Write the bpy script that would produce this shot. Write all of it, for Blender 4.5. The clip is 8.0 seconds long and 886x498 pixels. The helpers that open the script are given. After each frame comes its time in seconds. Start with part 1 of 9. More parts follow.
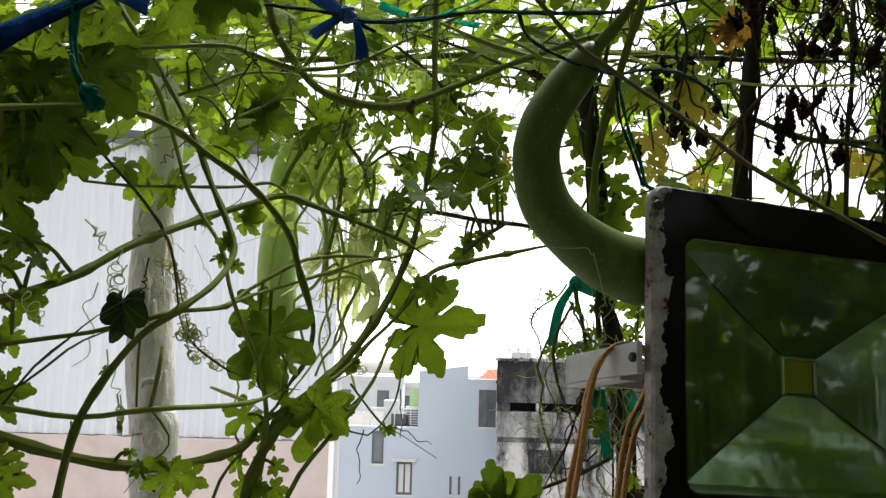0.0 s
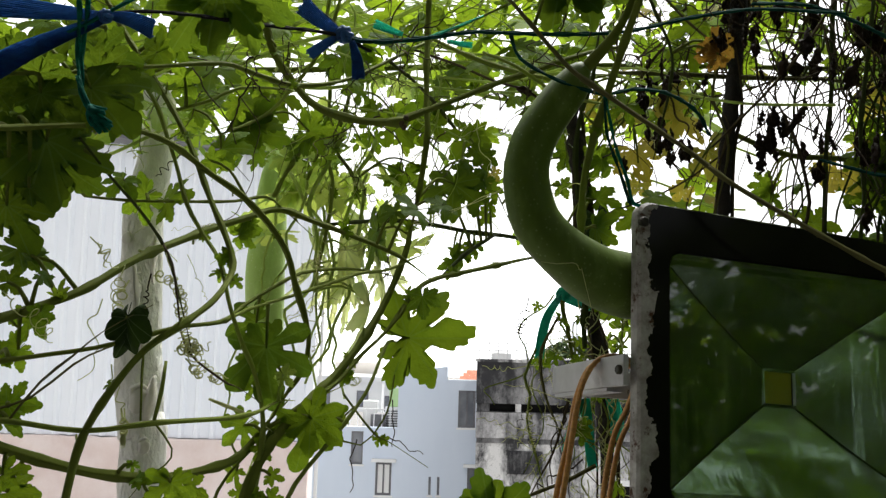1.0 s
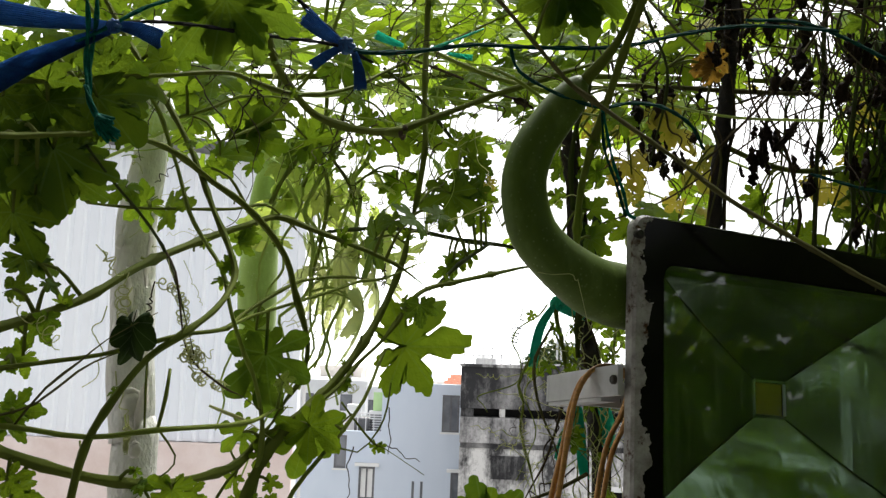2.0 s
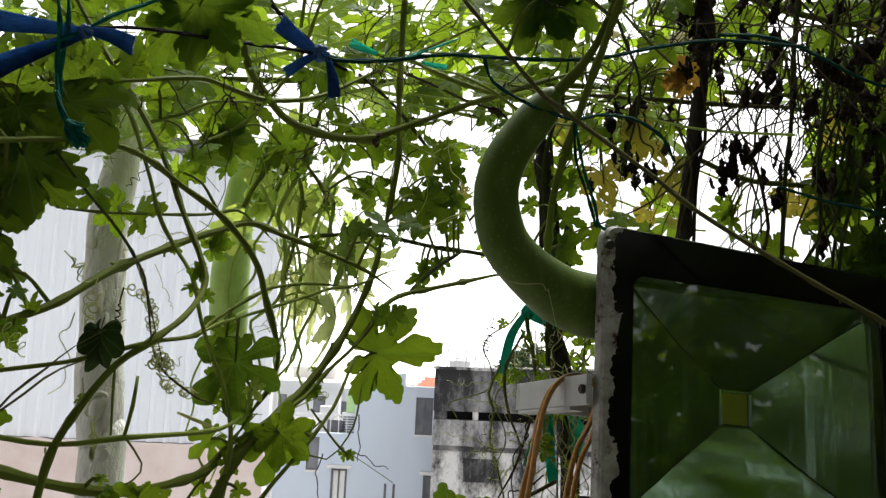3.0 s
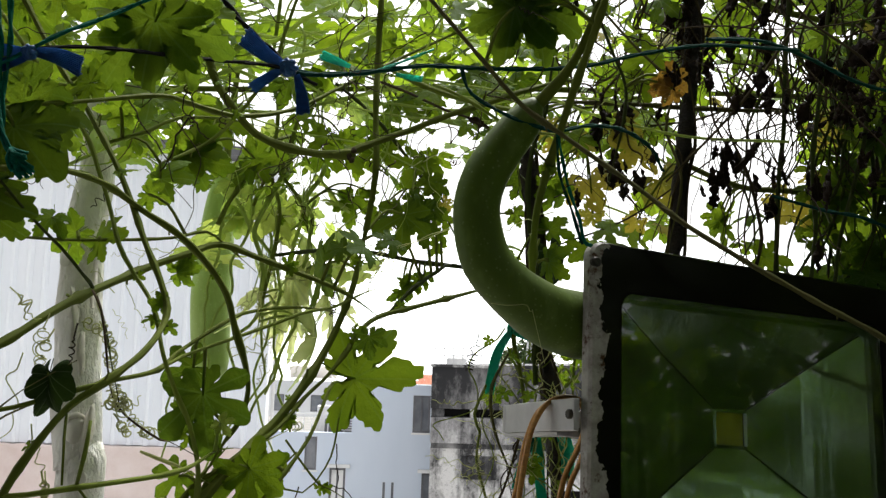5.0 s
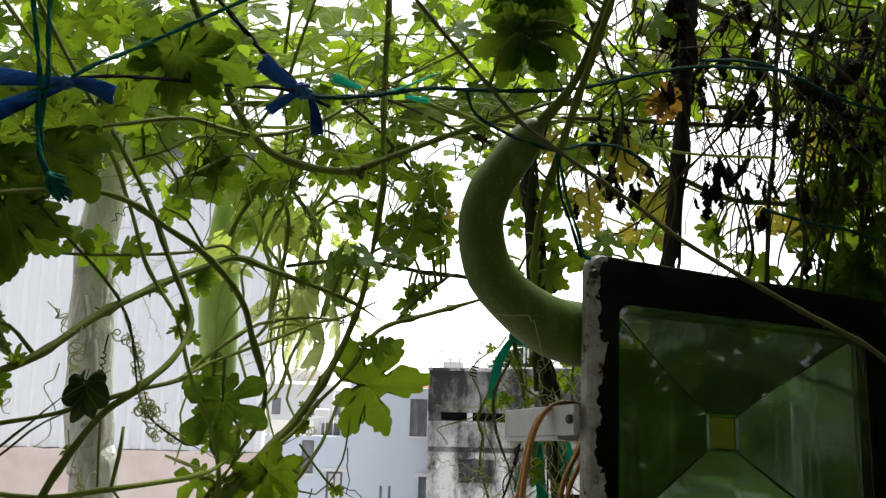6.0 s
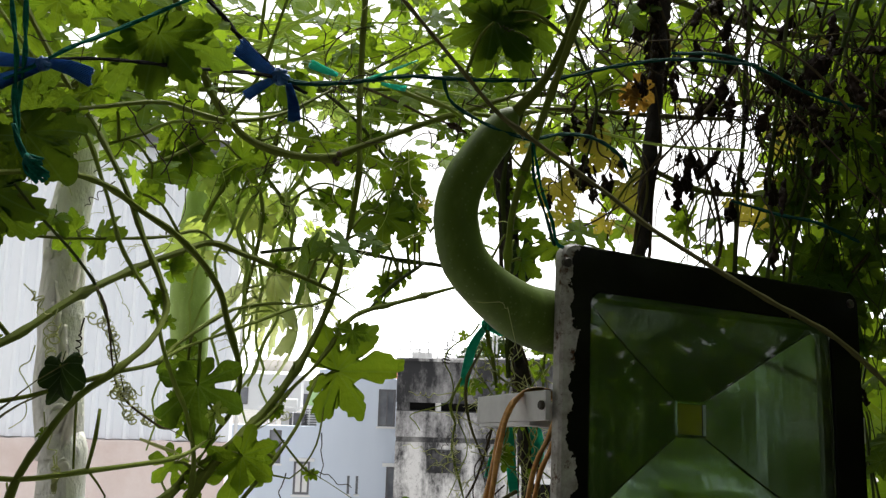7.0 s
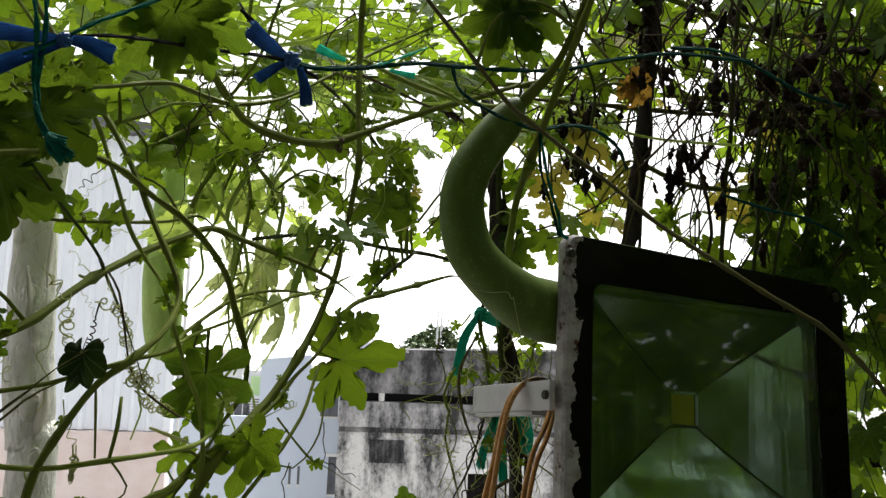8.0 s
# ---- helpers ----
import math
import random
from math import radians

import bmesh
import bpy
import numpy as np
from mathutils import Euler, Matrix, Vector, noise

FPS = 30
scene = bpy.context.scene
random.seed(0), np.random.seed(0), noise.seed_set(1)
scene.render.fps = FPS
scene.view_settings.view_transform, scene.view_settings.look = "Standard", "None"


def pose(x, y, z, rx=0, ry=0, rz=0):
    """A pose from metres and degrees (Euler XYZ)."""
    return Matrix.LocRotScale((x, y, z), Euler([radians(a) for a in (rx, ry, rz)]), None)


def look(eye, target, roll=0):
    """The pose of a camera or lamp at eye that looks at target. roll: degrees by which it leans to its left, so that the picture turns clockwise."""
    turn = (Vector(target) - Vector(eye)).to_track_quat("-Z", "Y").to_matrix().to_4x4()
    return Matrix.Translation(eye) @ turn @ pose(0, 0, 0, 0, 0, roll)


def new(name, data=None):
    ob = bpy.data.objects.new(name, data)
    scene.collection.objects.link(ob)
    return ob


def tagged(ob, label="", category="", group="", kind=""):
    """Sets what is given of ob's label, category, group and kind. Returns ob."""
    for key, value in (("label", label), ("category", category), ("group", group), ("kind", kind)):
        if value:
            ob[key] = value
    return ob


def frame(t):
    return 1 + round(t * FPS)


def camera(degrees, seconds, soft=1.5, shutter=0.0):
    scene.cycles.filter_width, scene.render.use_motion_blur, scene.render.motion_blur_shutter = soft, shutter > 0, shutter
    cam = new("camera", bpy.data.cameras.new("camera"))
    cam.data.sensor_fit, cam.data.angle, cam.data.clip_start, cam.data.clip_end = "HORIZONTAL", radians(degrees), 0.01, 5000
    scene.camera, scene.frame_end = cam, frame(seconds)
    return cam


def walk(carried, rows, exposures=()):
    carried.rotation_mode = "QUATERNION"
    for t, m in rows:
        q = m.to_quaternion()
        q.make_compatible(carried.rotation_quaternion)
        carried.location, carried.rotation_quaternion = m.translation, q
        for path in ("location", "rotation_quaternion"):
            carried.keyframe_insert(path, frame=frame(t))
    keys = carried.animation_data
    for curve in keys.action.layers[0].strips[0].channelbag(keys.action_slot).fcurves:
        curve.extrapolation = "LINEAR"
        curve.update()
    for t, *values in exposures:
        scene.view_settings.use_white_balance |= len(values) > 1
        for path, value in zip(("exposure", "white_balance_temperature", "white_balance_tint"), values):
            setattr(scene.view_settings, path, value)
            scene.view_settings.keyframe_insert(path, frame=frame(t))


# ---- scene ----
cam = camera(52.5, 8.0, soft=1.35)
SKY = 0.12
PATH = [
    (0, (0.008, -0.006, 1.503), (-0.014, 1.981, 1.731), 1.5),
    (0.5, (0.006, -0.015, 1.508), (0.021, 1.972, 1.741), 1.3),
    (1, (-0.002, -0.025, 1.512), (0.02, 1.962, 1.742), 1.7),
    (2.5, (-0.014, -0.035, 1.517), (0.067, 1.948, 1.763), 2.5),
    (3, (-0.01, -0.037, 1.52), (0.098, 1.945, 1.768), 2.8),
    (3.5, (-0.007, -0.032, 1.521), (0.104, 1.953, 1.734), 3.1),
    (4, (0.007, -0.01, 1.524), (0.092, 1.978, 1.724), 2.6),
    (4.5, (0.011, 0.003, 1.538), (0.128, 1.987, 1.759), 2.0),
    (5.8, (-0.009, -0.037, 1.546), (0.11, 1.944, 1.798), 1.7),
    (6, (-0.006, -0.043, 1.547), (0.12, 1.937, 1.796), 1.8),
    (6.5, (0.0, -0.05, 1.544), (0.12, 1.932, 1.784), 1.9),
    (7, (-0.011, -0.049, 1.543), (0.183, 1.928, 1.774), 2.1),
    (7.5, (-0.044, -0.041, 1.543), (0.213, 1.93, 1.769), 1.7),
    (8, (-0.063, -0.039, 1.54), (0.256, 1.924, 1.755), 2.5),
]
walk(cam, [(t, look(eye, target, roll)) for t, eye, target, roll in PATH], [(0.0, 1.5), (8.0, 1.5)])

# ---- world and light: bright overcast sky ----
def node(tree, kind, x=0, y=0, **values):
    n = tree.nodes.new(kind)
    n.location = (x, y)
    for key, value in values.items():
        n.inputs[key].default_value = value
    return n


world = bpy.data.worlds.new("overcast_sky")
scene.world = world
world.use_nodes = True
wt = world.node_tree
sky = wt.nodes.new("ShaderNodeTexSky")
sky.sky_type, sky.sun_disc = "NISHITA", False
sky.sun_elevation, sky.sun_rotation = radians(62), radians(20)
sky.dust_density, sky.air_density, sky.ozone_density = 6.0, 1.2, 0.5
cloud = node(wt, "ShaderNodeHueSaturation", Saturation=0.12, Value=1.0)
wt.links.new(sky.outputs["Color"], cloud.inputs["Color"])
back = next(n for n in wt.nodes if n.type == "BACKGROUND")
back.inputs["Strength"].default_value = SKY
wt.links.new(cloud.outputs["Color"], back.inputs["Color"])

sun = new("sun", bpy.data.lights.new("sun", "SUN"))
sun.data.energy, sun.data.angle, sun.data.color = 1.0, radians(18), (1.0, 0.97, 0.92)
sun.matrix_world = look((3, 8, 16), (0, 0, 0))


# ---- materials ----
class Mat:
    """A node material with a principled shader, and short ways to add textures."""

    def __init__(self, name, colour=(0.5, 0.5, 0.5), rough=0.6, metal=0.0):
        self.m = bpy.data.materials.new(name)
        self.m.use_nodes = True
        self.t = self.m.node_tree
        self.p = next(n for n in self.t.nodes if n.type == "BSDF_PRINCIPLED")
        self.out = next(n for n in self.t.nodes if n.type == "OUTPUT_MATERIAL")
        self.p.inputs["Base Color"].default_value = (*colour, 1)
        self.p.inputs["Roughness"].default_value = rough
        self.p.inputs["Metallic"].default_value = metal
        self.coord = self.t.nodes.new("ShaderNodeTexCoord")

    def link(self, a, b):
        self.t.links.new(a, b)

    def noise(self, scale, detail=4.0, rough=0.55, stretch=(1, 1, 1), space="Object", distortion=0.0):
        m = self.t.nodes.new("ShaderNodeMapping")
        m.inputs["Scale"].default_value = stretch
        self.link(self.coord.outputs[space], m.inputs["Vector"])
        n = self.t.nodes.new("ShaderNodeTexNoise")
        n.inputs["Scale"].default_value, n.inputs["Detail"].default_value = scale, detail
        n.inputs["Roughness"].default_value, n.inputs["Distortion"].default_value = rough, distortion
        self.link(m.outputs["Vector"], n.inputs["Vector"])
        return n.outputs["Fac"]

    def voronoi(self, scale, space="Object"):
        n = self.t.nodes.new("ShaderNodeTexVoronoi")
        n.inputs["Scale"].default_value = scale
        self.link(self.coord.outputs[space], n.inputs["Vector"])
        return n.outputs["Distance"]

    def ramp(self, value, *stops):
        r = self.t.nodes.new("ShaderNodeValToRGB")
        e = r.color_ramp.elements
        while len(e) < len(stops):
            e.new(0.5)
        for k, (at, c) in zip(e, stops):
            k.position = at
            k.color = (*c, 1) if isinstance(c, tuple) else (c, c, c, 1)
        self.link(value, r.inputs["Fac"])
        return r.outputs["Color"]

    def mix(self, fac, a, b, how="MIX"):
        n = self.t.nodes.new("ShaderNodeMix")
        n.data_type, n.blend_type = "RGBA", how
        ins = [n.inputs[0], n.inputs[6], n.inputs[7]]
        for socket, value in zip(ins, (fac, a, b)):
            if isinstance(value, bpy.types.NodeSocket):
                self.link(value, socket)
            elif isinstance(value, tuple):
                socket.default_value = (*value, 1)
            else:
                socket.default_value = value
        return n.outputs[2]

    def math(self, op, a, b=0.0):
        n = self.t.nodes.new("ShaderNodeMath")
        n.operation = op
        for socket, value in zip(n.inputs, (a, b)):
            if isinstance(value, bpy.types.NodeSocket):
                self.link(value, socket)
            else:
                socket.default_value = value
        return n.outputs[0]

    def random(self):
        return self.t.nodes.new("ShaderNodeObjectInfo").outputs["Random"]

    def island(self):
        return self.t.nodes.new("ShaderNodeNewGeometry").outputs["Random Per Island"]

    def colour(self, c):
        self.link(c, self.p.inputs["Base Color"])
        return self

    def roughness(self, v):
        self.link(v, self.p.inputs["Roughness"])
        return self

    def bump(self, height, strength=0.3, distance=0.002):
        b = self.t.nodes.new("ShaderNodeBump")
        b.inputs["Strength"].default_value, b.inputs["Distance"].default_value = strength, distance
        self.link(height, b.inputs["Height"])
        self.link(b.outputs["Normal"], self.p.inputs["Normal"])
        return self


def leaf_material(name, dark, light, through_colour, through_share=0.45, per_island=False, holes=0.0):
    """A thin blade with pale veins from its UV, that lets light through."""
    k = Mat(name, light, 0.62)
    rnd = k.island() if per_island else k.random()
    base = k.mix(rnd, dark, light)
    spots = k.noise(55, 5, 0.6)
    base = k.mix(k.math("MULTIPLY", spots, 0.5), base, tuple(c * 1.5 for c in dark))
    uv = k.t.nodes.new("ShaderNodeSeparateXYZ")
    k.link(k.coord.outputs["UV"], uv.inputs[0])
    u, v = uv.outputs[0], k.math("ABSOLUTE", uv.outputs[1])
    vein = None
    for deg in (0, 27, 54, 108):
        a = radians(deg)
        across = k.math("ABSOLUTE", k.math("SUBTRACT", k.math("MULTIPLY", u, math.sin(a)), k.math("MULTIPLY", v, math.cos(a))))
        along = k.math("ADD", k.math("MULTIPLY", u, math.cos(a)), k.math("MULTIPLY", v, math.sin(a)))
        line = k.math("MULTIPLY", k.math("LESS_THAN", across, 0.014), k.math("GREATER_THAN", along, 0.0))
        vein = line if vein is None else k.math("MAXIMUM", vein, line)
    net = k.math("ADD", k.noise(14, 2, 0.5, space="UV"), k.math("MULTIPLY", k.noise(4.5, 3, 0.5, space="UV"), 2.2))
    base = k.mix(k.math("MULTIPLY", vein, 0.55), base, tuple(min(1, c * 1.9 + 0.05) for c in light))
    k.colour(base)
    k.p.inputs["Specular IOR Level"].default_value = 0.06
    k.bump(k.math("ADD", k.math("MULTIPLY", vein, 0.8), net), 0.3, 0.002)
    relief = next(n for n in k.t.nodes if n.type == "BUMP")
    tr = k.t.nodes.new("ShaderNodeBsdfTranslucent")
    k.link(relief.outputs["Normal"], tr.inputs["Normal"])
    tcol = k.mix(rnd, tuple(c * f for c, f in zip(through_colour, (1.45, 1.35, 1.2))), tuple(c * f for c, f in zip(through_colour, (0.6, 0.72, 0.7))))
    tcol = k.mix(k.math("MULTIPLY", vein, 0.5), tcol, tuple(c * 0.5 for c in through_colour))
    cloudy = k.ramp(k.noise(2.6, 4, 0.6, space="UV"), (0.36, 0.0), (0.64, 1.0))
    tcol = k.mix(k.math("MULTIPLY", cloudy, 0.45), tcol, tuple(c * f for c, f in zip(through_colour, (1.5, 1.25, 1.1))))
    tcol = k.mix(k.math("MULTIPLY", spots, 0.35), tcol, tuple(c * 0.7 for c in through_colour))
    k.link(tcol, tr.inputs["Color"])
    mixed = k.t.nodes.new("ShaderNodeMixShader")
    mixed.inputs[0].default_value = through_share
    k.link(k.p.outputs[0], mixed.inputs[1])
    k.link(tr.outputs[0], mixed.inputs[2])
    surface = mixed.outputs[0]
    if holes:
        hole = k.t.nodes.new("ShaderNodeMixShader")
        clear = k.t.nodes.new("ShaderNodeBsdfTransparent")
        k.link(k.math("LESS_THAN", k.noise(7, 2, 0.5, space="UV"), holes), hole.inputs[0])
        k.link(surface, hole.inputs[1])
        k.link(clear.outputs[0], hole.inputs[2])
        surface = hole.outputs[0]
    k.link(surface, k.out.inputs["Surface"])
    return k.m


LEAF = leaf_material("gourd_leaf", (0.028, 0.064, 0.006), (0.05, 0.1, 0.009), (0.205, 0.325, 0.016), 0.5)
LEAF_DARK = leaf_material("dark_young_leaf", (0.013, 0.027, 0.005), (0.02, 0.038, 0.008), (0.03, 0.06, 0.008), 0.1)
# Darker leaf for dim clusters: the shade is put into its colour.
LEAF_SHADED = leaf_material("shaded_leaf", (0.02, 0.048, 0.006), (0.034, 0.074, 0.009), (0.14, 0.23, 0.014), 0.4)
LEAF_OLD = leaf_material("gourd_leaf_old", (0.07, 0.08, 0.02), (0.12, 0.12, 0.03), (0.42, 0.38, 0.045), 0.5, holes=0.36)
LEAF_STUFF = leaf_material("gourd_leaf_mass", (0.028, 0.064, 0.006), (0.054, 0.105, 0.01), (0.25, 0.39, 0.02), 0.5, per_island=True)
LEAF_PALE = leaf_material("wilted_leaf", (0.18, 0.24, 0.09), (0.24, 0.30, 0.13), (0.70, 0.80, 0.38), 0.7)
LEAF_PALER = leaf_material("paler_leaf", (0.08, 0.135, 0.03), (0.15, 0.22, 0.06), (0.50, 0.64, 0.13), 0.6)
LEAF_DEAD = leaf_material("dead_leaf", (0.012, 0.008, 0.006), (0.034, 0.022, 0.013), (0.05, 0.03, 0.014), 0.04, holes=0.34)
LEAF_RUST = leaf_material("rusty_leaf", (0.10, 0.06, 0.02), (0.16, 0.10, 0.03), (0.26, 0.155, 0.022), 0.4, holes=0.36)


def stem_material(name, a, b, rough=0.6, bump=0.5, soft=0.0):
    """A stem; a young one is soft and lets some light through."""
    k = Mat(name, a, rough)
    k.colour(k.mix(k.noise(30, 4, 0.6, (1, 1, 1)), k.mix(k.random(), a, tuple(0.75 * c for c in a)), b))
    k.p.inputs["Specular IOR Level"].default_value = 0.03
    k.bump(k.noise(260, 3, 0.6), bump, 0.001)
    if soft:
        tr, both = k.t.nodes.new("ShaderNodeBsdfTranslucent"), k.t.nodes.new("ShaderNodeMixShader")
        tr.inputs["Color"].default_value, both.inputs[0].default_value = (*(min(0.9, 1.9 * c) for c in a), 1), soft
        k.link(k.p.outputs[0], both.inputs[1])
        k.link(tr.outputs[0], both.inputs[2])
        k.link(both.outputs[0], k.out.inputs["Surface"])
    return k.m


STEM = stem_material("green_stem", (0.156, 0.200, 0.033), (0.094, 0.112, 0.022))
STEM_DARK = stem_material("woody_stem", (0.055, 0.082, 0.02), (0.042, 0.045, 0.018))
STEM_PALE = stem_material("young_stem", (0.235, 0.285, 0.065), (0.14, 0.18, 0.036), soft=0.2)
STEM_SOFT = stem_material("soft_young_stem", (0.30, 0.36, 0.12), (0.2, 0.26, 0.075), soft=0.5)
STEM_DRY = stem_material("dry_stem", (0.045, 0.035, 0.022), (0.09, 0.07, 0.04), 0.85)
STEM_TAN = stem_material("tan_stem", (0.13, 0.115, 0.05), (0.08, 0.085, 0.032), 0.75)
TENDRIL = stem_material("tendril", (0.44, 0.46, 0.24), (0.30, 0.30, 0.15), soft=0.35)
TENDRIL_DRY = stem_material("dry_tendril", (0.03, 0.025, 0.018), (0.06, 0.045, 0.03), 0.9)


def gourd_material(name, lift, whiten=0.0):
    k = Mat(name, (0.1, 0.18, 0.05), 0.42)
    tone = k.mix(k.noise(9, 3, 0.5), tuple(lift * c for c in (0.068, 0.114, 0.011)), tuple(lift * c for c in (0.10, 0.158, 0.02)))
    streak = k.ramp(k.noise(60, 5, 0.65, (1, 1, 0.4)), (0.5, 0.0), (0.72, 1.0))
    tone = k.mix(k.math("MULTIPLY", streak, 0.5), tone, tuple(lift * c for c in (0.16, 0.24, 0.055)))
    tone = k.mix(k.math("MULTIPLY", k.noise(4, 3), 2 * whiten), tone, (0.42, 0.47, 0.27))
    specks = k.ramp(k.voronoi(190), (0.0, 1.0), (0.24, 0.0))
    tone = k.mix(k.math("MULTIPLY", specks, k.math("MULTIPLY", k.noise(14, 3), 0.8)), tone, tuple(min(0.8, lift * c) for c in (0.28, 0.38, 0.16)))
    k.colour(tone)
    k.bump(k.noise(180, 4, 0.6), 0.15, 0.001)
    k.p.inputs["Specular IOR Level"].default_value = 0.19
    k.roughness(k.ramp(k.noise(40, 3), (0.3, 0.4), (0.7, 0.55)))
    return k.m


# The second skin is far brighter: sky light and haze put into its colour.
GOURD, GOURD_LIT = gourd_material("gourd_skin", 0.85), gourd_material("lit_gourd_skin", 3.6, 0.35)


def plastic(name, a, b, rough=0.4, thin=0.0):
    k = Mat(name, a, rough)
    if rough > 0.7:
        k.p.inputs["Specular IOR Level"].default_value = 0.1
    k.colour(k.mix(k.ramp(k.noise(130, 4, 0.65, (1, 1, 2.5)), (0.38, 0.0), (0.62, 1.0)), a, b))
    k.bump(k.noise(420, 2, 0.5, (1, 1, 0.1)), 0.35, 0.0006)
    if thin:
        tr, both = k.t.nodes.new("ShaderNodeBsdfTranslucent"), k.t.nodes.new("ShaderNodeMixShader")
        tr.inputs["Color"].default_value, both.inputs[0].default_value = (*b, 1), thin
        k.link(k.p.outputs[0], both.inputs[1])
        k.link(tr.outputs[0], both.inputs[2])
        k.link(both.outputs[0], k.out.inputs["Surface"])
    return k.m


BLUE = plastic("blue_plastic_twine", (0.009, 0.055, 0.21), (0.04, 0.16, 0.42), 0.5, 0.25)
TEAL = plastic("teal_plastic_twine", (0.0, 0.42, 0.27), (0.04, 0.62, 0.43), 0.4, 0.55)
TEAL_DARK = plastic("dark_green_cord", (0.002, 0.03, 0.024), (0.005, 0.055, 0.04), 0.85)
TEAL_MID = plastic("mid_teal_twine", (0.0, 0.085, 0.058), (0.01, 0.16, 0.11), 0.75, 0.2)
BLACK_CORD = plastic("black_cord", (0.007, 0.007, 0.008), (0.018, 0.017, 0.016), 0.95)
ORANGE = plastic("orange_brown_cable", (0.50, 0.25, 0.055), (0.36, 0.17, 0.04), 0.45)


def peeling_paint():
    """Black paint flaked off a grey-white primer, most of all towards one edge of the bezel."""
    k = Mat("flaking_black_paint", (0.02, 0.02, 0.02), 0.55)
    pos = k.t.nodes.new("ShaderNodeSeparateXYZ")
    k.link(k.coord.outputs["Object"], pos.inputs[0])
    wave = k.math("MULTIPLY", k.math("SUBTRACT", k.noise(25, 5, 0.6), 0.5), 0.07)
    worn = k.math("LESS_THAN", k.math("ADD", pos.outputs[0], wave), -0.154)
    primer = k.mix(k.ramp(k.noise(45, 6, 0.7), (0.36, 0.0), (0.62, 1.0)), (0.20, 0.185, 0.165), (0.42, 0.41, 0.39))
    rust = k.ramp(k.noise(40, 6, 0.7), (0.535, 0.0), (0.60, 1.0))
    primer = k.mix(rust, primer, (0.07, 0.035, 0.02))
    paint = k.mix(k.noise(35, 5, 0.6), (0.003, 0.003, 0.003), (0.008, 0.0075, 0.007))
    k.p.inputs["Specular IOR Level"].default_value = 0.1
    k.roughness(k.math("ADD", k.math("ADD", k.math("MULTIPLY", worn, 0.4), 0.06), k.math("MULTIPLY", k.noise(18, 4), 0.12)))
    k.colour(k.mix(worn, paint, primer))
    k.bump(k.math("MULTIPLY", worn, k.math("SUBTRACT", k.math("MULTIPLY", k.noise(140, 4), 0.6), 0.8)), 0.5, 0.0012)
    return k.m


def simple(name, a, b, scale, rough, metal=0.0, bump=0.2, dist=0.002, stretch=(1, 1, 1), spec=0.5):
    k = Mat(name, a, rough, metal)
    k.p.inputs["Specular IOR Level"].default_value = spec
    k.colour(k.mix(k.ramp(k.noise(scale, 6, 0.62, stretch), (0.35, 0.0), (0.65, 1.0)), a, b))
    k.bump(k.noise(scale * 6, 4, 0.6, stretch), bump, dist)
    return k.m


FLAKED = peeling_paint()
BLACK_METAL_SHADE = simple("black_metal_and_shade", (0.003, 0.003, 0.003), (0.008, 0.007, 0.007), 40, 0.3, spec=0.08)


def reflector_material():
    """Spun aluminium behind old glass, dull film; whitish upright stripes paint bright reflections."""
    k = Mat("reflector_aluminium", (0.2, 0.22, 0.2), 0.12, 1.0)
    film = k.mix(k.noise(9, 3, 0.5), (0.24, 0.27, 0.24), (0.38, 0.41, 0.38))
    stripes = k.ramp(k.noise(34, 5, 0.6, (1, 1, 0.07), distortion=0.4), (0.52, 0.0), (0.68, 1.0))
    patch = k.ramp(k.noise(7, 3, 0.5, (1, 1, 0.5)), (0.45, 0.0), (0.62, 1.0))
    stripes = k.math("MULTIPLY", stripes, patch)
    k.colour(k.mix(k.math("MULTIPLY", stripes, 0.85), film, (0.62, 0.68, 0.66)))
    k.roughness(k.math("ADD", k.math("MULTIPLY", stripes, 0.2), 0.1))
    k.bump(k.noise(38, 3, 0.55, (1, 1, 0.045)), 0.22, 0.002)
    return k.m


REFLECTOR = reflector_material()
GREY_STEEL = simple("grey_painted_steel", (0.42, 0.42, 0.43), (0.52, 0.52, 0.53), 30, 0.5)
BOLT = simple("dark_bolt", (0.02, 0.02, 0.02), (0.05, 0.04, 0.03), 90, 0.5, 0.6)
IRON = simple("rusted_iron", (0.010, 0.008, 0.007), (0.026, 0.017, 0.011), 60, 0.85, 0.0, 0.8, 0.004)
PHOSPHOR = simple("yellow_phosphor", (0.66, 0.58, 0.01), (0.58, 0.52, 0.01), 60, 0.35)
BARK = simple("pale_bark", (0.66, 0.64, 0.57), (0.90, 0.89, 0.85), 20, 0.85, 0.0, 1.0, 0.01, (1, 1, 0.5))
BARK_WRAP = simple("pale_bark_flap", (0.56, 0.54, 0.48), (0.76, 0.74, 0.68), 16, 0.8, 0.0, 0.5, 0.004, (1, 1, 0.3))
SHEET = simple("white_sheet_metal", (0.82, 0.855, 0.91), (0.87, 0.895, 0.935), 1.2, 0.45, 0.0, 0.05, 0.004, (1, 1, 0.1))
PINK = simple("pink_plaster", (0.68, 0.55, 0.51), (0.77, 0.66, 0.63), 2.6, 0.9, 0.0, 0.3, 0.01)
BLUE_WALL = simple("pale_blue_paint", (0.55, 0.615, 0.71), (0.59, 0.65, 0.74), 0.7, 0.8, 0.0, 0.1, 0.01, (1, 1, 0.3))
WHITE_WALL = simple("off_white_plaster", (0.68, 0.68, 0.68), (0.76, 0.76, 0.75), 0.8, 0.85, 0.0, 0.15, 0.01)
CONCRETE = simple("terrace_concrete", (0.17, 0.165, 0.15), (0.24, 0.23, 0.215), 3.0, 0.9, 0.0, 0.3, 0.006)
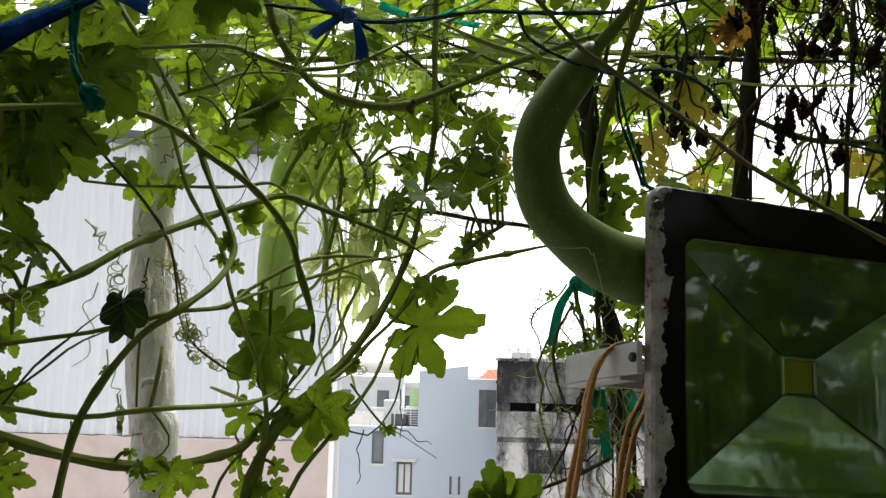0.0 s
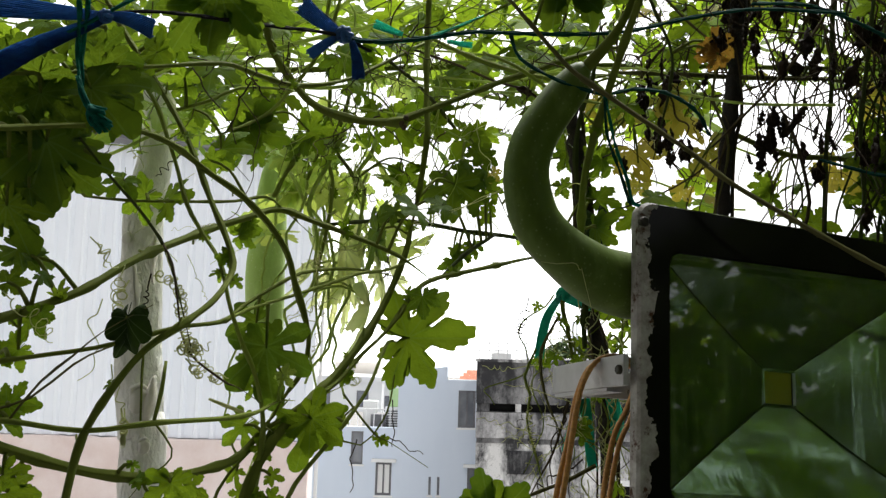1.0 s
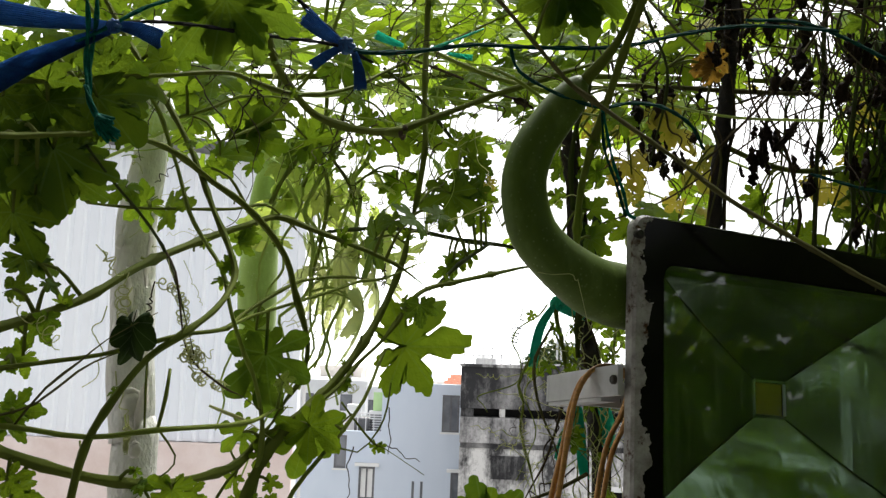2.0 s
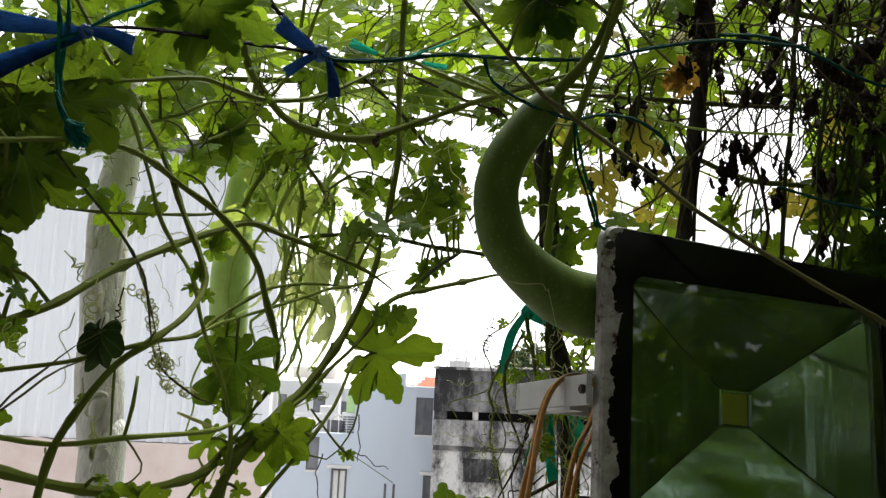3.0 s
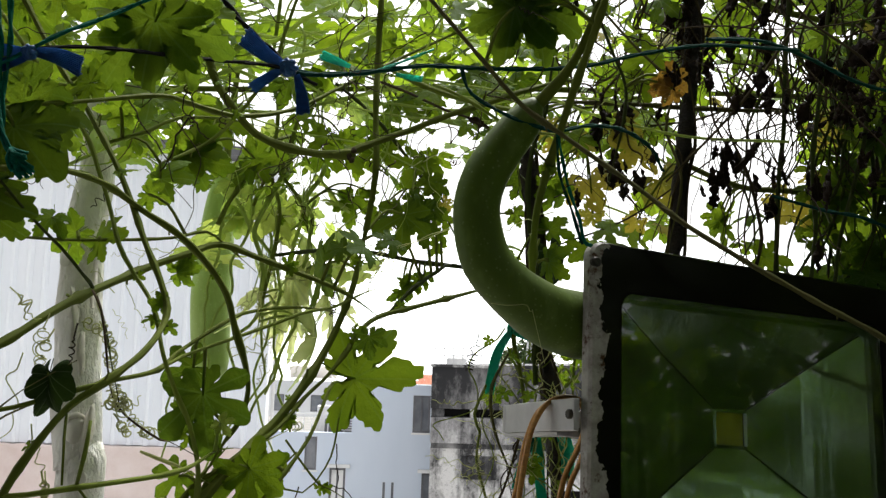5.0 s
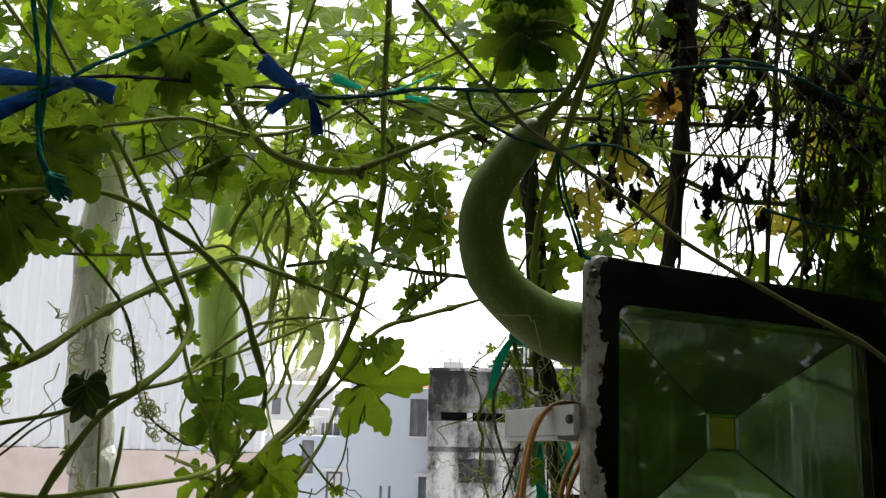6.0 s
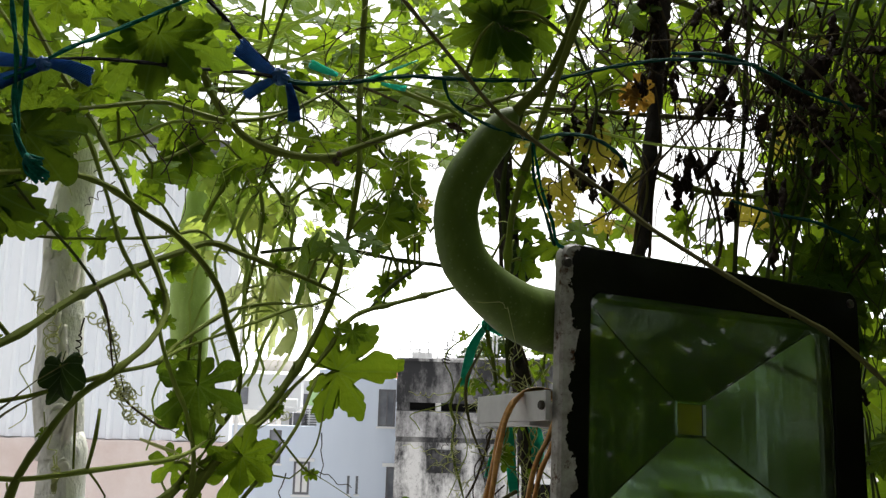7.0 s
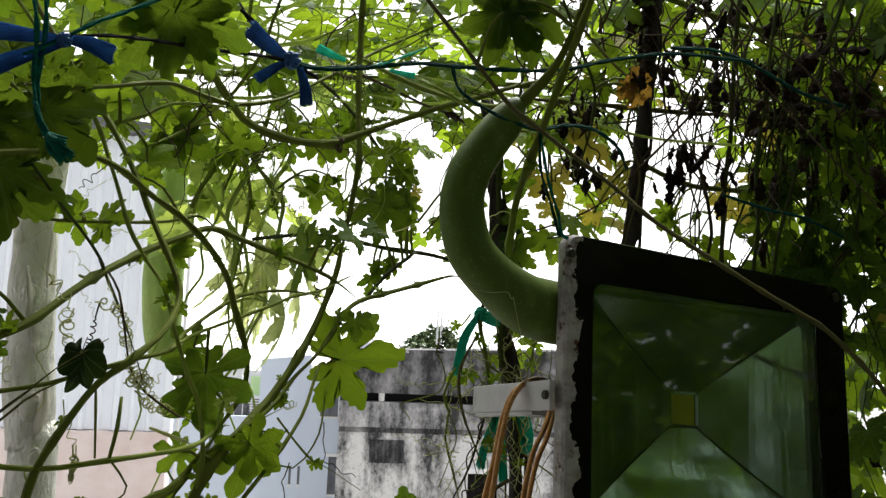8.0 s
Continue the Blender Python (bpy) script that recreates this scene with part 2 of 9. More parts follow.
CITY = simple("city_ground", (0.20, 0.20, 0.19), (0.30, 0.29, 0.27), 0.05, 0.9)
FRAME = simple("dark_window_frame", (0.10, 0.10, 0.11), (0.14, 0.14, 0.15), 3.0, 0.5)
# Far walls are paled: distance haze is put into their colour.
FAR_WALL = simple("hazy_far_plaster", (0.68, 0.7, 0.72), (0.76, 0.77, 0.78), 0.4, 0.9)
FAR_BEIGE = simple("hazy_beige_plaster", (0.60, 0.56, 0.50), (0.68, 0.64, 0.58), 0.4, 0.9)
TREE_LEAF = simple("dark_tree_leaf", (0.04, 0.075, 0.02), (0.1, 0.15, 0.045), 2.0, 0.6)
LIME = simple("lime_green_panel", (0.42, 0.62, 0.28), (0.48, 0.66, 0.34), 2.0, 0.6)


def mouldy(name, clean, black, low, high, dots):
    """Weathered plaster: black mould run down in streaks, blotches and fine specks."""
    k = Mat(name, clean, 0.92)
    stripes = k.noise(0.75, 8, 0.62, (2.2, 2.2, 0.22))
    blot = k.noise(0.8, 8, 0.66, (1, 1, 0.7), distortion=0.4)
    fine = k.noise(7.0, 6, 0.7, (1.3, 1.3, 0.7))
    grime = k.math("ADD", k.math("MULTIPLY", stripes, 0.4), k.math("ADD", k.math("MULTIPLY", blot, 0.4), k.math("MULTIPLY", fine, 0.2)))
    tone = k.mix(k.ramp(grime, (low, 1.0), (high, 0.0)), clean, black)
    specks = k.ramp(k.noise(9, 7, 0.8), (0.55, 0.0), (0.61, dots))
    k.colour(k.mix(specks, tone, black))
    k.bump(blot, 0.4, 0.03)
    return k.m


MOULD = mouldy("mouldy_plaster", (0.60, 0.59, 0.58), (0.035, 0.035, 0.037), 0.435, 0.55, 0.4)
MOULD_GREY = mouldy("grey_mouldy_plaster", (0.50, 0.49, 0.49), (0.03, 0.03, 0.032), 0.445, 0.585, 0.45)
MOULD_DARK = mouldy("blackened_plaster", (0.27, 0.265, 0.265), (0.02, 0.02, 0.022), 0.46, 0.61, 0.5)
ROOF_TILE = simple("orange_roof_tile", (0.42, 0.13, 0.07), (0.52, 0.2, 0.11), 9, 0.8)


def dusty_glass():
    """Flood-lamp glass: clear pane with a film of dust and water marks."""
    k = Mat("dusty_lamp_glass", (0.75, 0.86, 0.78), 0.02)
    k.p.inputs["Transmission Weight"].default_value = 1.0
    k.p.inputs["IOR"].default_value = 1.5
    film = k.t.nodes.new("ShaderNodeBsdfDiffuse")
    film.inputs["Color"].default_value = (0.22, 0.23, 0.22, 1)
    both = k.t.nodes.new("ShaderNodeMixShader")
    k.link(k.ramp(k.noise(16, 6, 0.65), (0.42, 0.015), (0.75, 0.08)), both.inputs[0])
    k.link(k.p.outputs[0], both.inputs[1])
    k.link(film.outputs[0], both.inputs[2])
    k.link(both.outputs[0], k.out.inputs["Surface"])
    return k.m


LAMP_GLASS = dusty_glass()
WINDOW_GLASS = simple("window_pane", (0.12, 0.13, 0.15), (0.20, 0.21, 0.23), 1.5, 0.12)


# ---- mesh helpers ----
def mesh_of(name, bm, material, smooth=True):
    me = bpy.data.meshes.new(name)
    bm.to_mesh(me)
    bm.free()
    me.materials.append(material)
    if smooth:
        for p in me.polygons:
            p.use_smooth = True
    return me


def part(name, bm, material, parent=None, label="", smooth=False):
    ob = new(name, mesh_of(name, bm, material, smooth))
    if parent is not None:
        ob.parent = parent
    if label:
        tagged(ob, label)
    return ob


def thing(name, m, label, category, group=""):
    ob = new(name)
    ob.empty_display_size = 0.05
    ob.matrix_world = m
    return tagged(ob, label, category, group)


def box(bm, x0, x1, y0, y1, z0, z1, bevel=0.0):
    made = bmesh.ops.create_cube(bm, size=1.0)["verts"]
    for v in made:
        v.co = Vector((x0 + (v.co.x + 0.5) * (x1 - x0), y0 + (v.co.y + 0.5) * (y1 - y0), z0 + (v.co.z + 0.5) * (z1 - z0)))
    if bevel:
        edges = list({e for v in made for e in v.link_edges})
        bmesh.ops.bevel(bm, geom=edges, offset=bevel, segments=2, affect="EDGES", profile=0.6)
    return bm


def boxed(x0, x1, y0, y1, z0, z1, bevel=0.0):
    return box(bmesh.new(), x0, x1, y0, y1, z0, z1, bevel)


def spline(points, step):
    """Catmull-Rom through rows of numbers, in even steps of about that many metres."""
    pts = [np.array(p, float) for p in points]
    pts = [2 * pts[0] - pts[1], *pts, 2 * pts[-1] - pts[-2]]
    out = []
    for a, b, c, d in zip(pts, pts[1:], pts[2:], pts[3:]):
        n = max(2, int(np.linalg.norm((c - b)[:3]) / step))
        for i in range(n):
            s = i / n
            out.append(0.5 * (2 * b + (c - a) * s + (2 * a - 5 * b + 4 * c - d) * s * s + (3 * b - a - 3 * c + d) * s ** 3))
    out.append(pts[-2])
    return out


def tube(bm, rows, sides=8, closed=True, flat=1.0, ridge=0.0):
    """Skins rows of x, y, z, radius with a round (or flattened) tube."""
    pts = [Vector(r[:3]) for r in rows]
    up, rings = Vector((0.31, 0.17, 0.93)), []
    for i, p in enumerate(pts):
        d = (pts[min(i + 1, len(pts) - 1)] - pts[max(i - 1, 0)])
        d = d.normalized() if d.length > 1e-9 else Vector((0, 0, 1))
        side = d.cross(up)
        side = side.normalized() if side.length > 1e-4 else d.orthogonal().normalized()
        up = side.cross(d).normalized()
        r = float(rows[i][3])
        rings.append([bm.verts.new(p + r * (1 + ridge * math.cos(5 * a)) * (math.cos(a) * side + flat * math.sin(a) * up)) for a in (2 * math.pi * k / sides for k in range(sides))])
    for a, b in zip(rings, rings[1:]):
        for k in range(sides):
            bm.faces.new((a[k], a[(k + 1) % sides], b[(k + 1) % sides], b[k]))
    if closed:
        bm.faces.new(list(reversed(rings[0])))
        bm.faces.new(rings[-1])
    return bm


def vine_rows(points, step=0.012, knobs=0.14, wobble=0.0006):
    """Spline rows with nodes (slight swellings) and a little waver."""
    rows, run, last = [], 0.0, None
    gap = random.uniform(0.06, 0.09)
    for r in spline(points, step):
        if last is not None:
            run += float(np.linalg.norm(r[:3] - last[:3]))
        last = r
        swell = 1 + 2.2 * knobs * math.exp(-(((run % gap) - gap / 2) / 0.006) ** 2)
        w = noise.noise_vector(Vector(r[:3]) * 23) * wobble
        rows.append((r[0] + w.x, r[1] + w.y, r[2] + w.z, max(r[3], 0.0003) * swell * (1 + 0.1 * noise.noise(Vector(r[:3]) * 60))))
    return rows


VINES = []


def vine(points, material, label, sides=9, name="gourd_vine"):
    """A stem through rows of x, y, z, radius. Leaves and tendrils hang under it."""
    points = [(*p[:3], 0.66 * p[3]) for p in points]
    points[-1] = (*points[-1][:3], 0.6 * points[-1][3])
    end, run = Vector(points[-1][:3]), (Vector(points[-1][:3]) - Vector(points[-2][:3])).normalized()
    if len(points) > 3:
        tip = end + 0.035 * run + Vector((0, 0.006, -0.006))
        points.append((*tip, 0.2 * points[-1][3]))
    thick = max(p[3] for p in points) > 0.0018
    rows = vine_rows(points, 0.006 if thick else 0.012)
    rnd = random.Random(round(end.x * 7919 + end.z * 104729))
    nodes = []
    if thick:
        at = rnd.randrange(6, 14)
        while at < len(rows) - 8:
            nodes.append(at)
            for k, f in ((-2, 1.04), (-1, 1.13), (0, 1.26), (1, 1.12), (2, 1.04)):
                rows[at + k] = (*rows[at + k][:3], rows[at + k][3] * f)
            at += rnd.randrange(10, 20)
    bm = tube(bmesh.new(), rows, 20 if thick else sides, ridge=0.11 if thick else 0.0)
    ob = tagged(new(name, mesh_of(name, bm, material)), label, "vine", "vines on the trellis")
    for at in nodes:
        p, r = Vector(rows[at][:3]), rows[at][3] / 1.5
        d = (Vector(rows[at + 1][:3]) - p).normalized()
        out = Vector((rnd.gauss(0, 1), rnd.gauss(0, 0.5), rnd.gauss(0.2, 1))).cross(d).normalized()
        n = rnd.uniform(2.0, 6.0)
        part("side_stub", tube(bmesh.new(), [(*(p + out * r * q * n + d * r * 0.5 * q * q * n), r * f) for q, f in ((0, 0.6), (0.4, 0.42), (0.8, 0.34), (1, 0.4), (1.06, 0.2))], 7), material, ob, smooth=True)
    VINES.append((ob, [Vector(r[:3]) for r in rows]))
    if thick and material in (STEM, STEM_PALE):
        rnd = random.Random(round(end.x * 5501 + end.y * 7001))
        for at in range(rnd.randrange(8, 24), len(rows) - 6, rnd.randrange(18, 30)):
            for k in range(rnd.randrange(1, 4)):
                p = Vector(rows[at][:3])
                d = Vector((rnd.gauss(0, 1), rnd.gauss(0, 0.6), rnd.gauss(0, 0.8))).normalized()
                bud = new("leaf", LEAVES[rnd.randrange(10)])
                bud.parent = ob
                b = p + d * rows[at][3] * 1.2
                bud.matrix_basis = leaf_pose(b, b + d * rnd.uniform(0.004, 0.012), (rnd.gauss(0, 0.6), -1, rnd.gauss(0.3, 0.4)))
    return ob


def coil(start, end, turns, radius, thick=0.0007, tighten=0.35, straight=0.25):
    """Rows of a tendril: a loose lead, then a spring that tightens to its tip."""
    a, b = Vector(start), Vector(end)
    d = (b - a).normalized()
    s = d.orthogonal().normalized()
    u = d.cross(s)
    rows = []
    n = int(14 * turns + 16)
    for i in range(n + 1):
        k = i / n
        w = max(0.0, (k - straight) / (1 - straight))
        r = radius * min(1, w * 5) * (1 - tighten * w)
        ang = 2 * math.pi * turns * w * (1 + 0.25 * math.sin(5 * w + a.x * 90))
        r *= 0.55 + 0.45 * abs(math.sin(9 * w + a.z * 70))
        p = a.lerp(b, k) + r * (math.cos(ang) * s + math.sin(ang) * u) + noise.noise_vector(a.lerp(b, k) * 24) * 0.005 + noise.noise_vector(a.lerp(b, k) * 90) * 0.0009
        rows.append((*p, 0.85 * thick * (1 - 0.35 * k)))
    return rows


def tendril(start, end, turns, radius, material=None, thick=0.0008, parent=None):
    bm = tube(bmesh.new(), coil(start, end, turns, 0.8 * radius, (0.68 if material is not TENDRIL_DRY else 0.95) * thick), 5)
    return part("tendril", bm, material or TENDRIL, parent, smooth=True)


def lobed_outline(rnd, lobes, lobed, plain):
    """Rim of a blade whose lobes are waisted at the base and broken into blunt lobules."""
    waist = 0.68 - 0.5 * lobed
    slim = 1 - 0.13 * min(1.0, max(0.0, (lobed - 0.4) / 0.2))
    rim = [(-0.03, -0.03)]
    for a, r in lobes:
        half = [(waist, 0.14), (0.45 * waist + 0.3, 0.20), (0.57, 0.27), (0.66, 0.26), (0.69, 0.205), (0.77, 0.225), (0.85, 0.19), (0.87, 0.125), (0.95, 0.10)]
        if plain:
            half = [(waist, 0.13), (0.5 * waist + 0.3, 0.19), (0.64, 0.255), (0.77, 0.26), (0.86, 0.19), (0.96, 0.11)]
        for u, w in [(u, -w) for u, w in half] + [(1.0, 0.0)] + [(u, w) for u, w in reversed(half)]:
            u, w = u * r * (1 + rnd.gauss(0, 0.02)), slim * w * r * (1 + rnd.gauss(0, 0.09))
            rim.append((u * math.cos(radians(a)) - w * math.sin(radians(a)), u * math.sin(radians(a)) + w * math.cos(radians(a))))
    rim.append((-0.03, 0.03))
    return [tuple(p) for p in spline(rim, 0.032)]


def leaf_mesh(name, material, seed, teeth=0.08, lobed=0.5, curl=0.18, fold=0.25, width=1.0, sweep=150, rings=6, steps=180, petiole=0.36):
    """A palmate blade about 1 long from its stalk: seven lobes, toothed edge, cupped and waved. Base at the origin, tip along x."""
    rnd = random.Random(seed)
    lobes = [(-110, 0.70), (-56, 0.86), (0, 1.0), (56, 0.86), (110, 0.70)]
    lobes = [(a + rnd.uniform(-6, 6), r * rnd.uniform(0.86, 1.06)) for a, r in lobes]
    cuts = [((a[0] + b[0]) / 2 + rnd.uniform(-4, 4), min(0.62, lobed * rnd.uniform(0.65, 1.3)), rnd.uniform(2.4, 4.2)) for a, b in zip(lobes, lobes[1:])]
    rough = teeth / 0.085
    lobules = []
    for a, r in lobes:
        lobules.append((a, r, rnd.uniform(13, 17)))
        for side in (-1, 1):
            lobules.append((a + side * rnd.uniform(12, 16), r * rnd.uniform(0.82, 0.93), rnd.uniform(10, 13)))
            lobules.append((a + side * rnd.uniform(23, 28), r * rnd.uniform(0.68, 0.82), rnd.uniform(10, 13)))
    lobules += [(side * rnd.uniform(134, 143), rnd.uniform(0.56, 0.66), 15) for side in (-1, 1)]

    def edge(deg):
        """Radius at an angle: lobes broken into blunt lobules, narrow cuts between them."""
        radius = max(r * (1 - 0.24 * rough * (abs(deg - a) / w) ** 1.7) for a, r, w in lobules)
        radius = max(radius, 0.5)
        for at, deep, wide in cuts:
            radius *= 1 - deep * math.exp(-abs((deg - at) / wide) ** 2.4)
        if abs(deg) > 136:
            radius *= 1 - 0.5 * ((abs(deg) - 136) / 14) ** 2
        return radius * (1 + 0.25 * teeth * math.sin(deg * 0.62 + 2 * seed))

    bm = bmesh.new()
    uv = bm.loops.layers.uv.new("UVMap")
    centre = bm.verts.new((0, 0, 0))
    where = {centre: (0.0, 0.0)}
    grid = []
    ph = rnd.uniform(0, 6.28)
    if rings > 4 and lobed > 0.2:
        rim = lobed_outline(rnd, [(-146, 0.46), *lobes, (146, 0.46)], lobed, teeth < 0.03)
    else:
        rim = [(edge(d) * math.cos(radians(d)), edge(d) * math.sin(radians(d))) for d in (-sweep + 2 * sweep * i / steps for i in range(steps + 1))]
    steps = len(rim) - 1
    core = []
    for i in range(steps + 1):
        near = rim[max(0, i - 9):i + 10]
        d = radians(-sweep + 2 * sweep * i / steps)
        lean = Vector((sum(p[0] for p in near), sum(p[1] for p in near))).normalized()
        away = 0.8 * min(0.34, min(math.hypot(*p) for p in near))
        core.append((away * (0.4 * lean.x + 0.6 * math.cos(d)), away * (0.4 * lean.y + 0.6 * math.sin(d))))
    for j in range(1, rings + 1):
        k = (j / rings) ** 0.85
        row = []
        for (rx, ry), (cx, cy) in zip(rim, core):
            out = max(0.0, (k - 0.45) / 0.55)
            x, y = (cx * min(1, k / 0.45) * (1 - out) + rx * out), (cy * min(1, k / 0.45) * (1 - out) + ry * out)
            r, deg = math.hypot(x, y), math.degrees(math.atan2(y, x))
            y *= width
            near = min(abs(deg - a) for a in (0, 54, -54, 108, -108))
            z = -curl * r * r + fold * 0.35 * abs(y) * (1 - 0.4 * k) - 0.016 * r * math.cos(radians(near * 6.6))
            z += 0.03 * r * noise.noise(Vector((x * 5.5, y * 5.5, seed * 1.7))) + 0.05 * r * r * noise.noise(Vector((x * 2.2, y * 2.2, seed * 2.9 + 4)))
            z += 0.07 * r * math.sin(3.1 * x + 4.3 * y + ph) + 0.02 * r * r * math.sin(5 * math.atan2(y, x) + ph)
            v = bm.verts.new((x, y, z))
            where[v] = (x, y)
            row.append(v)
        grid.append(row)
    for i in range(steps):
        bm.faces.new((centre, grid[0][i], grid[0][i + 1]))
        for a, b in zip(grid, grid[1:]):
            bm.faces.new((a[i], b[i], b[i + 1], a[i + 1]))
    if petiole:
        before = set(bm.verts)
        rows = [(0.03, 0, 0.0, 0.012), (-0.1, 0.03 * math.sin(seed), 0.03, 0.013), (-0.22, 0.09 * math.sin(seed), 0.10, 0.013), (-petiole, 0.2 * math.sin(seed), 0.22, 0.012)]
        tube(bm, rows, 5)
        for v in set(bm.verts) - before:
            where[v] = (-0.4, 0.0)
    for f in bm.faces:
        for l in f.loops:
            l[uv].uv = where[l.vert]
    return mesh_of(name, bm, material)


def dead_leaf_mesh(seed):
    """A shrivelled leaf that hangs rolled up and crumpled, about 1 long from its stalk."""
    rnd = random.Random(seed)
    lean, bend = rnd.uniform(-0.16, 0.16), rnd.uniform(-0.2, 0.2)
    rows = []
    for i in range(15):
        q = i / 14
        wide = 0.19 * math.sin(math.pi * min(1, 0.04 + q ** rnd.uniform(1.1, 1.25))) ** 0.75
        rows.append((q, lean * q + bend * q * q + 0.05 * noise.noise(Vector((q * 7, seed, 0))), 0.06 * noise.noise(Vector((q * 6, seed, 5))), max(0.012, wide * (1 + 0.75 * noise.noise(Vector((q * 5.3, seed * 1.3, 9)))))))
    bm = tube(bmesh.new(), rows, 17, flat=rnd.uniform(0.25, 0.5))
    for v in bm.verts:
        k = 0.3 + 0.7 * min(1, 4 * v.co.x)
        v.co += k * (noise.noise_vector(v.co * 5 + Vector((seed, 0, 0))) * 0.09 + noise.noise_vector(v.co * 17 + Vector((0, seed, 0))) * 0.085)
    uv = bm.loops.layers.uv.new("UVMap")
    for f in bm.faces:
        for l in f.loops:
            l[uv].uv = (l.vert.co.x * 1.3 + seed, l.vert.co.y * 3 + l.vert.co.z)
    return mesh_of("dead_leaf", bm, LEAF_DEAD)


LEAVES = [leaf_mesh("leaf", LEAF, s, 0.062, (0.5, 0.62, 0.36, 0.56, 0.44)[s % 5], (0.12, 0.3, 0.2)[s % 3], (0.2, 0.5)[s % 2]) for s in range(10)]
LEAVES_BROAD = [leaf_mesh("leaf", LEAF, s, 0.055, 0.62, 0.12, 0.2) for s in (81, 84, 86)]
LEAVES_SHADED = [leaf_mesh("leaf", LEAF_SHADED, s, 0.05, 0.42, 0.2, 0.3) for s in (81, 84, 86, 88, 91)]
LEAVES_PLAIN = [leaf_mesh("leaf", m, s, 0.02, 0.64, 0.16, 0.25) for s, m in ((101, LEAF_SHADED), (102, LEAF_SHADED), (103, LEAF), (104, LEAF))]
LEAVES_CUP = [leaf_mesh("leaf", LEAF_DARK, s, 0.02, 0.0, 0.9, 1.2, 0.72) for s in (70, 71)]
LEAVES_OLD = [leaf_mesh("leaf", LEAF_OLD, s, 0.10, 0.40, 0.3, 0.4, rings=3, steps=44) for s in range(20, 24)]
LEAVES_DEAD = [dead_leaf_mesh(s) for s in range(30, 37)]
LEAVES_RUST = [leaf_mesh("leaf", LEAF_RUST, s, 0.10, 0.4, 0.3, 0.3, rings=3, steps=44) for s in range(40, 42)]
LEAVES_PALER = [leaf_mesh("leaf", LEAF_PALER, s, 0.07, 0.42, 0.25, 0.35) for s in range(93, 98)]
LEAVES_PALE = [leaf_mesh("leaf", LEAF_PALE, s, 0.06, 0.3, 0.6, 2.0, 0.30) for s in range(50, 53)]


def leaf_pose(base, tip, face, twist=0.0):
    """A leaf's pose: base and tip in metres, the way its upper side faces, and a turn about its midrib."""
    b, t = Vector(base), Vector(tip)
    x = (t - b)
    size = x.length
    x.normalize()
    z = Vector(face)
    z = (z - z.dot(x) * x)
    z = z.normalized() if z.length > 1e-4 else x.orthogonal().normalized()
    y = z.cross(x)
    m = Matrix((x, y, z)).transposed().to_4x4()
    return Matrix.Translation(b) @ m @ pose(0, 0, 0, twist) @ Matrix.Diagonal((size, size, size, 1))


def stalk(parent, base, material, reach=0.16):
    """A leaf stalk from the nearest stem to the leaf's base."""
    b = Vector(base)
    best = min(((p - b).length, i, p) for i, p in enumerate(next(v[1] for v in VINES if v[0] is parent)))
    if best[0] < 0.004 or best[0] > reach:
        return
    p = best[2]
    mid = p.lerp(b, 0.5) + Vector((0, 0, 0.18 * best[0]))
    rows = [(*r[:3], r[3]) for r in spline([(*p, 0.0016), (*mid, 0.0013), (*b, 0.001)], 0.008)]
    part("leaf_stalk", tube(bmesh.new(), rows, 6), material, parent, smooth=True)


def nearest_vine(base):
    b = Vector(base)
    return min(VINES, key=lambda v: min((p - b).length_squared for p in v[1][::3]))[0]


def leaf(base, tip, face=(0.1, -0.75, 0.6), twist=0.0, kind=None, which=0, stalked=True, label=""):
    owner = nearest_vine(base)
    kinds = kind or LEAVES
    ob = new("leaf", kinds[which % len(kinds)])
    ob.parent = owner
    size = 0.66 if kind is LEAVES_DEAD else 0.6 if kind is LEAVES_CUP else 0.88 if kind is LEAVES_PLAIN or kind is LEAVES_PALER else 0.76
    ob.matrix_basis = leaf_pose(base, tip, face, twist) @ Matrix.Diagonal((size, size, size, 1))
    if label:
        tagged(ob, label)
    if stalked:
        stalk(owner, base, STEM_SOFT if kind is LEAVES_PALE or kind is LEAVES_PALER else STEM)
    return ob


# ---- the setting: roof terrace, city ground, far haze ----
tagged(part("floor", boxed(-4.0, 4.0, -1.6, 1.7, -0.2, 0.0), CONCRETE), "grey concrete roof terrace floor", "floor", kind="structure")
# Unseen walls and slab, added to keep sky light off the near side.
tagged(part("wall_south", boxed(-4.0, 1.5, -1.8, -1.6, -0.2, 3.0), CONCRETE), "plain wall added out of view to cut light from behind", "wall", kind="structure")
tagged(part("ceiling", boxed(-3.2, 1.15, -1.6, 0.62, 2.5, 2.65), CONCRETE), "plain slab added out of view to block overhead sky", "ceiling", kind="structure")
tagged(part("wall_west", boxed(-3.2, -3.0, -1.6, 0.2, 0.0, 2.5), CONCRETE), "plain west wall added out of view to block side light", "wall", kind="structure")
tagged(part("wall_east", boxed(3.0, 3.2, -1.6, 1.7, 0.0, 1.9), CONCRETE), "plain east wall added out of view to limit mirrored sky", "wall", kind="structure")
tagged(part("ground", boxed(-900, 900, -900, 900, -13.0, -12.0), CITY), "grey city ground far below the terrace", "ground", kind="structure")


def haze_material():
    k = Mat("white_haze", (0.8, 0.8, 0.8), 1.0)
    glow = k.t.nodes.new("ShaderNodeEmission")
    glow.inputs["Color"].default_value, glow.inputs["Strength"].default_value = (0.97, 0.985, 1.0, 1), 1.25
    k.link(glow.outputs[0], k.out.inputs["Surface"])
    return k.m


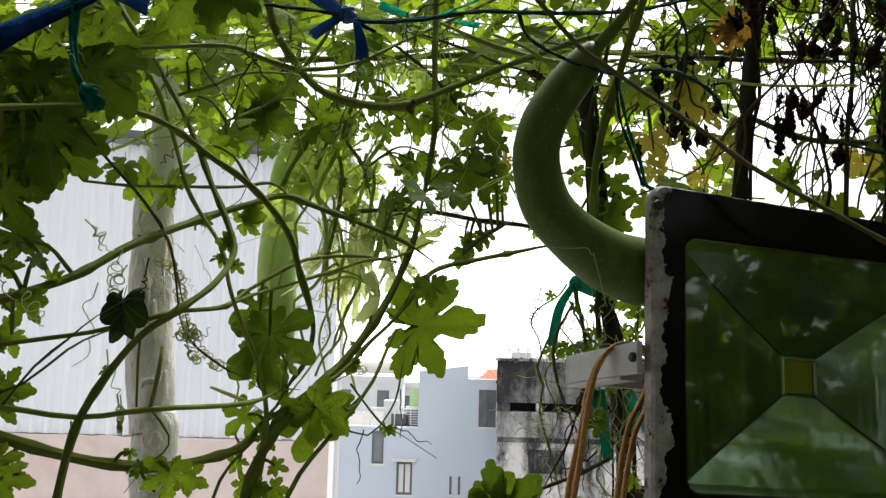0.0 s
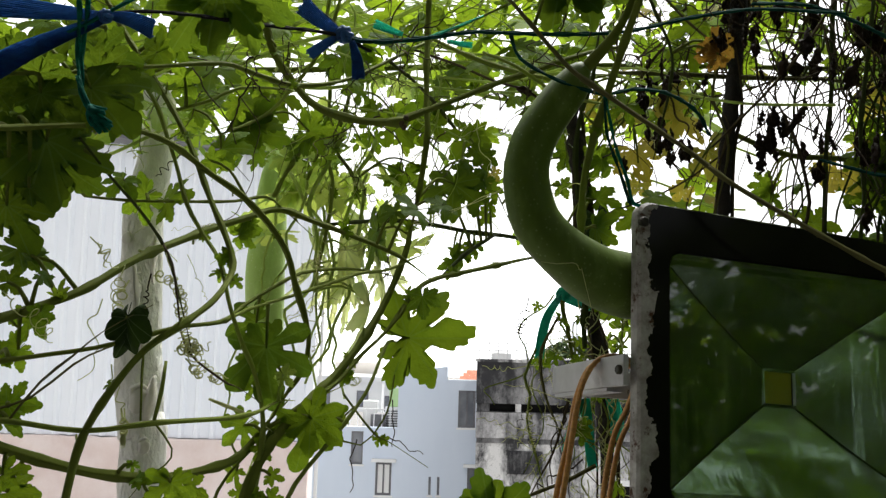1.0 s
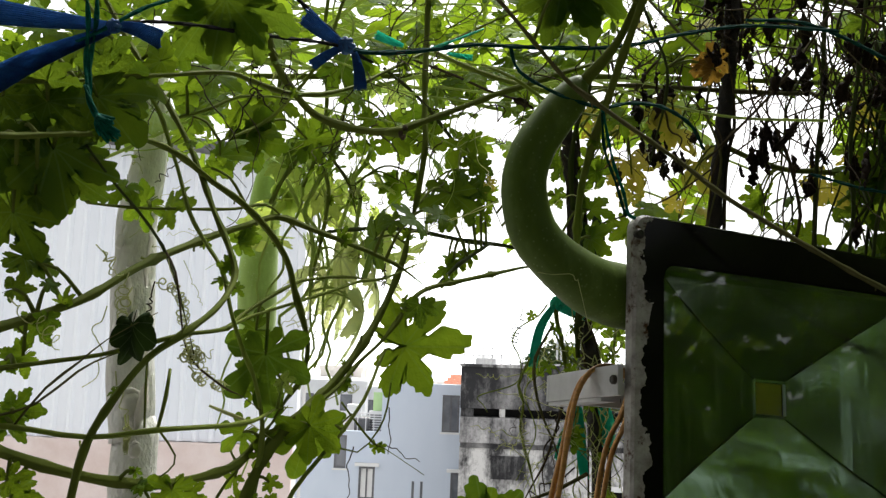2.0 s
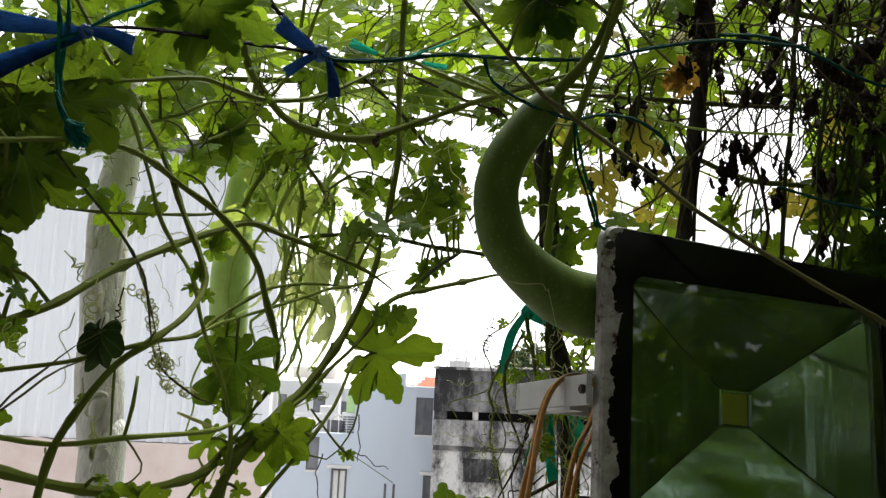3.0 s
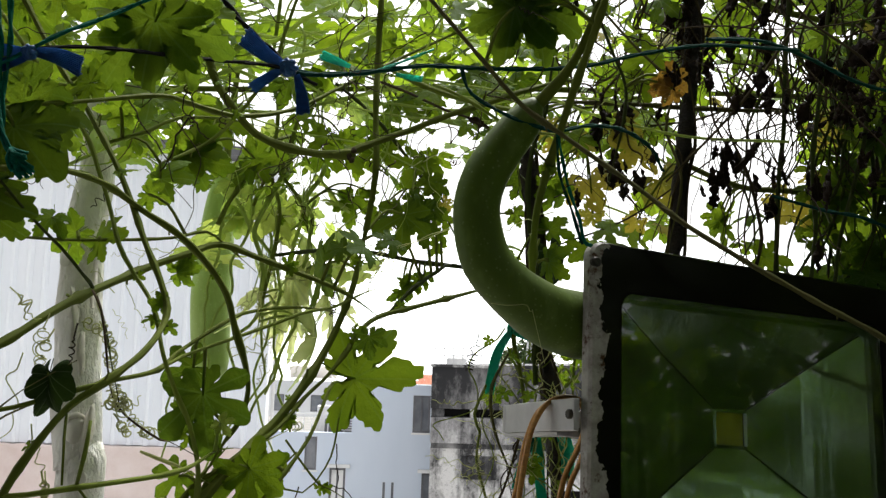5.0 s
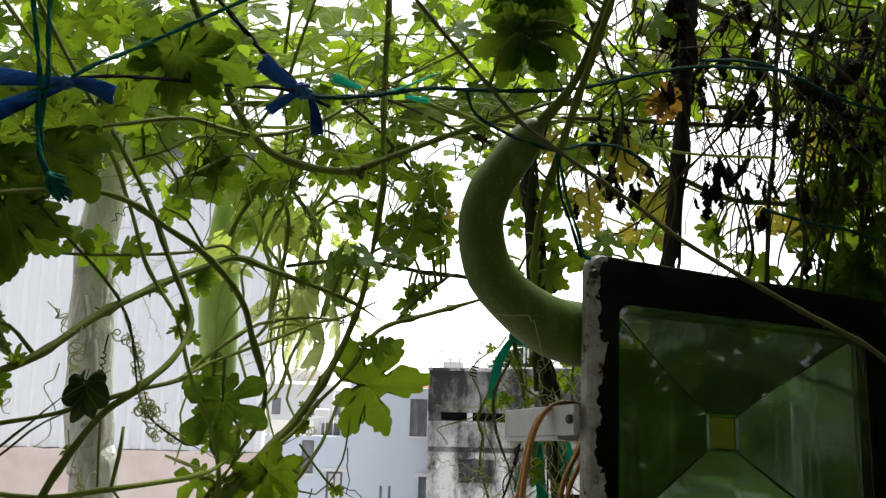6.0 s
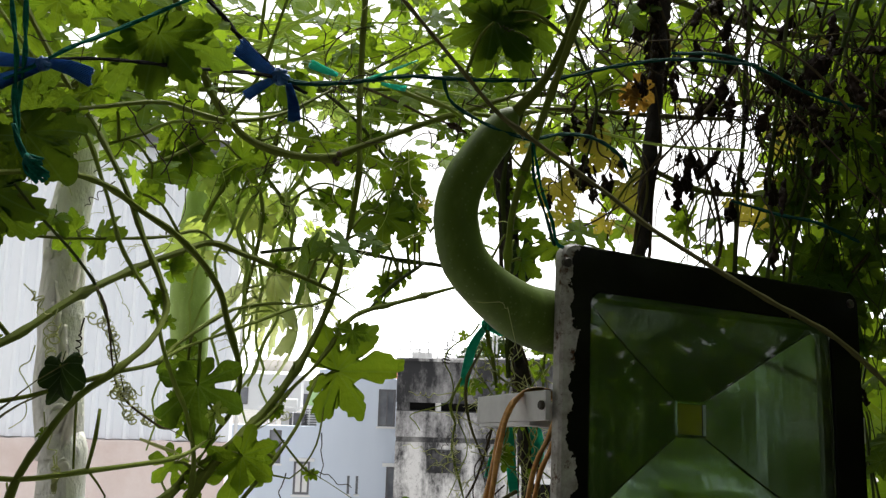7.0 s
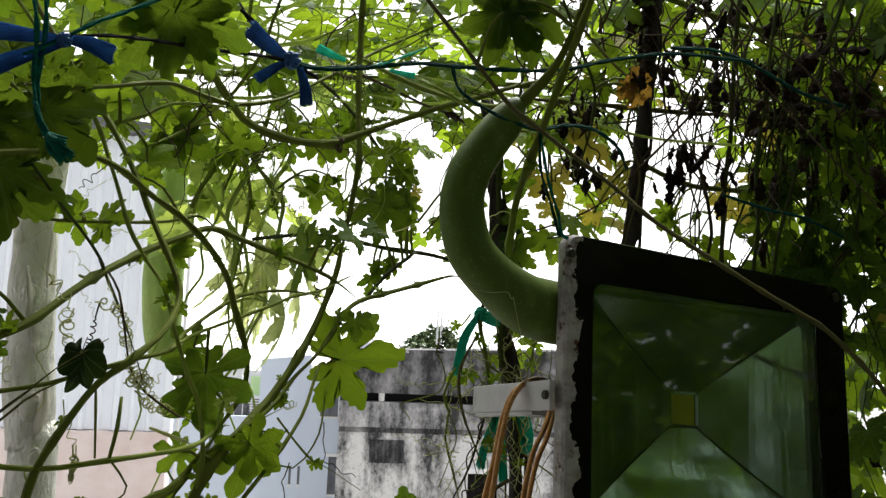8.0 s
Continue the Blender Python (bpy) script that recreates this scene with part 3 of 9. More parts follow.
# Glowing sheet added in place of bright haze at the horizon.
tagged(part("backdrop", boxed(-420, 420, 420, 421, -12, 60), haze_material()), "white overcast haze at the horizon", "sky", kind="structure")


# ---- neighbouring houses ----
def wall_with_openings(x0, x1, z0, z1, y, depth, holes):
    """A wall slab in the plane y, cut into panels round rectangular openings (x0, x1, z0, z1)."""
    xs = sorted({x0, x1, *(h[0] for h in holes), *(h[1] for h in holes)})
    zs = sorted({z0, z1, *(h[2] for h in holes), *(h[3] for h in holes)})
    bm = bmesh.new()
    for a, b in zip(xs, xs[1:]):
        for c, d in zip(zs, zs[1:]):
            if not any(h[0] <= a and b <= h[1] and h[2] <= c and d <= h[3] for h in holes):
                box(bm, a, b, y, y + depth, c, d)
    bmesh.ops.remove_doubles(bm, verts=bm.verts, dist=0.0005)
    return bm


def window(house, x0, x1, z0, z1, y, frame_mat=None, leaves=2, hood=False, pane_mat=None):
    """A recessed window: frame, panes, sill, and a hood where it has one."""
    fm = frame_mat or FRAME
    t = min(0.07, 0.16 * (x1 - x0))
    bm = bmesh.new()
    for a, b, c, d in ((x0, x1, z0, z0 + t), (x0, x1, z1 - t, z1), (x0, x0 + t, z0 + t, z1 - t), (x1 - t, x1, z0 + t, z1 - t)):
        box(bm, a, b, y + 0.02, y + 0.10, c, d)
    for i in range(1, leaves):
        xm = x0 + (x1 - x0) * i / leaves
        box(bm, xm - t * 0.4, xm + t * 0.4, y + 0.03, y + 0.09, z0 + t, z1 - t)
    win = part("window", bm, fm, house)
    for i in range(leaves):
        a, b = x0 + (x1 - x0) * i / leaves, x0 + (x1 - x0) * (i + 1) / leaves
        part("pane", boxed(a + t * 0.4, b - t * 0.4, y + 0.055, y + 0.065, z0 + t * 0.8, z1 - t * 0.8), pane_mat or WINDOW_GLASS, win)
    part("sill", boxed(x0 - 0.05, x1 + 0.05, y - 0.06, y + 0.02, z0 - 0.06, z0 - 0.002), WHITE_WALL, win)
    if hood:
        part("hood", boxed(x0 - 0.14, x1 + 0.14, y - 0.18, y - 0.002, z1 + 0.02, z1 + 0.12), WHITE_WALL, win)
    return win


def blue_house():
    h = thing("house", pose(0, 30, -12), "pale blue painted house with small dark windows", "house")
    y = 0.0

    def up(z):
        return z + 12

    top = (0.99, 1.56, up(-0.91), up(0.30))
    slit_a, slit_b = (0.08, 0.16, up(-3.1), up(-2.52)), (0.36, 0.44, up(-3.1), up(-2.52))
    bm = wall_with_openings(-1.0, 6.0, 0, up(0.64), y, 0.3, [top, slit_a, slit_b, (1.34, 1.9, up(-3.4), up(-2.2))])
    part("wall", bm, BLUE_WALL, h)
    bm = boxed(-1.0, 0.62, y, 0.3, up(0.641), up(0.86))
    for v in bm.verts:
        if v.co.z > up(0.8):
            v.co.z += (v.co.x + 1.0) * 0.13
    part("parapet", bm, BLUE_WALL, h)
    part("wall", boxed(-1.0, -0.7, 0.3, 9, 0, up(0.76)), BLUE_WALL, h)
    part("roof", boxed(-0.7, 6.0, 0.3, 9, up(0.3), up(0.5)), CONCRETE, h)
    window(h, *top, y)
    window(h, 1.34, 1.9, up(-3.4), up(-2.2), y, hood=True)
    for s in (slit_a, slit_b):
        window(h, *s, y, leaves=1)
    low, mid = (-1.66, -1.14, up(-3.15), up(-2.1)), (-2.49, -2.1, up(-2.18), up(-1.12))
    wing = wall_with_openings(-9.0, -1.0, 0, up(-0.98), y, 0.3, [low, mid])
    part("wall", wing, BLUE_WALL, h)
    window(h, *low, y, leaves=2, hood=True, pane_mat=WHITE_WALL)
    window(h, *mid, y, leaves=1)
    part("roof", boxed(-9.0, -1.0, 0.3, 9, up(-1.25), up(-1.1)), CONCRETE, h)
    for x0 in (-4.3, -3.4):
        part("vent", boxed(x0 + 0.45, x0 + 0.85, y - 0.05, y - 0.003, up(-3.62), up(-3.5)), FRAME, h)
    # parapet rail and clutter on the wing's flat roof
    for i in range(7):
        part("baluster", boxed(-2.9 + i * 0.27, -2.87 + i * 0.27, 0.5, 0.53, up(-1.1), up(-0.45)), WHITE_WALL, h)
    part("handrail", boxed(-2.95, -1.1, 0.48, 0.55, up(-0.45), up(-0.40)), WHITE_WALL, h)
    return h


blue_house()


def roof_clutter():
    """Boxes, tanks and a lime panel on the flat roof of the low wing."""
    def put(name, label, cat, x, y, z, w, d, hgt, mat, extra=None):
        t = thing(name, pose(x, y, z), label, cat)
        part("body", boxed(-w / 2, w / 2, 0, d, 0, hgt, 0.02), mat, t)
        if extra:
            extra(t, w, d, hgt)
        return t

    def grille(t, w, d, hgt):
        bm = bmesh.new()
        for i in range(7):
            box(bm, -w * 0.4, w * 0.4, -0.012, -0.002, hgt * (0.14 + i * 0.11), hgt * (0.19 + i * 0.11))
        part("grille", bm, FRAME, t)

    put("air_conditioner", "dark grey outdoor air conditioner on a flat roof", "air conditioner", -1.62, 30.7, -1.1, 0.62, 0.35, 0.5, FRAME, grille)
    put("air_conditioner", "white outdoor air conditioner on a flat roof", "air conditioner", -1.2, 30.7, -1.1, 0.5, 0.35, 0.75, WHITE_WALL, grille)
    put("roof_panel", "lime green sheet panel above a flat roof", "panel", -1.12, 30.85, -0.35, 0.42, 0.05, 0.62, LIME)
    put("water_tank", "pale water tank on a neighbouring roof", "water tank", -2.0, 31.4, -1.1, 0.5, 0.5, 0.9, WHITE_WALL)


roof_clutter()


def far_house(x, y, w, top, mat, label):
    h = thing("house", pose(x, y, -12), label, "house", "hazy far houses")
    part("wall", boxed(0, w, 0, 8, 0, top + 12), mat, h)
    part("parapet", boxed(-0.1, w + 0.1, -0.1, 8.1, top + 12.002, top + 12.35), mat, h)
    n = max(2, int(w / 1.8))
    for i in range(n):
        c = (i + 0.5) * w / n
        win = part("window", boxed(c - 0.4, c + 0.4, -0.04, -0.003, top + 10.3, top + 11.4), FRAME, h)
        part("pane", boxed(c - 0.33, c + 0.33, -0.052, -0.042, top + 10.37, top + 11.33), WINDOW_GLASS, win)
    return h


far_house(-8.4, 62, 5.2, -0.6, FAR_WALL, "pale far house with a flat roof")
far_house(-7.2, 70, 3.2, 0.25, FAR_BEIGE, "hazy beige far house with a flat roof")
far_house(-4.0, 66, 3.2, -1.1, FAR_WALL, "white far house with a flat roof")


def orange_roof():
    r = thing("tiled_roof", pose(2.22, 36, 0.45), "small orange clay tiled roof behind the blue house", "roof")
    part("deck", boxed(-1.0, 2.2, 0.02, 2.6, -12.5, -0.05), BLUE_WALL, r)
    for row in range(3):
        for i in range(12):
            x, y, z = -0.87 + i * 0.26 + row * 0.13, row * 0.16, row * 0.12
            bm = boxed(x - 0.129, x + 0.129, y, y + 0.2, z, z + 0.03, 0.008)
            for v in bm.verts:
                v.co.z += 0.75 * (v.co.y - y) + 0.02 * math.cos((v.co.x - x) * 12)
            part("roof_tile", bm, ROOF_TILE, r)


orange_roof()


def mouldy_house():
    """A stained old house: dark upper wall, a black block as the shadow gap under a slab, and a projecting lower
    storey.
    """
    h = thing("house", pose(0, 26, -12), "old plastered house streaked black with mould", "house")

    def up(z):
        return z + 12

    bm = boxed(1.36, 14, 0.05, 9, up(0.12), up(1.32))
    for v in bm.verts:
        if v.co.z > up(1.2):
            v.co.z += (v.co.x - 1.36) * 0.105 if v.co.x < 5 else 0.42
    part("upper_wall", bm, MOULD_DARK, h)
    part("coping", boxed(1.31, 3.3, -0.02, 0.3, up(1.30), up(1.38)), MOULD, h)
    part("recess", boxed(1.42, 14, 0.55, 9, up(-0.13), up(0.118)), BLACK_METAL_SHADE, h)
    part("pier", boxed(1.38, 1.75, 0.1, 0.5, up(-0.125), up(0.115)), MOULD_DARK, h)
    part("pier", boxed(2.5, 2.66, 0.1, 0.5, up(-0.12), up(0.35)), MOULD, h)
    band = boxed(1.37, 14, 0.0, 9, up(-0.85), up(-0.13))
    part("parapet", band, MOULD_GREY, h)
    part("string_course", boxed(1.395, 14, 0.06, 9, up(-1.0), up(-0.852)), MOULD_DARK, h)
    hatch = (5.2, 6.1, up(-2.9), up(-2.1))
    part("lower_wall", wall_with_openings(1.38, 14, 0, up(-1.0), 0.1, 0.3, [hatch]), MOULD, h)
    part("lintel", boxed(5.05, 6.25, 0.03, 0.098, up(-2.1), up(-1.95)), WHITE_WALL, h)
    # Black sheet stands in for the shade inside the hole.
    part("opening", boxed(5.2, 6.1, 0.25, 0.3, up(-2.9), up(-2.1)), BLACK_METAL_SHADE, h)
    for ob in h.children:
        for v in ob.data.vertices:
            v.co.x += 0.062 * max(0.0, v.co.y)
    vent = part("vent", boxed(2.3, 3.3, 0.06, 0.098, up(-1.85), up(-1.2)), MOULD_DARK, h)
    for i in range(9):
        part("slat", boxed(2.34 + i * 0.108, 2.42 + i * 0.108, 0.045, 0.058, up(-1.82), up(-1.23)), MOULD_DARK, vent)
    return h


mouldy_house()


def roof_rail():
    """Thin pale pipes and a tank on the mouldy house's roof."""
    r = thing("roof_railing", pose(1.5, 27.2, 1.35), "thin white pipe railing on a roof edge", "railing")
    for i in range(6):
        part("post", tube(bmesh.new(), [(i * 0.28, 0, 0, 0.018), (i * 0.28, 0, 0.5 + 0.05 * (i % 2), 0.018)], 6), WHITE_WALL, r)
    for z in (0.28, 0.5):
        part("rail", tube(bmesh.new(), [(-0.05, 0, z, 0.015), (1.5, 0, z + 0.03, 0.015)], 6), WHITE_WALL, r)
    t = thing("water_tank", pose(2.2, 27.8, 1.35), "pale round water tank on a roof", "water tank")
    part("body", tube(bmesh.new(), [(0, 0, 0, 0.3), (0, 0, 0.02, 0.32), (0, 0, 0.2, 0.32), (0, 0, 0.28, 0.25), (0, 0, 0.3, 0.1)], 24), WHITE_WALL, t)
    m = thing("mast", pose(4.35, 27.5, 1.6), "pair of thin white roof pipes", "pipe")
    for x in (0, 0.12):
        part("pipe", tube(bmesh.new(), [(x, 0, -0.02, 0.03), (x, 0, 1.0, 0.03)], 8), WHITE_WALL, m)


roof_rail()


def far_tree():
    """Dark crown of a street tree behind the mouldy house."""
    rnd = random.Random(5)
    t = thing("tree", pose(9.6, 60, -12), "dark green street tree behind the roofs", "tree")
    part("trunk", tube(bmesh.new(), [(0, 0, 0, 0.35), (0.1, 0, 6, 0.26), (0.0, 0.2, 11, 0.16), (0.1, 0, 14, 0.05)], 10), STEM_DRY, t, smooth=True)
    for i in range(6):
        a = i * 1.05
        part("limb", tube(bmesh.new(), [(0, 0, 9.5 + 0.4 * i, 0.1), (0.9 * math.cos(a), 0.9 * math.sin(a), 11 + 0.4 * i, 0.06), (1.9 * math.cos(a), 1.9 * math.sin(a), 12.2 + 0.3 * i, 0.02)], 6), STEM_DRY, t)
    verts, faces = [], []
    for i in range(6500):
        a, h = rnd.uniform(0, 6.28), rnd.uniform(-1, 1)
        r = (1 - h * h) ** 0.5 * rnd.uniform(0.45, 1) ** 0.5
        lump = 0.75 + 0.45 * noise.noise(Vector((math.cos(a) * 1.7, math.sin(a) * 1.7, h * 1.8)))
        c = Vector((r * math.cos(a) * 2.9 * lump, r * math.sin(a) * 2.6 * lump, 12.6 + h * 2.6 * lump))
        s = rnd.uniform(0.11, 0.24)
        d1 = Vector((rnd.uniform(-1, 1), rnd.uniform(-1, 1), rnd.uniform(-0.6, 0.6))).normalized() * s
        d2 = d1.cross(Vector((rnd.uniform(-1, 1), rnd.uniform(-1, 1), 1))).normalized() * s * 0.55
        n = len(verts)
        verts += [c - d1, c + d2, c + d1, c - d2]
        faces.append((n, n + 1, n + 2, n + 3))
    me = bpy.data.meshes.new("crown")
    me.from_pydata(verts, [], faces)
    me.materials.append(TREE_LEAF)
    crown = tagged(new("crown", me), "dense dark green leaves", kind="stuff")
    crown.parent = t


far_tree()


def corrugated_house():
    h = thing("shed", pose(0, 12, -12), "large shed clad in white ribbed sheet metal", "building")

    def up(z):
        return z + 12

    right, pitch = -1.55, 0.205
    for s in range(13):
        # one sheet of cladding: five trapezoid ribs wide
        x0 = right - (s + 1) * pitch * 5
        prof = []
        for r in range(5):
            a = x0 + r * pitch
            prof += [(a, 0.0), (a + pitch * 0.55, 0.0), (a + pitch * 0.68, -0.055), (a + pitch * 0.87, -0.055)]
        prof.append((x0 + pitch * 5, 0.0))
        bm = bmesh.new()
        skin = -0.004 * (s % 2)
        rings = []
        for x, y in prof:
            top = up(4.05 - 0.055 * (x - right))
            rings.append([bm.verts.new(c) for c in ((x, y + skin, up(0.31)), (x, y + skin, top), (x, y + skin + 0.003, top), (x, y + skin + 0.003, up(0.31)))])
        for a, b in zip(rings, rings[1:]):
            for i in range(4):
                bm.faces.new((a[i], b[i], b[(i + 1) % 4], a[(i + 1) % 4]))
        bm.faces.new(rings[0])
        bm.faces.new(list(reversed(rings[-1])))
        bmesh.ops.recalc_face_normals(bm, faces=bm.faces[:])
        part("cladding_sheet", bm, SHEET, h)
    part("backing_wall", boxed(-16, right, 0.05, 0.5, 0, up(4.0)), WHITE_WALL, h)
    roof = boxed(-16, right + 0.12, -0.25, 0.7, up(4.08), up(4.2))
    for v in roof.verts:
        if v.co.x < -10:
            v.co.z += 0.79
    part("roof", roof, FRAME, h)
    part("flashing", boxed(right - 0.06, right + 0.03, -0.06, 0.04, up(0.32), up(4.05)), SHEET, h)
    bm = bmesh.new()
    n = 60
    rings = []
    for i in range(n + 1):
        x = -14 + i * (14 + right + 0.01) / n
        z = up(0.30 + 0.022 * noise.noise(Vector((i * 0.9, 0, 0))))
        rings.append([bm.verts.new(c) for c in ((x, -0.14, 0), (x, -0.14, z), (x, -0.01, z), (x, -0.01, 0))])
    for a, b in zip(rings, rings[1:]):
        for i in range(4):
            bm.faces.new((a[i], b[i], b[(i + 1) % 4], a[(i + 1) % 4]))
    bm.faces.new(rings[0])
    bm.faces.new(list(reversed(rings[-1])))
    bmesh.ops.recalc_face_normals(bm, faces=bm.faces[:])
    part("base_wall", bm, PINK, h, "pink plastered base wall with a ragged top")
    part("downpipe", tube(bmesh.new(), [(right + 0.12, -0.1, up(-6), 0.025), (right + 0.12, -0.1, up(3.6), 0.025)], 8), WHITE_WALL, h)


corrugated_house()


# ---- flood lamp on its bracket ----
def rounded(w, h, r, y, n=5):
    out = []
    for cx, cz, a0 in ((w / 2 - r, h / 2 - r, 0), (-w / 2 + r, h / 2 - r, 90), (-w / 2 + r, -h / 2 + r, 180), (w / 2 - r, -h / 2 + r, 270)):
        for i in range(n + 1):
            a = radians(a0 + 90 * i / n)
            out.append((cx + r * math.cos(a), y, cz + r * math.sin(a)))
    return out


def loft(bm, loops, close_last=False):
    rings = [[bm.verts.new(p) for p in loop] for loop in loops]
    for a, b in zip(rings, rings[1:]):
        for i in range(len(a)):
            bm.faces.new((a[i], b[i], b[(i + 1) % len(a)], a[(i + 1) % len(a)]))
    if close_last:
        bm.faces.new(rings[-1])
    bmesh.ops.recalc_face_normals(bm, faces=bm.faces[:])
    return bm


def flood_lamp():
    w, h, bx, bz = 0.348, 0.271, 0.0375, 0.0345
    lamp = thing("flood_lamp", pose(0.3249, 0.7456, 1.4938, -5.8, 3.3, 16.2), "weathered black floodlight with flaking paint on a steel bracket", "floodlight")
    ow_ = w - 0.008

    def shift(loop):
        """Skews the outer rim up at its worn corner to fit the camera's view."""
        return [(x + 0.004, y, z + (0.0066 * (0.5 - x / w) if z > 0 else 0.0)) for x, y, z in loop]

    loops = [shift(rounded(ow_ - 0.02, h - 0.02, 0.01, 0.020)), shift(rounded(ow_ - 0.004, h - 0.004, 0.012, 0.017)), shift(rounded(ow_, h, 0.012, 0.013)), shift(rounded(ow_, h, 0.012, 0.003)),
             shift(rounded(ow_ - 0.004, h - 0.004, 0.011, 0.0)), rounded(w - 2 * bx + 0.003, h - 2 * bz + 0.003, 0.012, 0.0004),
             rounded(w - 2 * bx, h - 2 * bz, 0.012, 0.0012), rounded(w - 2 * bx, h - 2 * bz, 0.012, 0.0074)]
    bezel = part("bezel", loft(bmesh.new(), loops), FLAKED, lamp, "black bezel, paint peeled to grey-white along its edge", smooth=False)
    for x, z in ((-w / 2 + 0.012, h / 2 - 0.012), (w / 2 - 0.012, h / 2 - 0.012), (-w / 2 + 0.012, -h / 2 + 0.012), (w / 2 - 0.012, -h / 2 + 0.012)):
        part("screw", tube(bmesh.new(), [(x, 0.002, z, 0.0045), (x, -0.0015, z, 0.0045), (x, -0.003, z, 0.003)], 12), BOLT, bezel)
    body = boxed(-w / 2 + 0.058, w / 2 - 0.058, 0.052, 0.082, -h / 2 + 0.05, h / 2 - 0.05, 0.008)
    part("housing", body, BLACK_METAL_SHADE, lamp)
    skirt = [rounded(w - 0.024, h - 0.024, 0.01, 0.019), rounded(w - 0.112, h - 0.096, 0.01, 0.056), rounded(w - 0.12, h - 0.104, 0.01, 0.056), rounded(w - 0.036, h - 0.036, 0.01, 0.019)]
    part("housing_rim", loft(bmesh.new(), skirt), BLACK_METAL_SHADE, lamp)
    for i in range(16):
        x = -0.108 + i * 0.0142
        part("cooling_fin", boxed(x, x + 0.004, 0.0822, 0.102, -0.08, 0.08), BLACK_METAL_SHADE, lamp)
    pane = part("glass_pane", boxed(-w / 2 + bx + 0.0004, w / 2 - bx - 0.0004, 0.0026, 0.0062, -h / 2 + bz + 0.0004, h / 2 - bz - 0.0004), LAMP_GLASS, lamp, "dusty clear glass pane")
    pane.visible_shadow = False
    # reflector: four sloping sheets with a fold between them
    ow, oh, iw, ih, y0, y1 = w / 2 - bx - 0.005, h / 2 - bz - 0.005, 0.0175, 0.0175, 0.017, 0.0455
    corner = [(-1, -1), (1, -1), (1, 1), (-1, 1)]
    for k in range(4):
        (ax, az), (bx_, bz_) = corner[k], corner[(k + 1) % 4]
        bm = bmesh.new()
        quad = [(ax * ow, y0, az * oh), (bx_ * ow, y0, bz_ * oh), (bx_ * iw, y1, bz_ * ih), (ax * iw, y1, az * ih)]
        grid = []
        for j in range(9):
            v = j / 8
            row = []
            for i in range(9):
                u = 0.004 + 0.992 * i / 8
                p0 = Vector(quad[0]).lerp(Vector(quad[1]), u)
                p1 = Vector(quad[3]).lerp(Vector(quad[2]), u)
                p = p0.lerp(p1, v)
                p.y += 0.004 * math.sin(math.pi * v)
                row.append(bm.verts.new(p))
            grid.append(row)
        for j in range(8):
            for i in range(8):
                bm.faces.new((grid[j][i], grid[j][i + 1], grid[j + 1][i + 1], grid[j + 1][i]))
        part("reflector_panel", bm, REFLECTOR, lamp, smooth=True)
        fold = tube(bmesh.new(), [(ax * ow, y0 + 0.0015, az * oh, 0.0007), (ax * (ow + iw) / 2, (y0 + y1) / 2 + 0.0035, az * (oh + ih) / 2, 0.0007), (ax * iw, y1, az * ih, 0.0007)], 6)
        part("reflector_fold", fold, BLACK_METAL_SHADE, lamp)
    part("reflector_lip", loft(bmesh.new(), [rounded(w - 2 * bx + 0.002, h - 2 * bz + 0.002, 0.012, 0.0076), rounded(w - 2 * bx - 0.001, h - 2 * bz - 0.001, 0.012, 0.0078), rounded(w - 2 * bx - 0.004, h - 2 * bz - 0.004, 0.011, 0.0160), rounded(2 * ow - 0.002, 2 * oh - 0.002, 0.010, 0.0168), rounded(2 * ow - 0.004, 2 * oh - 0.004, 0.010, 0.0185)]), REFLECTOR, lamp)
    led = part("led_panel", boxed(-0.0140, 0.0140, 0.0462, 0.049, -0.0140, 0.0140), PHOSPHOR, lamp, "square yellow LED panel")
    part("led_frame", loft(bmesh.new(), [rounded(0.0345, 0.0345, 0.002, 0.0456), rounded(0.0295, 0.0295, 0.001, 0.0452), rounded(0.0286, 0.0286, 0.001, 0.0480)]), REFLECTOR, led)
    part("led_rim", boxed(0.0142, 0.0172, 0.0440, 0.0448, -0.0145, 0.0145), WHITE_WALL, led)
    # bracket: two arms bolted to the sides and a cross bar behind
    z0 = 0.0127
    arm = bmesh.new()
    box(arm, -w / 2 - 0.0025, -w / 2 + 0.0025, 0.006, 0.138, -z0, z0, 0.001)
    bracket = part("bracket", arm, GREY_STEEL, lamp, "grey painted flat steel bracket")
    part("bracket_bottom", boxed(-w / 2 - 0.0025, -w / 2 + 0.012, 0.034, 0.138, -z0 - 0.0035, -z0 - 0.0005), GREY_STEEL, bracket)
    part("arm", boxed(w / 2 + 0.0005, w / 2 + 0.0065, 0.006, 0.138, -z0, z0, 0.001), GREY_STEEL, bracket)
    part("cross_bar", boxed(-w / 2 - 0.0025, w / 2 + 0.0065, 0.1382, 0.144, -z0, z0, 0.001), GREY_STEEL, bracket)
    for s, x in ((-1, w / 2 + 0.002), (1, w / 2 + 0.006)):
        part("bolt", tube(bmesh.new(), [(s * x, 0.011, 0, 0.004), (s * (x + 0.003), 0.011, 0, 0.004), (s * (x + 0.004), 0.011, 0, 0.003)], 12), BOLT, bracket)
    return lamp


flood_lamp()


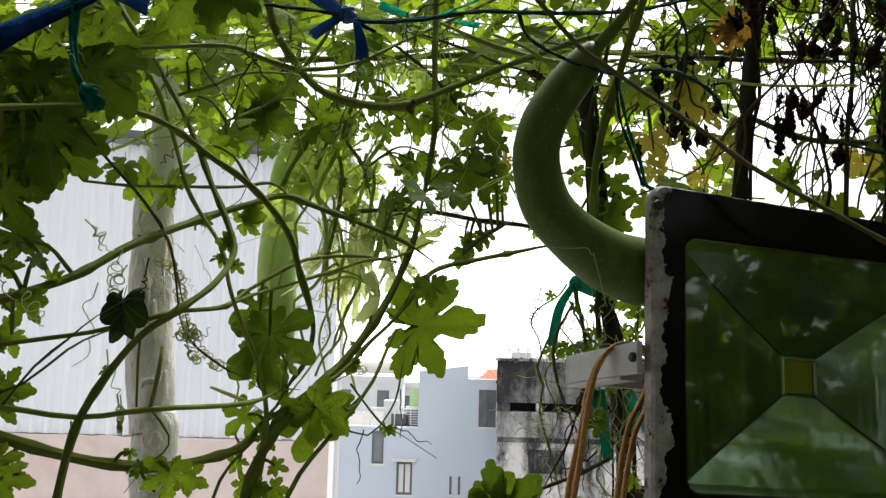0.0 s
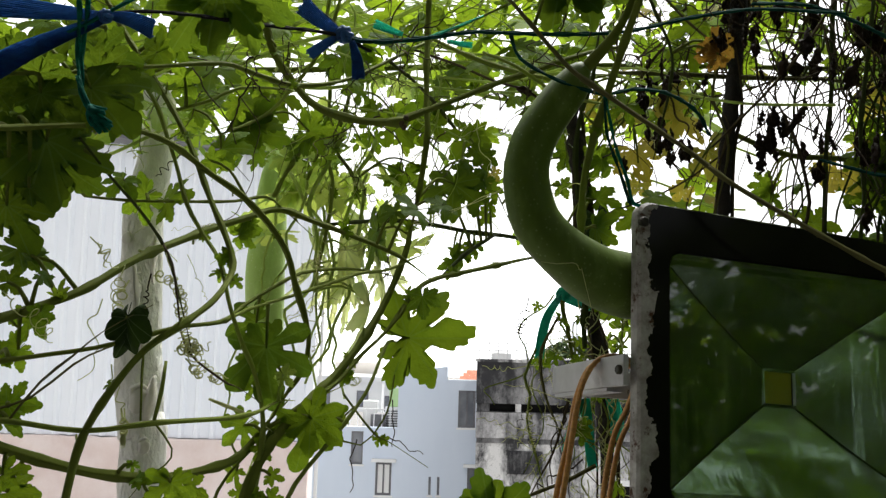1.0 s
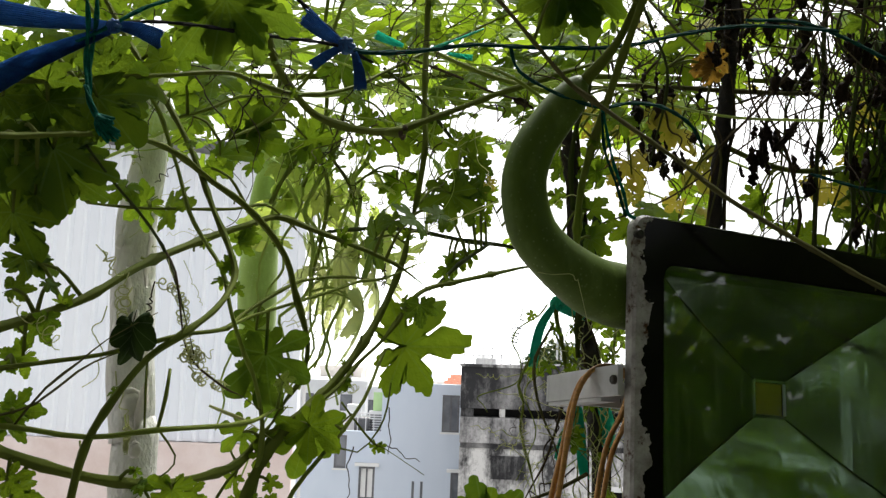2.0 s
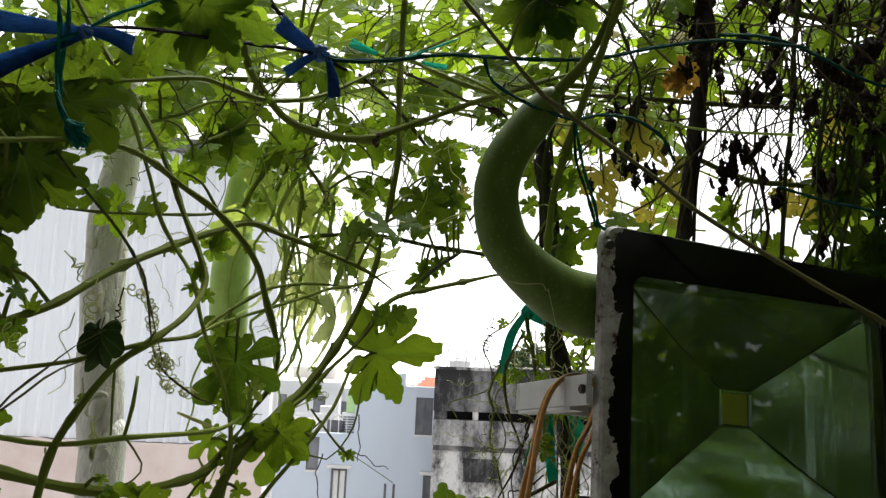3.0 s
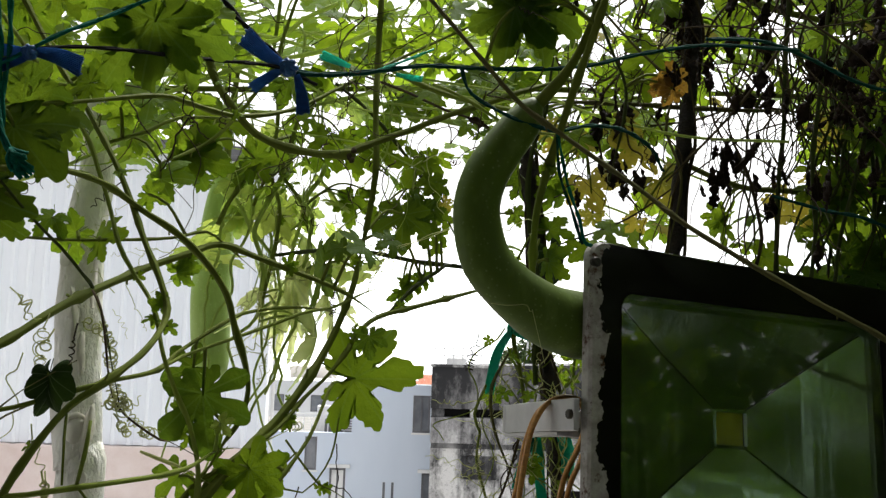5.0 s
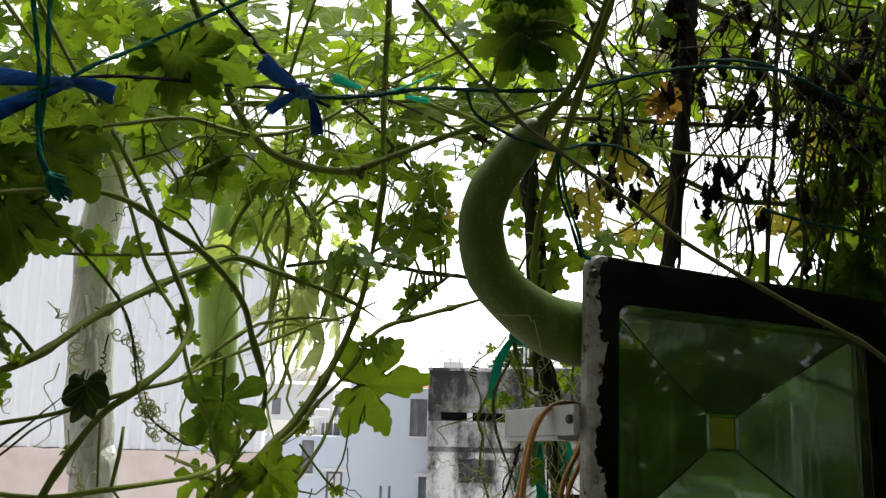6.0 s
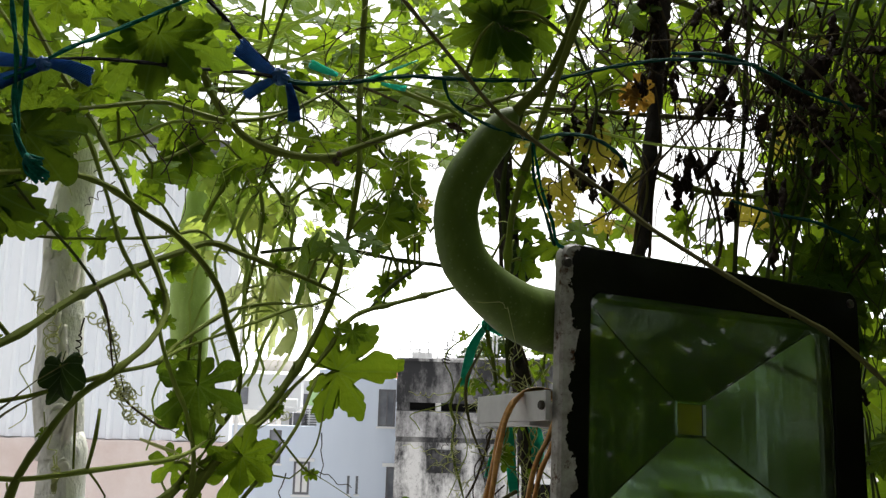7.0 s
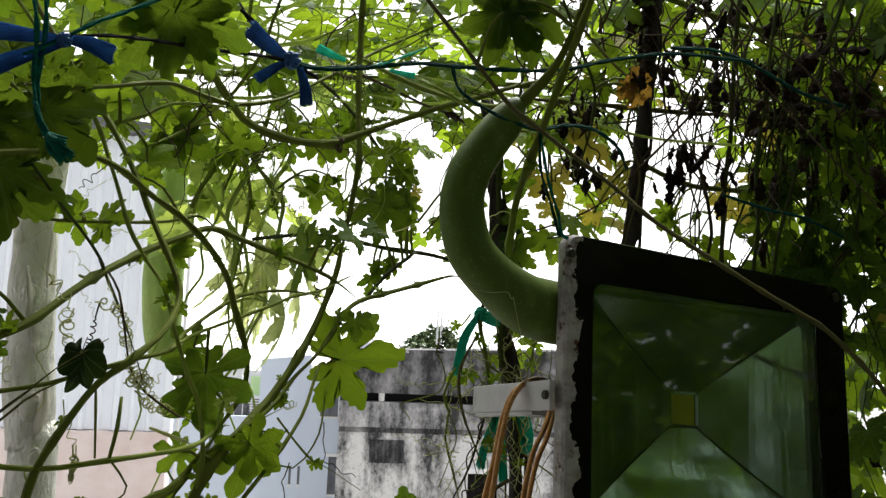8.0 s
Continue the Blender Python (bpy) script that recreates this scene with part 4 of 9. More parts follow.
# ---- trellis posts and the pale trunk ----
def iron_post(rows, label):
    """A rusted post, rough with flakes, with dry stems wound round it."""
    path = spline(rows, 0.008)
    bm = tube(bmesh.new(), [(*r[:3], r[3] * (0.9 + 0.4 * noise.noise(Vector(r[:3]) * 45))) for r in path], 14)
    for v in bm.verts:
        v.co += noise.noise_vector(v.co * 110) * 0.0036 + noise.noise_vector(v.co * 45) * 0.002
    post = tagged(part("trellis_post", bm, IRON, smooth=True), label, "post", "trellis posts")
    upper = [r for r in path if r[2] > 1.3]
    for k in range(4):
        wound = []
        for i, r in enumerate(upper):
            a = k * 1.7 + (0.09 + 0.03 * k) * i * (-1) ** k + 2.2 * noise.noise(Vector((i * 0.05, k * 3.1, 2)))
            out = r[3] * 1.05 + 0.0015 + 0.004 * max(0.0, noise.noise(Vector((i * 0.09, k * 5.3, 8))))
            wound.append((r[0] + out * math.cos(a), r[1] + out * math.sin(a), r[2], 0.0011 + 0.0005 * (k % 3)))
        part("wound_stem", tube(bmesh.new(), wound, 6), STEM_DRY, post, "dry stem wound round the post", smooth=True)
    return post


KNOTS = [(1.437, 0.33, 0.016), (1.583, 0.1, 0.009), (1.365, 0.3, 0.009), (1.655, -0.5, 0.008)]


def trunk(rows):
    """Pale trunk with loose bark flaps and cut knots."""
    bm = tube(bmesh.new(), [(*r[:3], r[3]) for r in spline(rows, 0.008)], 44)
    for v in bm.verts:
        c = v.co
        fold = noise.noise(Vector((c.x * 75, c.y * 75, c.z * 9)))
        knot = noise.noise(Vector((c.x * 22, c.y * 22, c.z * 15 + 3)))
        crinkle = noise.noise(Vector((c.x * 60, c.y * 60, c.z * 42))) + 0.5 * noise.noise(Vector((c.x * 130, c.y * 130, c.z * 90)))
        v.co += noise.noise_vector(c * 13) * 0.005 + v.normal * (0.0042 * fold + 0.008 * max(0.0, knot - 0.12) + 0.0022 * crinkle)
    tree = thing("bare_tree", pose(0, 0, 0), "pale bare tree trunk with loose bark beyond the trellis", "tree")
    part("trunk", bm, BARK, tree, smooth=True)
    for z, side, size in KNOTS:
        c = min((Vector(r[:3]) for r in spline(rows, 0.008)), key=lambda q: abs(q.z - z))
        r = min(rows, key=lambda q: abs(q[2] - z))[3]
        face = Vector((side, -1, 0.1)).normalized()
        across = face.cross(Vector((0, 0, 1))).normalized()
        middle = c + face * (r + 0.002)
        ring = [middle + across * size * 0.8 * math.cos(a) + Vector((0, 0, 1.15 * size * math.sin(a))) + noise.noise_vector(c * 9 + Vector((3 * a, 0, 0))) * 0.12 * size for a in (0.35 + k * math.pi / 17 for k in range(14))]
        knot = tube(bmesh.new(), [(*q, size * 0.22 * math.sin(0.25 + 2.6 * k / 13) * (1 + 0.6 * noise.noise(q * 150))) for k, q in enumerate(ring)], 8)
        core = bmesh.ops.create_uvsphere(knot, u_segments=14, v_segments=8, radius=size * 0.85)["verts"]
        for v in core:
            v.co = middle + across * v.co.x + Vector((0, 0, 1.35 * v.co.z)) + face * (0.4 * v.co.y + 0.35 * size * noise.noise(v.co * 120)) + noise.noise_vector(v.co * 80) * 0.2 * size
        part("knot", knot, BARK_WRAP, tree, "grey cut knot with a swollen rim", smooth=True)
    return tree


def gourd(rows, label, skin=None):
    """A long fruit along its axis, faintly ribbed, with a blossom scar."""
    pts = spline(rows, 0.008)
    g = tagged(new("gourd"), label, "gourd", "hanging gourds")
    bm = tube(bmesh.new(), [tuple(r) for r in pts], 28)
    for v in bm.verts:
        v.co += noise.noise_vector(v.co * 16) * 0.0012
    part("fruit", bm, skin or GOURD, g, smooth=True)
    tip = Vector(pts[-1][:3])
    part("blossom_scar", tube(bmesh.new(), [(*(tip + Vector((0, 0, 0.001))), 0.004), (*(tip - Vector((0, 0, 0.003))), 0.0025)], 8), STEM_TAN, g)
    return g


def gourd_stalk(rows):
    bm = tube(bmesh.new(), vine_rows(rows, 0.006, 0.05, 0.0004), 10)
    ob = tagged(new("fruit_stalk", mesh_of("fruit_stalk", bm, STEM)), "ribbed green stalk that carries a gourd", "stalk")
    VINES.append((ob, [Vector(r[:3]) for r in rows]))
    return ob


def bark_flap(rows):
    """A loose curl of bark standing off the trunk."""
    bm = bmesh.new()
    strips = []
    path = spline(rows, 0.004)
    for i, r in enumerate(path):
        p = Vector(r[:3])
        w = 0.4 * r[3] * (0.15 + 0.85 * math.sin(math.pi * (i + 0.5) / len(path)) ** 0.6) * (1 + 0.25 * noise.noise(p * 60))
        strips.append([bm.verts.new(p + Vector((s * w, 0.010 * s * s - 0.001 + 0.005 * noise.noise(Vector((p.x * 90 + 5 * s, p.y * 20, p.z * 50))), 0.002 * noise.noise(p * 50 + Vector((s, 0, 0)))))) for s in (-1, -0.5, 0, 0.5, 1)])
    for a, b in zip(strips, strips[1:]):
        for i in range(4):
            bm.faces.new((a[i], a[i + 1], b[i + 1], b[i]))
    bmesh.ops.solidify(bm, geom=bm.faces[:], thickness=0.002)
    return part("bark_flap", bm, BARK_WRAP, TRUNK, smooth=True)


def cord(rows, material, label, flat=1.0, name="cord"):
    """A twisted cord or cable: two strands wound round each other, or one smooth cable."""
    pts = vine_rows(rows, 0.006, 0.0, 0.0004)
    if name == "cable":
        ob = part(name, tube(bmesh.new(), pts, 10), material, smooth=True)
    else:
        bm = bmesh.new()
        for phase in (0, math.pi):
            twisted = []
            for i, (x, y, z, r) in enumerate(pts):
                a = phase + i * 0.9
                twisted.append((x + 0.45 * r * math.cos(a), y + 0.45 * r * math.sin(a), z + 0.45 * r * math.sin(a), 0.6 * r))
            tube(bm, twisted, 6)
        ob = part(name, bm, material, smooth=True)
    return tagged(ob, label, name)


def twine_tail(points, r0, r1, material, label):
    """A flat plastic twine end that frays into fibres."""
    rnd = random.Random(round(points[0][0] * 9999))
    a, m, b = (Vector(p) for p in points)
    side = (b - a).cross(Vector((0, 1, 0.2))).normalized()
    deep = side.cross(b - a).normalized()
    path = spline([(*a, r0), (*m, (r0 + r1) * 0.55), (*b, r1)], 0.006)
    bm = bmesh.new()
    n, rings = 22, []
    frays = [rnd.uniform(0.0, 0.16) for _ in range(n + 1)]
    for j, row in enumerate(path):
        s = j / (len(path) - 1)
        ring = []
        for i in range(n + 1):
            u = 2 * i / n - 1
            fold = (0.30 if i % 2 else -0.30) * row[3] * (0.55 + 0.45 * rnd.random()) + 0.45 * row[3] * (1 - u * u) * (1 - 0.5 * s)
            slack = -frays[i] * s ** 3
            ring.append(bm.verts.new(Vector(row[:3]) + side * (u * row[3]) + deep * fold + (b - m) * slack))
        rings.append(ring)
    for p, q in zip(rings, rings[1:]):
        for i in range(n):
            bm.faces.new((p[i], p[i + 1], q[i + 1], q[i]))
    bmesh.ops.solidify(bm, geom=bm.faces[:], thickness=0.0006)
    return tagged(part("twine_tie", bm, material), label, "twine", "plastic twine ties")


def twine_knot(centre, r, material, label):
    c = Vector(centre)
    bm = bmesh.new()
    for k in range(3):
        tilt = Matrix.Rotation(k * 1.1, 3, "Y") @ Matrix.Rotation(0.5 * k - 0.4, 3, "X")
        ring = []
        for i in range(17):
            a = 2 * math.pi * i / 16
            ring.append((*(c + tilt @ Vector((r * math.cos(a), 0.7 * r * math.sin(a), 0.35 * r * math.sin(2 * a)))), r * 0.38))
        tube(bm, ring, 7)
    return tagged(part("twine_knot", bm, material, smooth=True), label, "twine", "plastic twine ties")


def frayed_end(start, ends, r, material, label):
    """A plastic twine end whose strands fan out."""
    a = Vector(start)
    tie = thing("twine_tie", Matrix.Translation(a), label, "twine", "plastic twine ties")
    for i, e in enumerate(ends):
        for k in range(5):
            w = noise.noise_vector(Vector((i * 3.1, k * 1.7, 2.0))) * 0.004
            tip = Vector(e) - a + w
            mid = 0.55 * tip + Vector((0, -0.002, -0.0015)) + 0.5 * w
            part("strand", tube(bmesh.new(), [tuple(q) for q in spline([(0, 0, 0, r), (*mid, r), (*tip, 0.7 * r)], 0.004)], 5), material, tie, smooth=True)
    return tie


# ---- vine stems ----
vine([(-0.277, 0.460, 1.469, 0.0045), (-0.254, 0.470, 1.461, 0.0045), (-0.241, 0.500, 1.450, 0.0046), (-0.224, 0.520, 1.441, 0.0045), (-0.198, 0.540, 1.432, 0.0044), (-0.174, 0.570, 1.427, 0.0044), (-0.149, 0.610, 1.429, 0.0044), (-0.137, 0.650, 1.434, 0.0042), (-0.126, 0.660, 1.452, 0.0034)], STEM, 'thick sagging green vine stem')
vine([(-0.284, 0.485, 1.466, 0.0025), (-0.256, 0.490, 1.466, 0.0025), (-0.242, 0.500, 1.466, 0.0025), (-0.202, 0.510, 1.461, 0.0025), (-0.163, 0.514, 1.466, 0.0024), (-0.138, 0.560, 1.466, 0.0024), (-0.122, 0.600, 1.467, 0.0023), (-0.113, 0.650, 1.473, 0.0021)], STEM_PALE, 'light green horizontal vine stem')
vine([(-0.206, 0.487, 1.374, 0.0035), (-0.205, 0.490, 1.402, 0.0035), (-0.205, 0.500, 1.430, 0.0035), (-0.202, 0.510, 1.459, 0.0033), (-0.189, 0.515, 1.486, 0.0032), (-0.176, 0.530, 1.509, 0.0030), (-0.160, 0.540, 1.523, 0.0029), (-0.145, 0.570, 1.543, 0.0030), (-0.141, 0.600, 1.565, 0.0030), (-0.148, 0.610, 1.586, 0.0030), (-0.164, 0.620, 1.617, 0.0029), (-0.179, 0.630, 1.648, 0.0030), (-0.196, 0.640, 1.678, 0.0029), (-0.228, 0.660, 1.725, 0.0028), (-0.251, 0.670, 1.755, 0.0029), (-0.273, 0.680, 1.789, 0.0030), (-0.324, 0.688, 1.872, 0.0032)], STEM, 'long green vine stem rising in a bend')
vine([(-0.303, 0.595, 1.816, 0.0021), (-0.256, 0.600, 1.755, 0.0020), (-0.232, 0.610, 1.722, 0.0020), (-0.220, 0.620, 1.705, 0.0020), (-0.210, 0.630, 1.687, 0.0022), (-0.201, 0.630, 1.664, 0.0022), (-0.194, 0.630, 1.646, 0.0021), (-0.181, 0.620, 1.613, 0.0021), (-0.169, 0.620, 1.593, 0.0021), (-0.152, 0.610, 1.570, 0.0020), (-0.141, 0.600, 1.539, 0.0020), (-0.134, 0.610, 1.514, 0.0020), (-0.126, 0.620, 1.493, 0.0022), (-0.122, 0.640, 1.461, 0.0025), (-0.124, 0.645, 1.429, 0.0029), (-0.133, 0.650, 1.389, 0.0034), (-0.141, 0.651, 1.350, 0.0035)], STEM_PALE, 'thin green vine stem hanging down')
vine([(-0.284, 0.460, 1.628, 0.0023), (-0.260, 0.470, 1.630, 0.0023), (-0.251, 0.490, 1.635, 0.0024), (-0.228, 0.510, 1.642, 0.0024), (-0.206, 0.540, 1.649, 0.0027), (-0.196, 0.570, 1.653, 0.0028), (-0.186, 0.600, 1.651, 0.0031), (-0.170, 0.630, 1.640, 0.0032), (-0.149, 0.650, 1.627, 0.0032), (-0.129, 0.660, 1.607, 0.0035), (-0.115, 0.670, 1.585, 0.0037), (-0.108, 0.670, 1.563, 0.0035), (-0.098, 0.670, 1.534, 0.0030), (-0.095, 0.670, 1.515, 0.0028), (-0.100, 0.670, 1.493, 0.0026), (-0.112, 0.660, 1.473, 0.0026)], STEM, 'arching green vine stem')
vine([(-0.273, 0.460, 1.512, 0.0034), (-0.250, 0.470, 1.520, 0.0034), (-0.242, 0.490, 1.526, 0.0035), (-0.233, 0.510, 1.533, 0.0036), (-0.219, 0.530, 1.543, 0.0037), (-0.205, 0.570, 1.564, 0.0039), (-0.196, 0.620, 1.582, 0.0040), (-0.177, 0.680, 1.604, 0.0041), (-0.156, 0.720, 1.620, 0.0038), (-0.136, 0.750, 1.632, 0.0039), (-0.105, 0.755, 1.622, 0.0034), (-0.071, 0.760, 1.611, 0.0032), (-0.042, 0.770, 1.601, 0.0030), (-0.025, 0.780, 1.593, 0.0027)], STEM, 'green vine stem slanting past the trunk')
vine([(-0.281, 0.475, 1.494, 0.0021), (-0.253, 0.480, 1.498, 0.0021), (-0.240, 0.490, 1.501, 0.0021), (-0.220, 0.500, 1.505, 0.0021), (-0.199, 0.510, 1.509, 0.0021), (-0.180, 0.530, 1.516, 0.0021), (-0.160, 0.540, 1.523, 0.0022), (-0.144, 0.600, 1.530, 0.0024), (-0.140, 0.630, 1.541, 0.0023), (-0.114, 0.680, 1.567, 0.0022), (-0.101, 0.710, 1.575, 0.0021), (-0.078, 0.740, 1.581, 0.0019), (-0.046, 0.770, 1.581, 0.0017)], STEM, 'slender green vine stem on the trellis')
vine([(-0.144, 0.600, 1.529, 0.0018), (-0.136, 0.630, 1.539, 0.0018), (-0.111, 0.670, 1.552, 0.0019), (-0.086, 0.700, 1.564, 0.0020), (-0.065, 0.730, 1.576, 0.0021), (-0.042, 0.770, 1.584, 0.0020), (-0.013, 0.800, 1.601, 0.0015)], STEM_PALE, 'slender light green vine stem')
vine([(-0.144, 0.627, 1.334, 0.0051), (-0.137, 0.630, 1.369, 0.0050), (-0.132, 0.640, 1.406, 0.0050), (-0.119, 0.650, 1.439, 0.0049), (-0.103, 0.670, 1.462, 0.0050), (-0.080, 0.710, 1.489, 0.0050), (-0.059, 0.745, 1.522, 0.0047), (-0.043, 0.770, 1.555, 0.0044), (-0.032, 0.785, 1.586, 0.0040), (-0.026, 0.790, 1.607, 0.0035), (-0.022, 0.800, 1.632, 0.0028)], STEM, 'stout green main vine stem')
vine([(-0.125, 0.655, 1.450, 0.0021), (-0.103, 0.665, 1.466, 0.0026), (-0.078, 0.700, 1.484, 0.0025), (-0.060, 0.735, 1.508, 0.0023), (-0.043, 0.750, 1.526, 0.0021), (-0.028, 0.770, 1.548, 0.0031), (-0.015, 0.790, 1.569, 0.0032), (0.002, 0.810, 1.581, 0.0032), (0.034, 0.850, 1.592, 0.0031), (0.070, 0.900, 1.605, 0.0032), (0.107, 0.950, 1.618, 0.0029)], STEM, 'slender green vine stem on the trellis')
vine([(-0.123, 0.625, 1.352, 0.0027), (-0.109, 0.630, 1.385, 0.0027), (-0.097, 0.645, 1.414, 0.0027), (-0.082, 0.660, 1.435, 0.0025), (-0.066, 0.680, 1.456, 0.0024), (-0.052, 0.700, 1.479, 0.0022), (-0.045, 0.720, 1.499, 0.0021), (-0.038, 0.750, 1.520, 0.0019), (-0.031, 0.768, 1.519, 0.0015)], STEM_PALE, 'slender light green vine stem')
vine([(-0.309, 0.495, 1.667, 0.0017), (-0.279, 0.500, 1.669, 0.0017), (-0.264, 0.510, 1.673, 0.0017), (-0.240, 0.530, 1.681, 0.0017), (-0.217, 0.560, 1.694, 0.0020), (-0.194, 0.600, 1.710, 0.0021), (-0.167, 0.650, 1.729, 0.0025), (-0.153, 0.680, 1.732, 0.0028), (-0.128, 0.720, 1.735, 0.0032), (-0.105, 0.750, 1.745, 0.0025), (-0.079, 0.780, 1.762, 0.0024), (-0.051, 0.810, 1.788, 0.0022), (-0.021, 0.850, 1.819, 0.0023), (0.019, 0.900, 1.858, 0.0021), (0.125, 0.937, 1.926, 0.0023)], STEM, 'green vine stem under the canopy')
vine([(-0.195, 0.665, 1.884, 0.0040), (-0.161, 0.680, 1.810, 0.0039), (-0.150, 0.700, 1.786, 0.0044), (-0.144, 0.720, 1.764, 0.0045), (-0.132, 0.740, 1.747, 0.0045), (-0.115, 0.760, 1.731, 0.0046), (-0.091, 0.770, 1.722, 0.0049), (-0.061, 0.770, 1.717, 0.0048), (-0.037, 0.765, 1.718, 0.0055), (-0.016, 0.770, 1.728, 0.0038), (0.019, 0.775, 1.744, 0.0036), (0.053, 0.770, 1.758, 0.0036), (0.082, 0.760, 1.766, 0.0033), (0.117, 0.760, 1.780, 0.0031), (0.156, 0.780, 1.798, 0.0029)], STEM, 'thick green vine stem with a cut node')


def cut_node(vine_ob, centre):
    """A swollen joint with a curled dry collar where a side stem was cut."""
    c = Vector(centre)
    swell = [(*(c + Vector((q, 0.0, 0.1 * q))), 0.0046 * f) for q, f in ((-0.011, 0.6), (-0.006, 0.86), (0.0, 1.08), (0.005, 1.1), (0.008, 0.8), (0.009, 0.3))]
    part("joint", tube(bmesh.new(), swell, 14), STEM, vine_ob, smooth=True)
    for k, (r, thick) in enumerate(((0.0062, 0.0016), (0.0044, 0.0012))):
        ring = [(*(c + Vector((0.006 - 0.0016 * k + 0.002 * math.cos(a), -0.0045 + 0.8 * r * math.sin(a) * 0.5, -0.001 + r * math.sin(a + 0.4)))), thick * (1 + 0.3 * math.sin(3 * a))) for a in (0.3 * i for i in range(19 - 3 * k))]
        part("collar", tube(bmesh.new(), ring, 7), STEM_DRY, vine_ob, "brown curled collar", smooth=True)


cut_node(nearest_vine((-0.037, 0.765, 1.718)), (-0.037, 0.762, 1.716))
vine([(-0.013, 0.839, 1.944, 0.0042), (-0.014, 0.830, 1.830, 0.0040), (-0.014, 0.820, 1.793, 0.0041), (-0.013, 0.810, 1.751, 0.0040), (-0.011, 0.800, 1.719, 0.0039), (-0.013, 0.800, 1.689, 0.0039), (-0.017, 0.800, 1.660, 0.0034), (-0.022, 0.800, 1.632, 0.0026)], STEM, 'upright green vine stem')
vine([(0.131, 0.775, 1.601, 0.0038), (0.128, 0.760, 1.629, 0.0042), (0.127, 0.740, 1.664, 0.0044), (0.130, 0.715, 1.694, 0.0045), (0.136, 0.695, 1.722, 0.0047), (0.145, 0.685, 1.754, 0.0047), (0.154, 0.680, 1.784, 0.0045), (0.164, 0.670, 1.818, 0.0043), (0.189, 0.663, 1.899, 0.0045)], STEM, 'upright green vine stem beside the gourd')
vine([(0.001, 0.639, 1.841, 0.0023), (0.056, 0.650, 1.783, 0.0022), (0.072, 0.660, 1.770, 0.0025), (0.090, 0.665, 1.752, 0.0027), (0.110, 0.680, 1.739, 0.0030), (0.142, 0.685, 1.720, 0.0028), (0.175, 0.690, 1.700, 0.0028), (0.207, 0.695, 1.681, 0.0028), (0.244, 0.700, 1.656, 0.0029), (0.298, 0.700, 1.626, 0.0029), (0.354, 0.710, 1.600, 0.0030), (0.409, 0.720, 1.576, 0.0031), (0.449, 0.735, 1.555, 0.0033), (0.494, 0.750, 1.522, 0.0031), (0.531, 0.760, 1.481, 0.0029)], STEM_TAN, 'straight tan stem slanting across the lamp')
vine([(0.037, 0.750, 1.779, 0.0020), (0.066, 0.740, 1.764, 0.0022), (0.105, 0.780, 1.755, 0.0024), (0.145, 0.840, 1.764, 0.0023), (0.190, 0.900, 1.777, 0.0021)], STEM_PALE, 'light green stem behind the gourd')
vine([(-0.010, 0.860, 1.830, 0.0023), (0.024, 0.850, 1.811, 0.0034), (0.058, 0.850, 1.799, 0.0034), (0.092, 0.860, 1.795, 0.0032), (0.137, 0.900, 1.803, 0.0030), (0.194, 0.950, 1.827, 0.0026)], STEM_PALE, 'light green stem behind the gourd')
vine([(-0.145, 0.660, 1.325, 0.0044), (-0.138, 0.660, 1.363, 0.0044), (-0.130, 0.660, 1.407, 0.0043), (-0.125, 0.660, 1.432, 0.0039), (-0.115, 0.665, 1.454, 0.0030), (-0.092, 0.680, 1.472, 0.0022)], STEM_PALE, 'bunched light green stem')
vine([(-0.164, 0.595, 1.342, 0.0018), (-0.154, 0.600, 1.375, 0.0018), (-0.147, 0.620, 1.412, 0.0018), (-0.137, 0.640, 1.429, 0.0019)], STEM, 'thin green stem in a low bunch')
vine([(-0.171, 0.514, 1.467, 0.0010), (-0.174, 0.520, 1.493, 0.0012), (-0.177, 0.530, 1.506, 0.0014)], STEM, 'short green side stem')
vine([(-0.163, 0.514, 1.467, 0.0016), (-0.160, 0.515, 1.485, 0.0019), (-0.160, 0.520, 1.502, 0.0021)], STEM_PALE, 'cut green side stem')
vine([(-0.163, 0.514, 1.467, 0.0012), (-0.153, 0.520, 1.451, 0.0009), (-0.162, 0.540, 1.439, 0.0007), (-0.180, 0.560, 1.427, 0.0006)], STEM, 'thin green looping vine stem')
vine([(-0.242, 0.500, 1.466, 0.0011), (-0.225, 0.500, 1.489, 0.0011), (-0.207, 0.500, 1.505, 0.0010), (-0.194, 0.505, 1.518, 0.0009)], STEM_TAN, 'thin tan stem among green leaves')
vine([(-0.285, 0.500, 1.461, 0.0011), (-0.255, 0.500, 1.471, 0.0011), (-0.231, 0.500, 1.479, 0.0011), (-0.211, 0.510, 1.499, 0.0011), (-0.196, 0.520, 1.509, 0.0011)], STEM_TAN, 'thin tan stem among green leaves')
vine([(-0.254, 0.620, 1.617, 0.0015), (-0.229, 0.640, 1.618, 0.0015), (-0.194, 0.660, 1.622, 0.0018), (-0.165, 0.700, 1.630, 0.0019), (-0.147, 0.740, 1.641, 0.0019), (-0.134, 0.750, 1.633, 0.0017)], STEM, 'thin green stem by the trunk')
vine([(-0.222, 0.520, 1.637, 0.0013), (-0.212, 0.540, 1.621, 0.0013), (-0.202, 0.570, 1.605, 0.0016), (-0.194, 0.590, 1.590, 0.0016), (-0.196, 0.620, 1.582, 0.0017), (-0.180, 0.600, 1.557, 0.0014), (-0.166, 0.570, 1.536, 0.0011)], STEM_DARK, 'thin dark hanging stem')
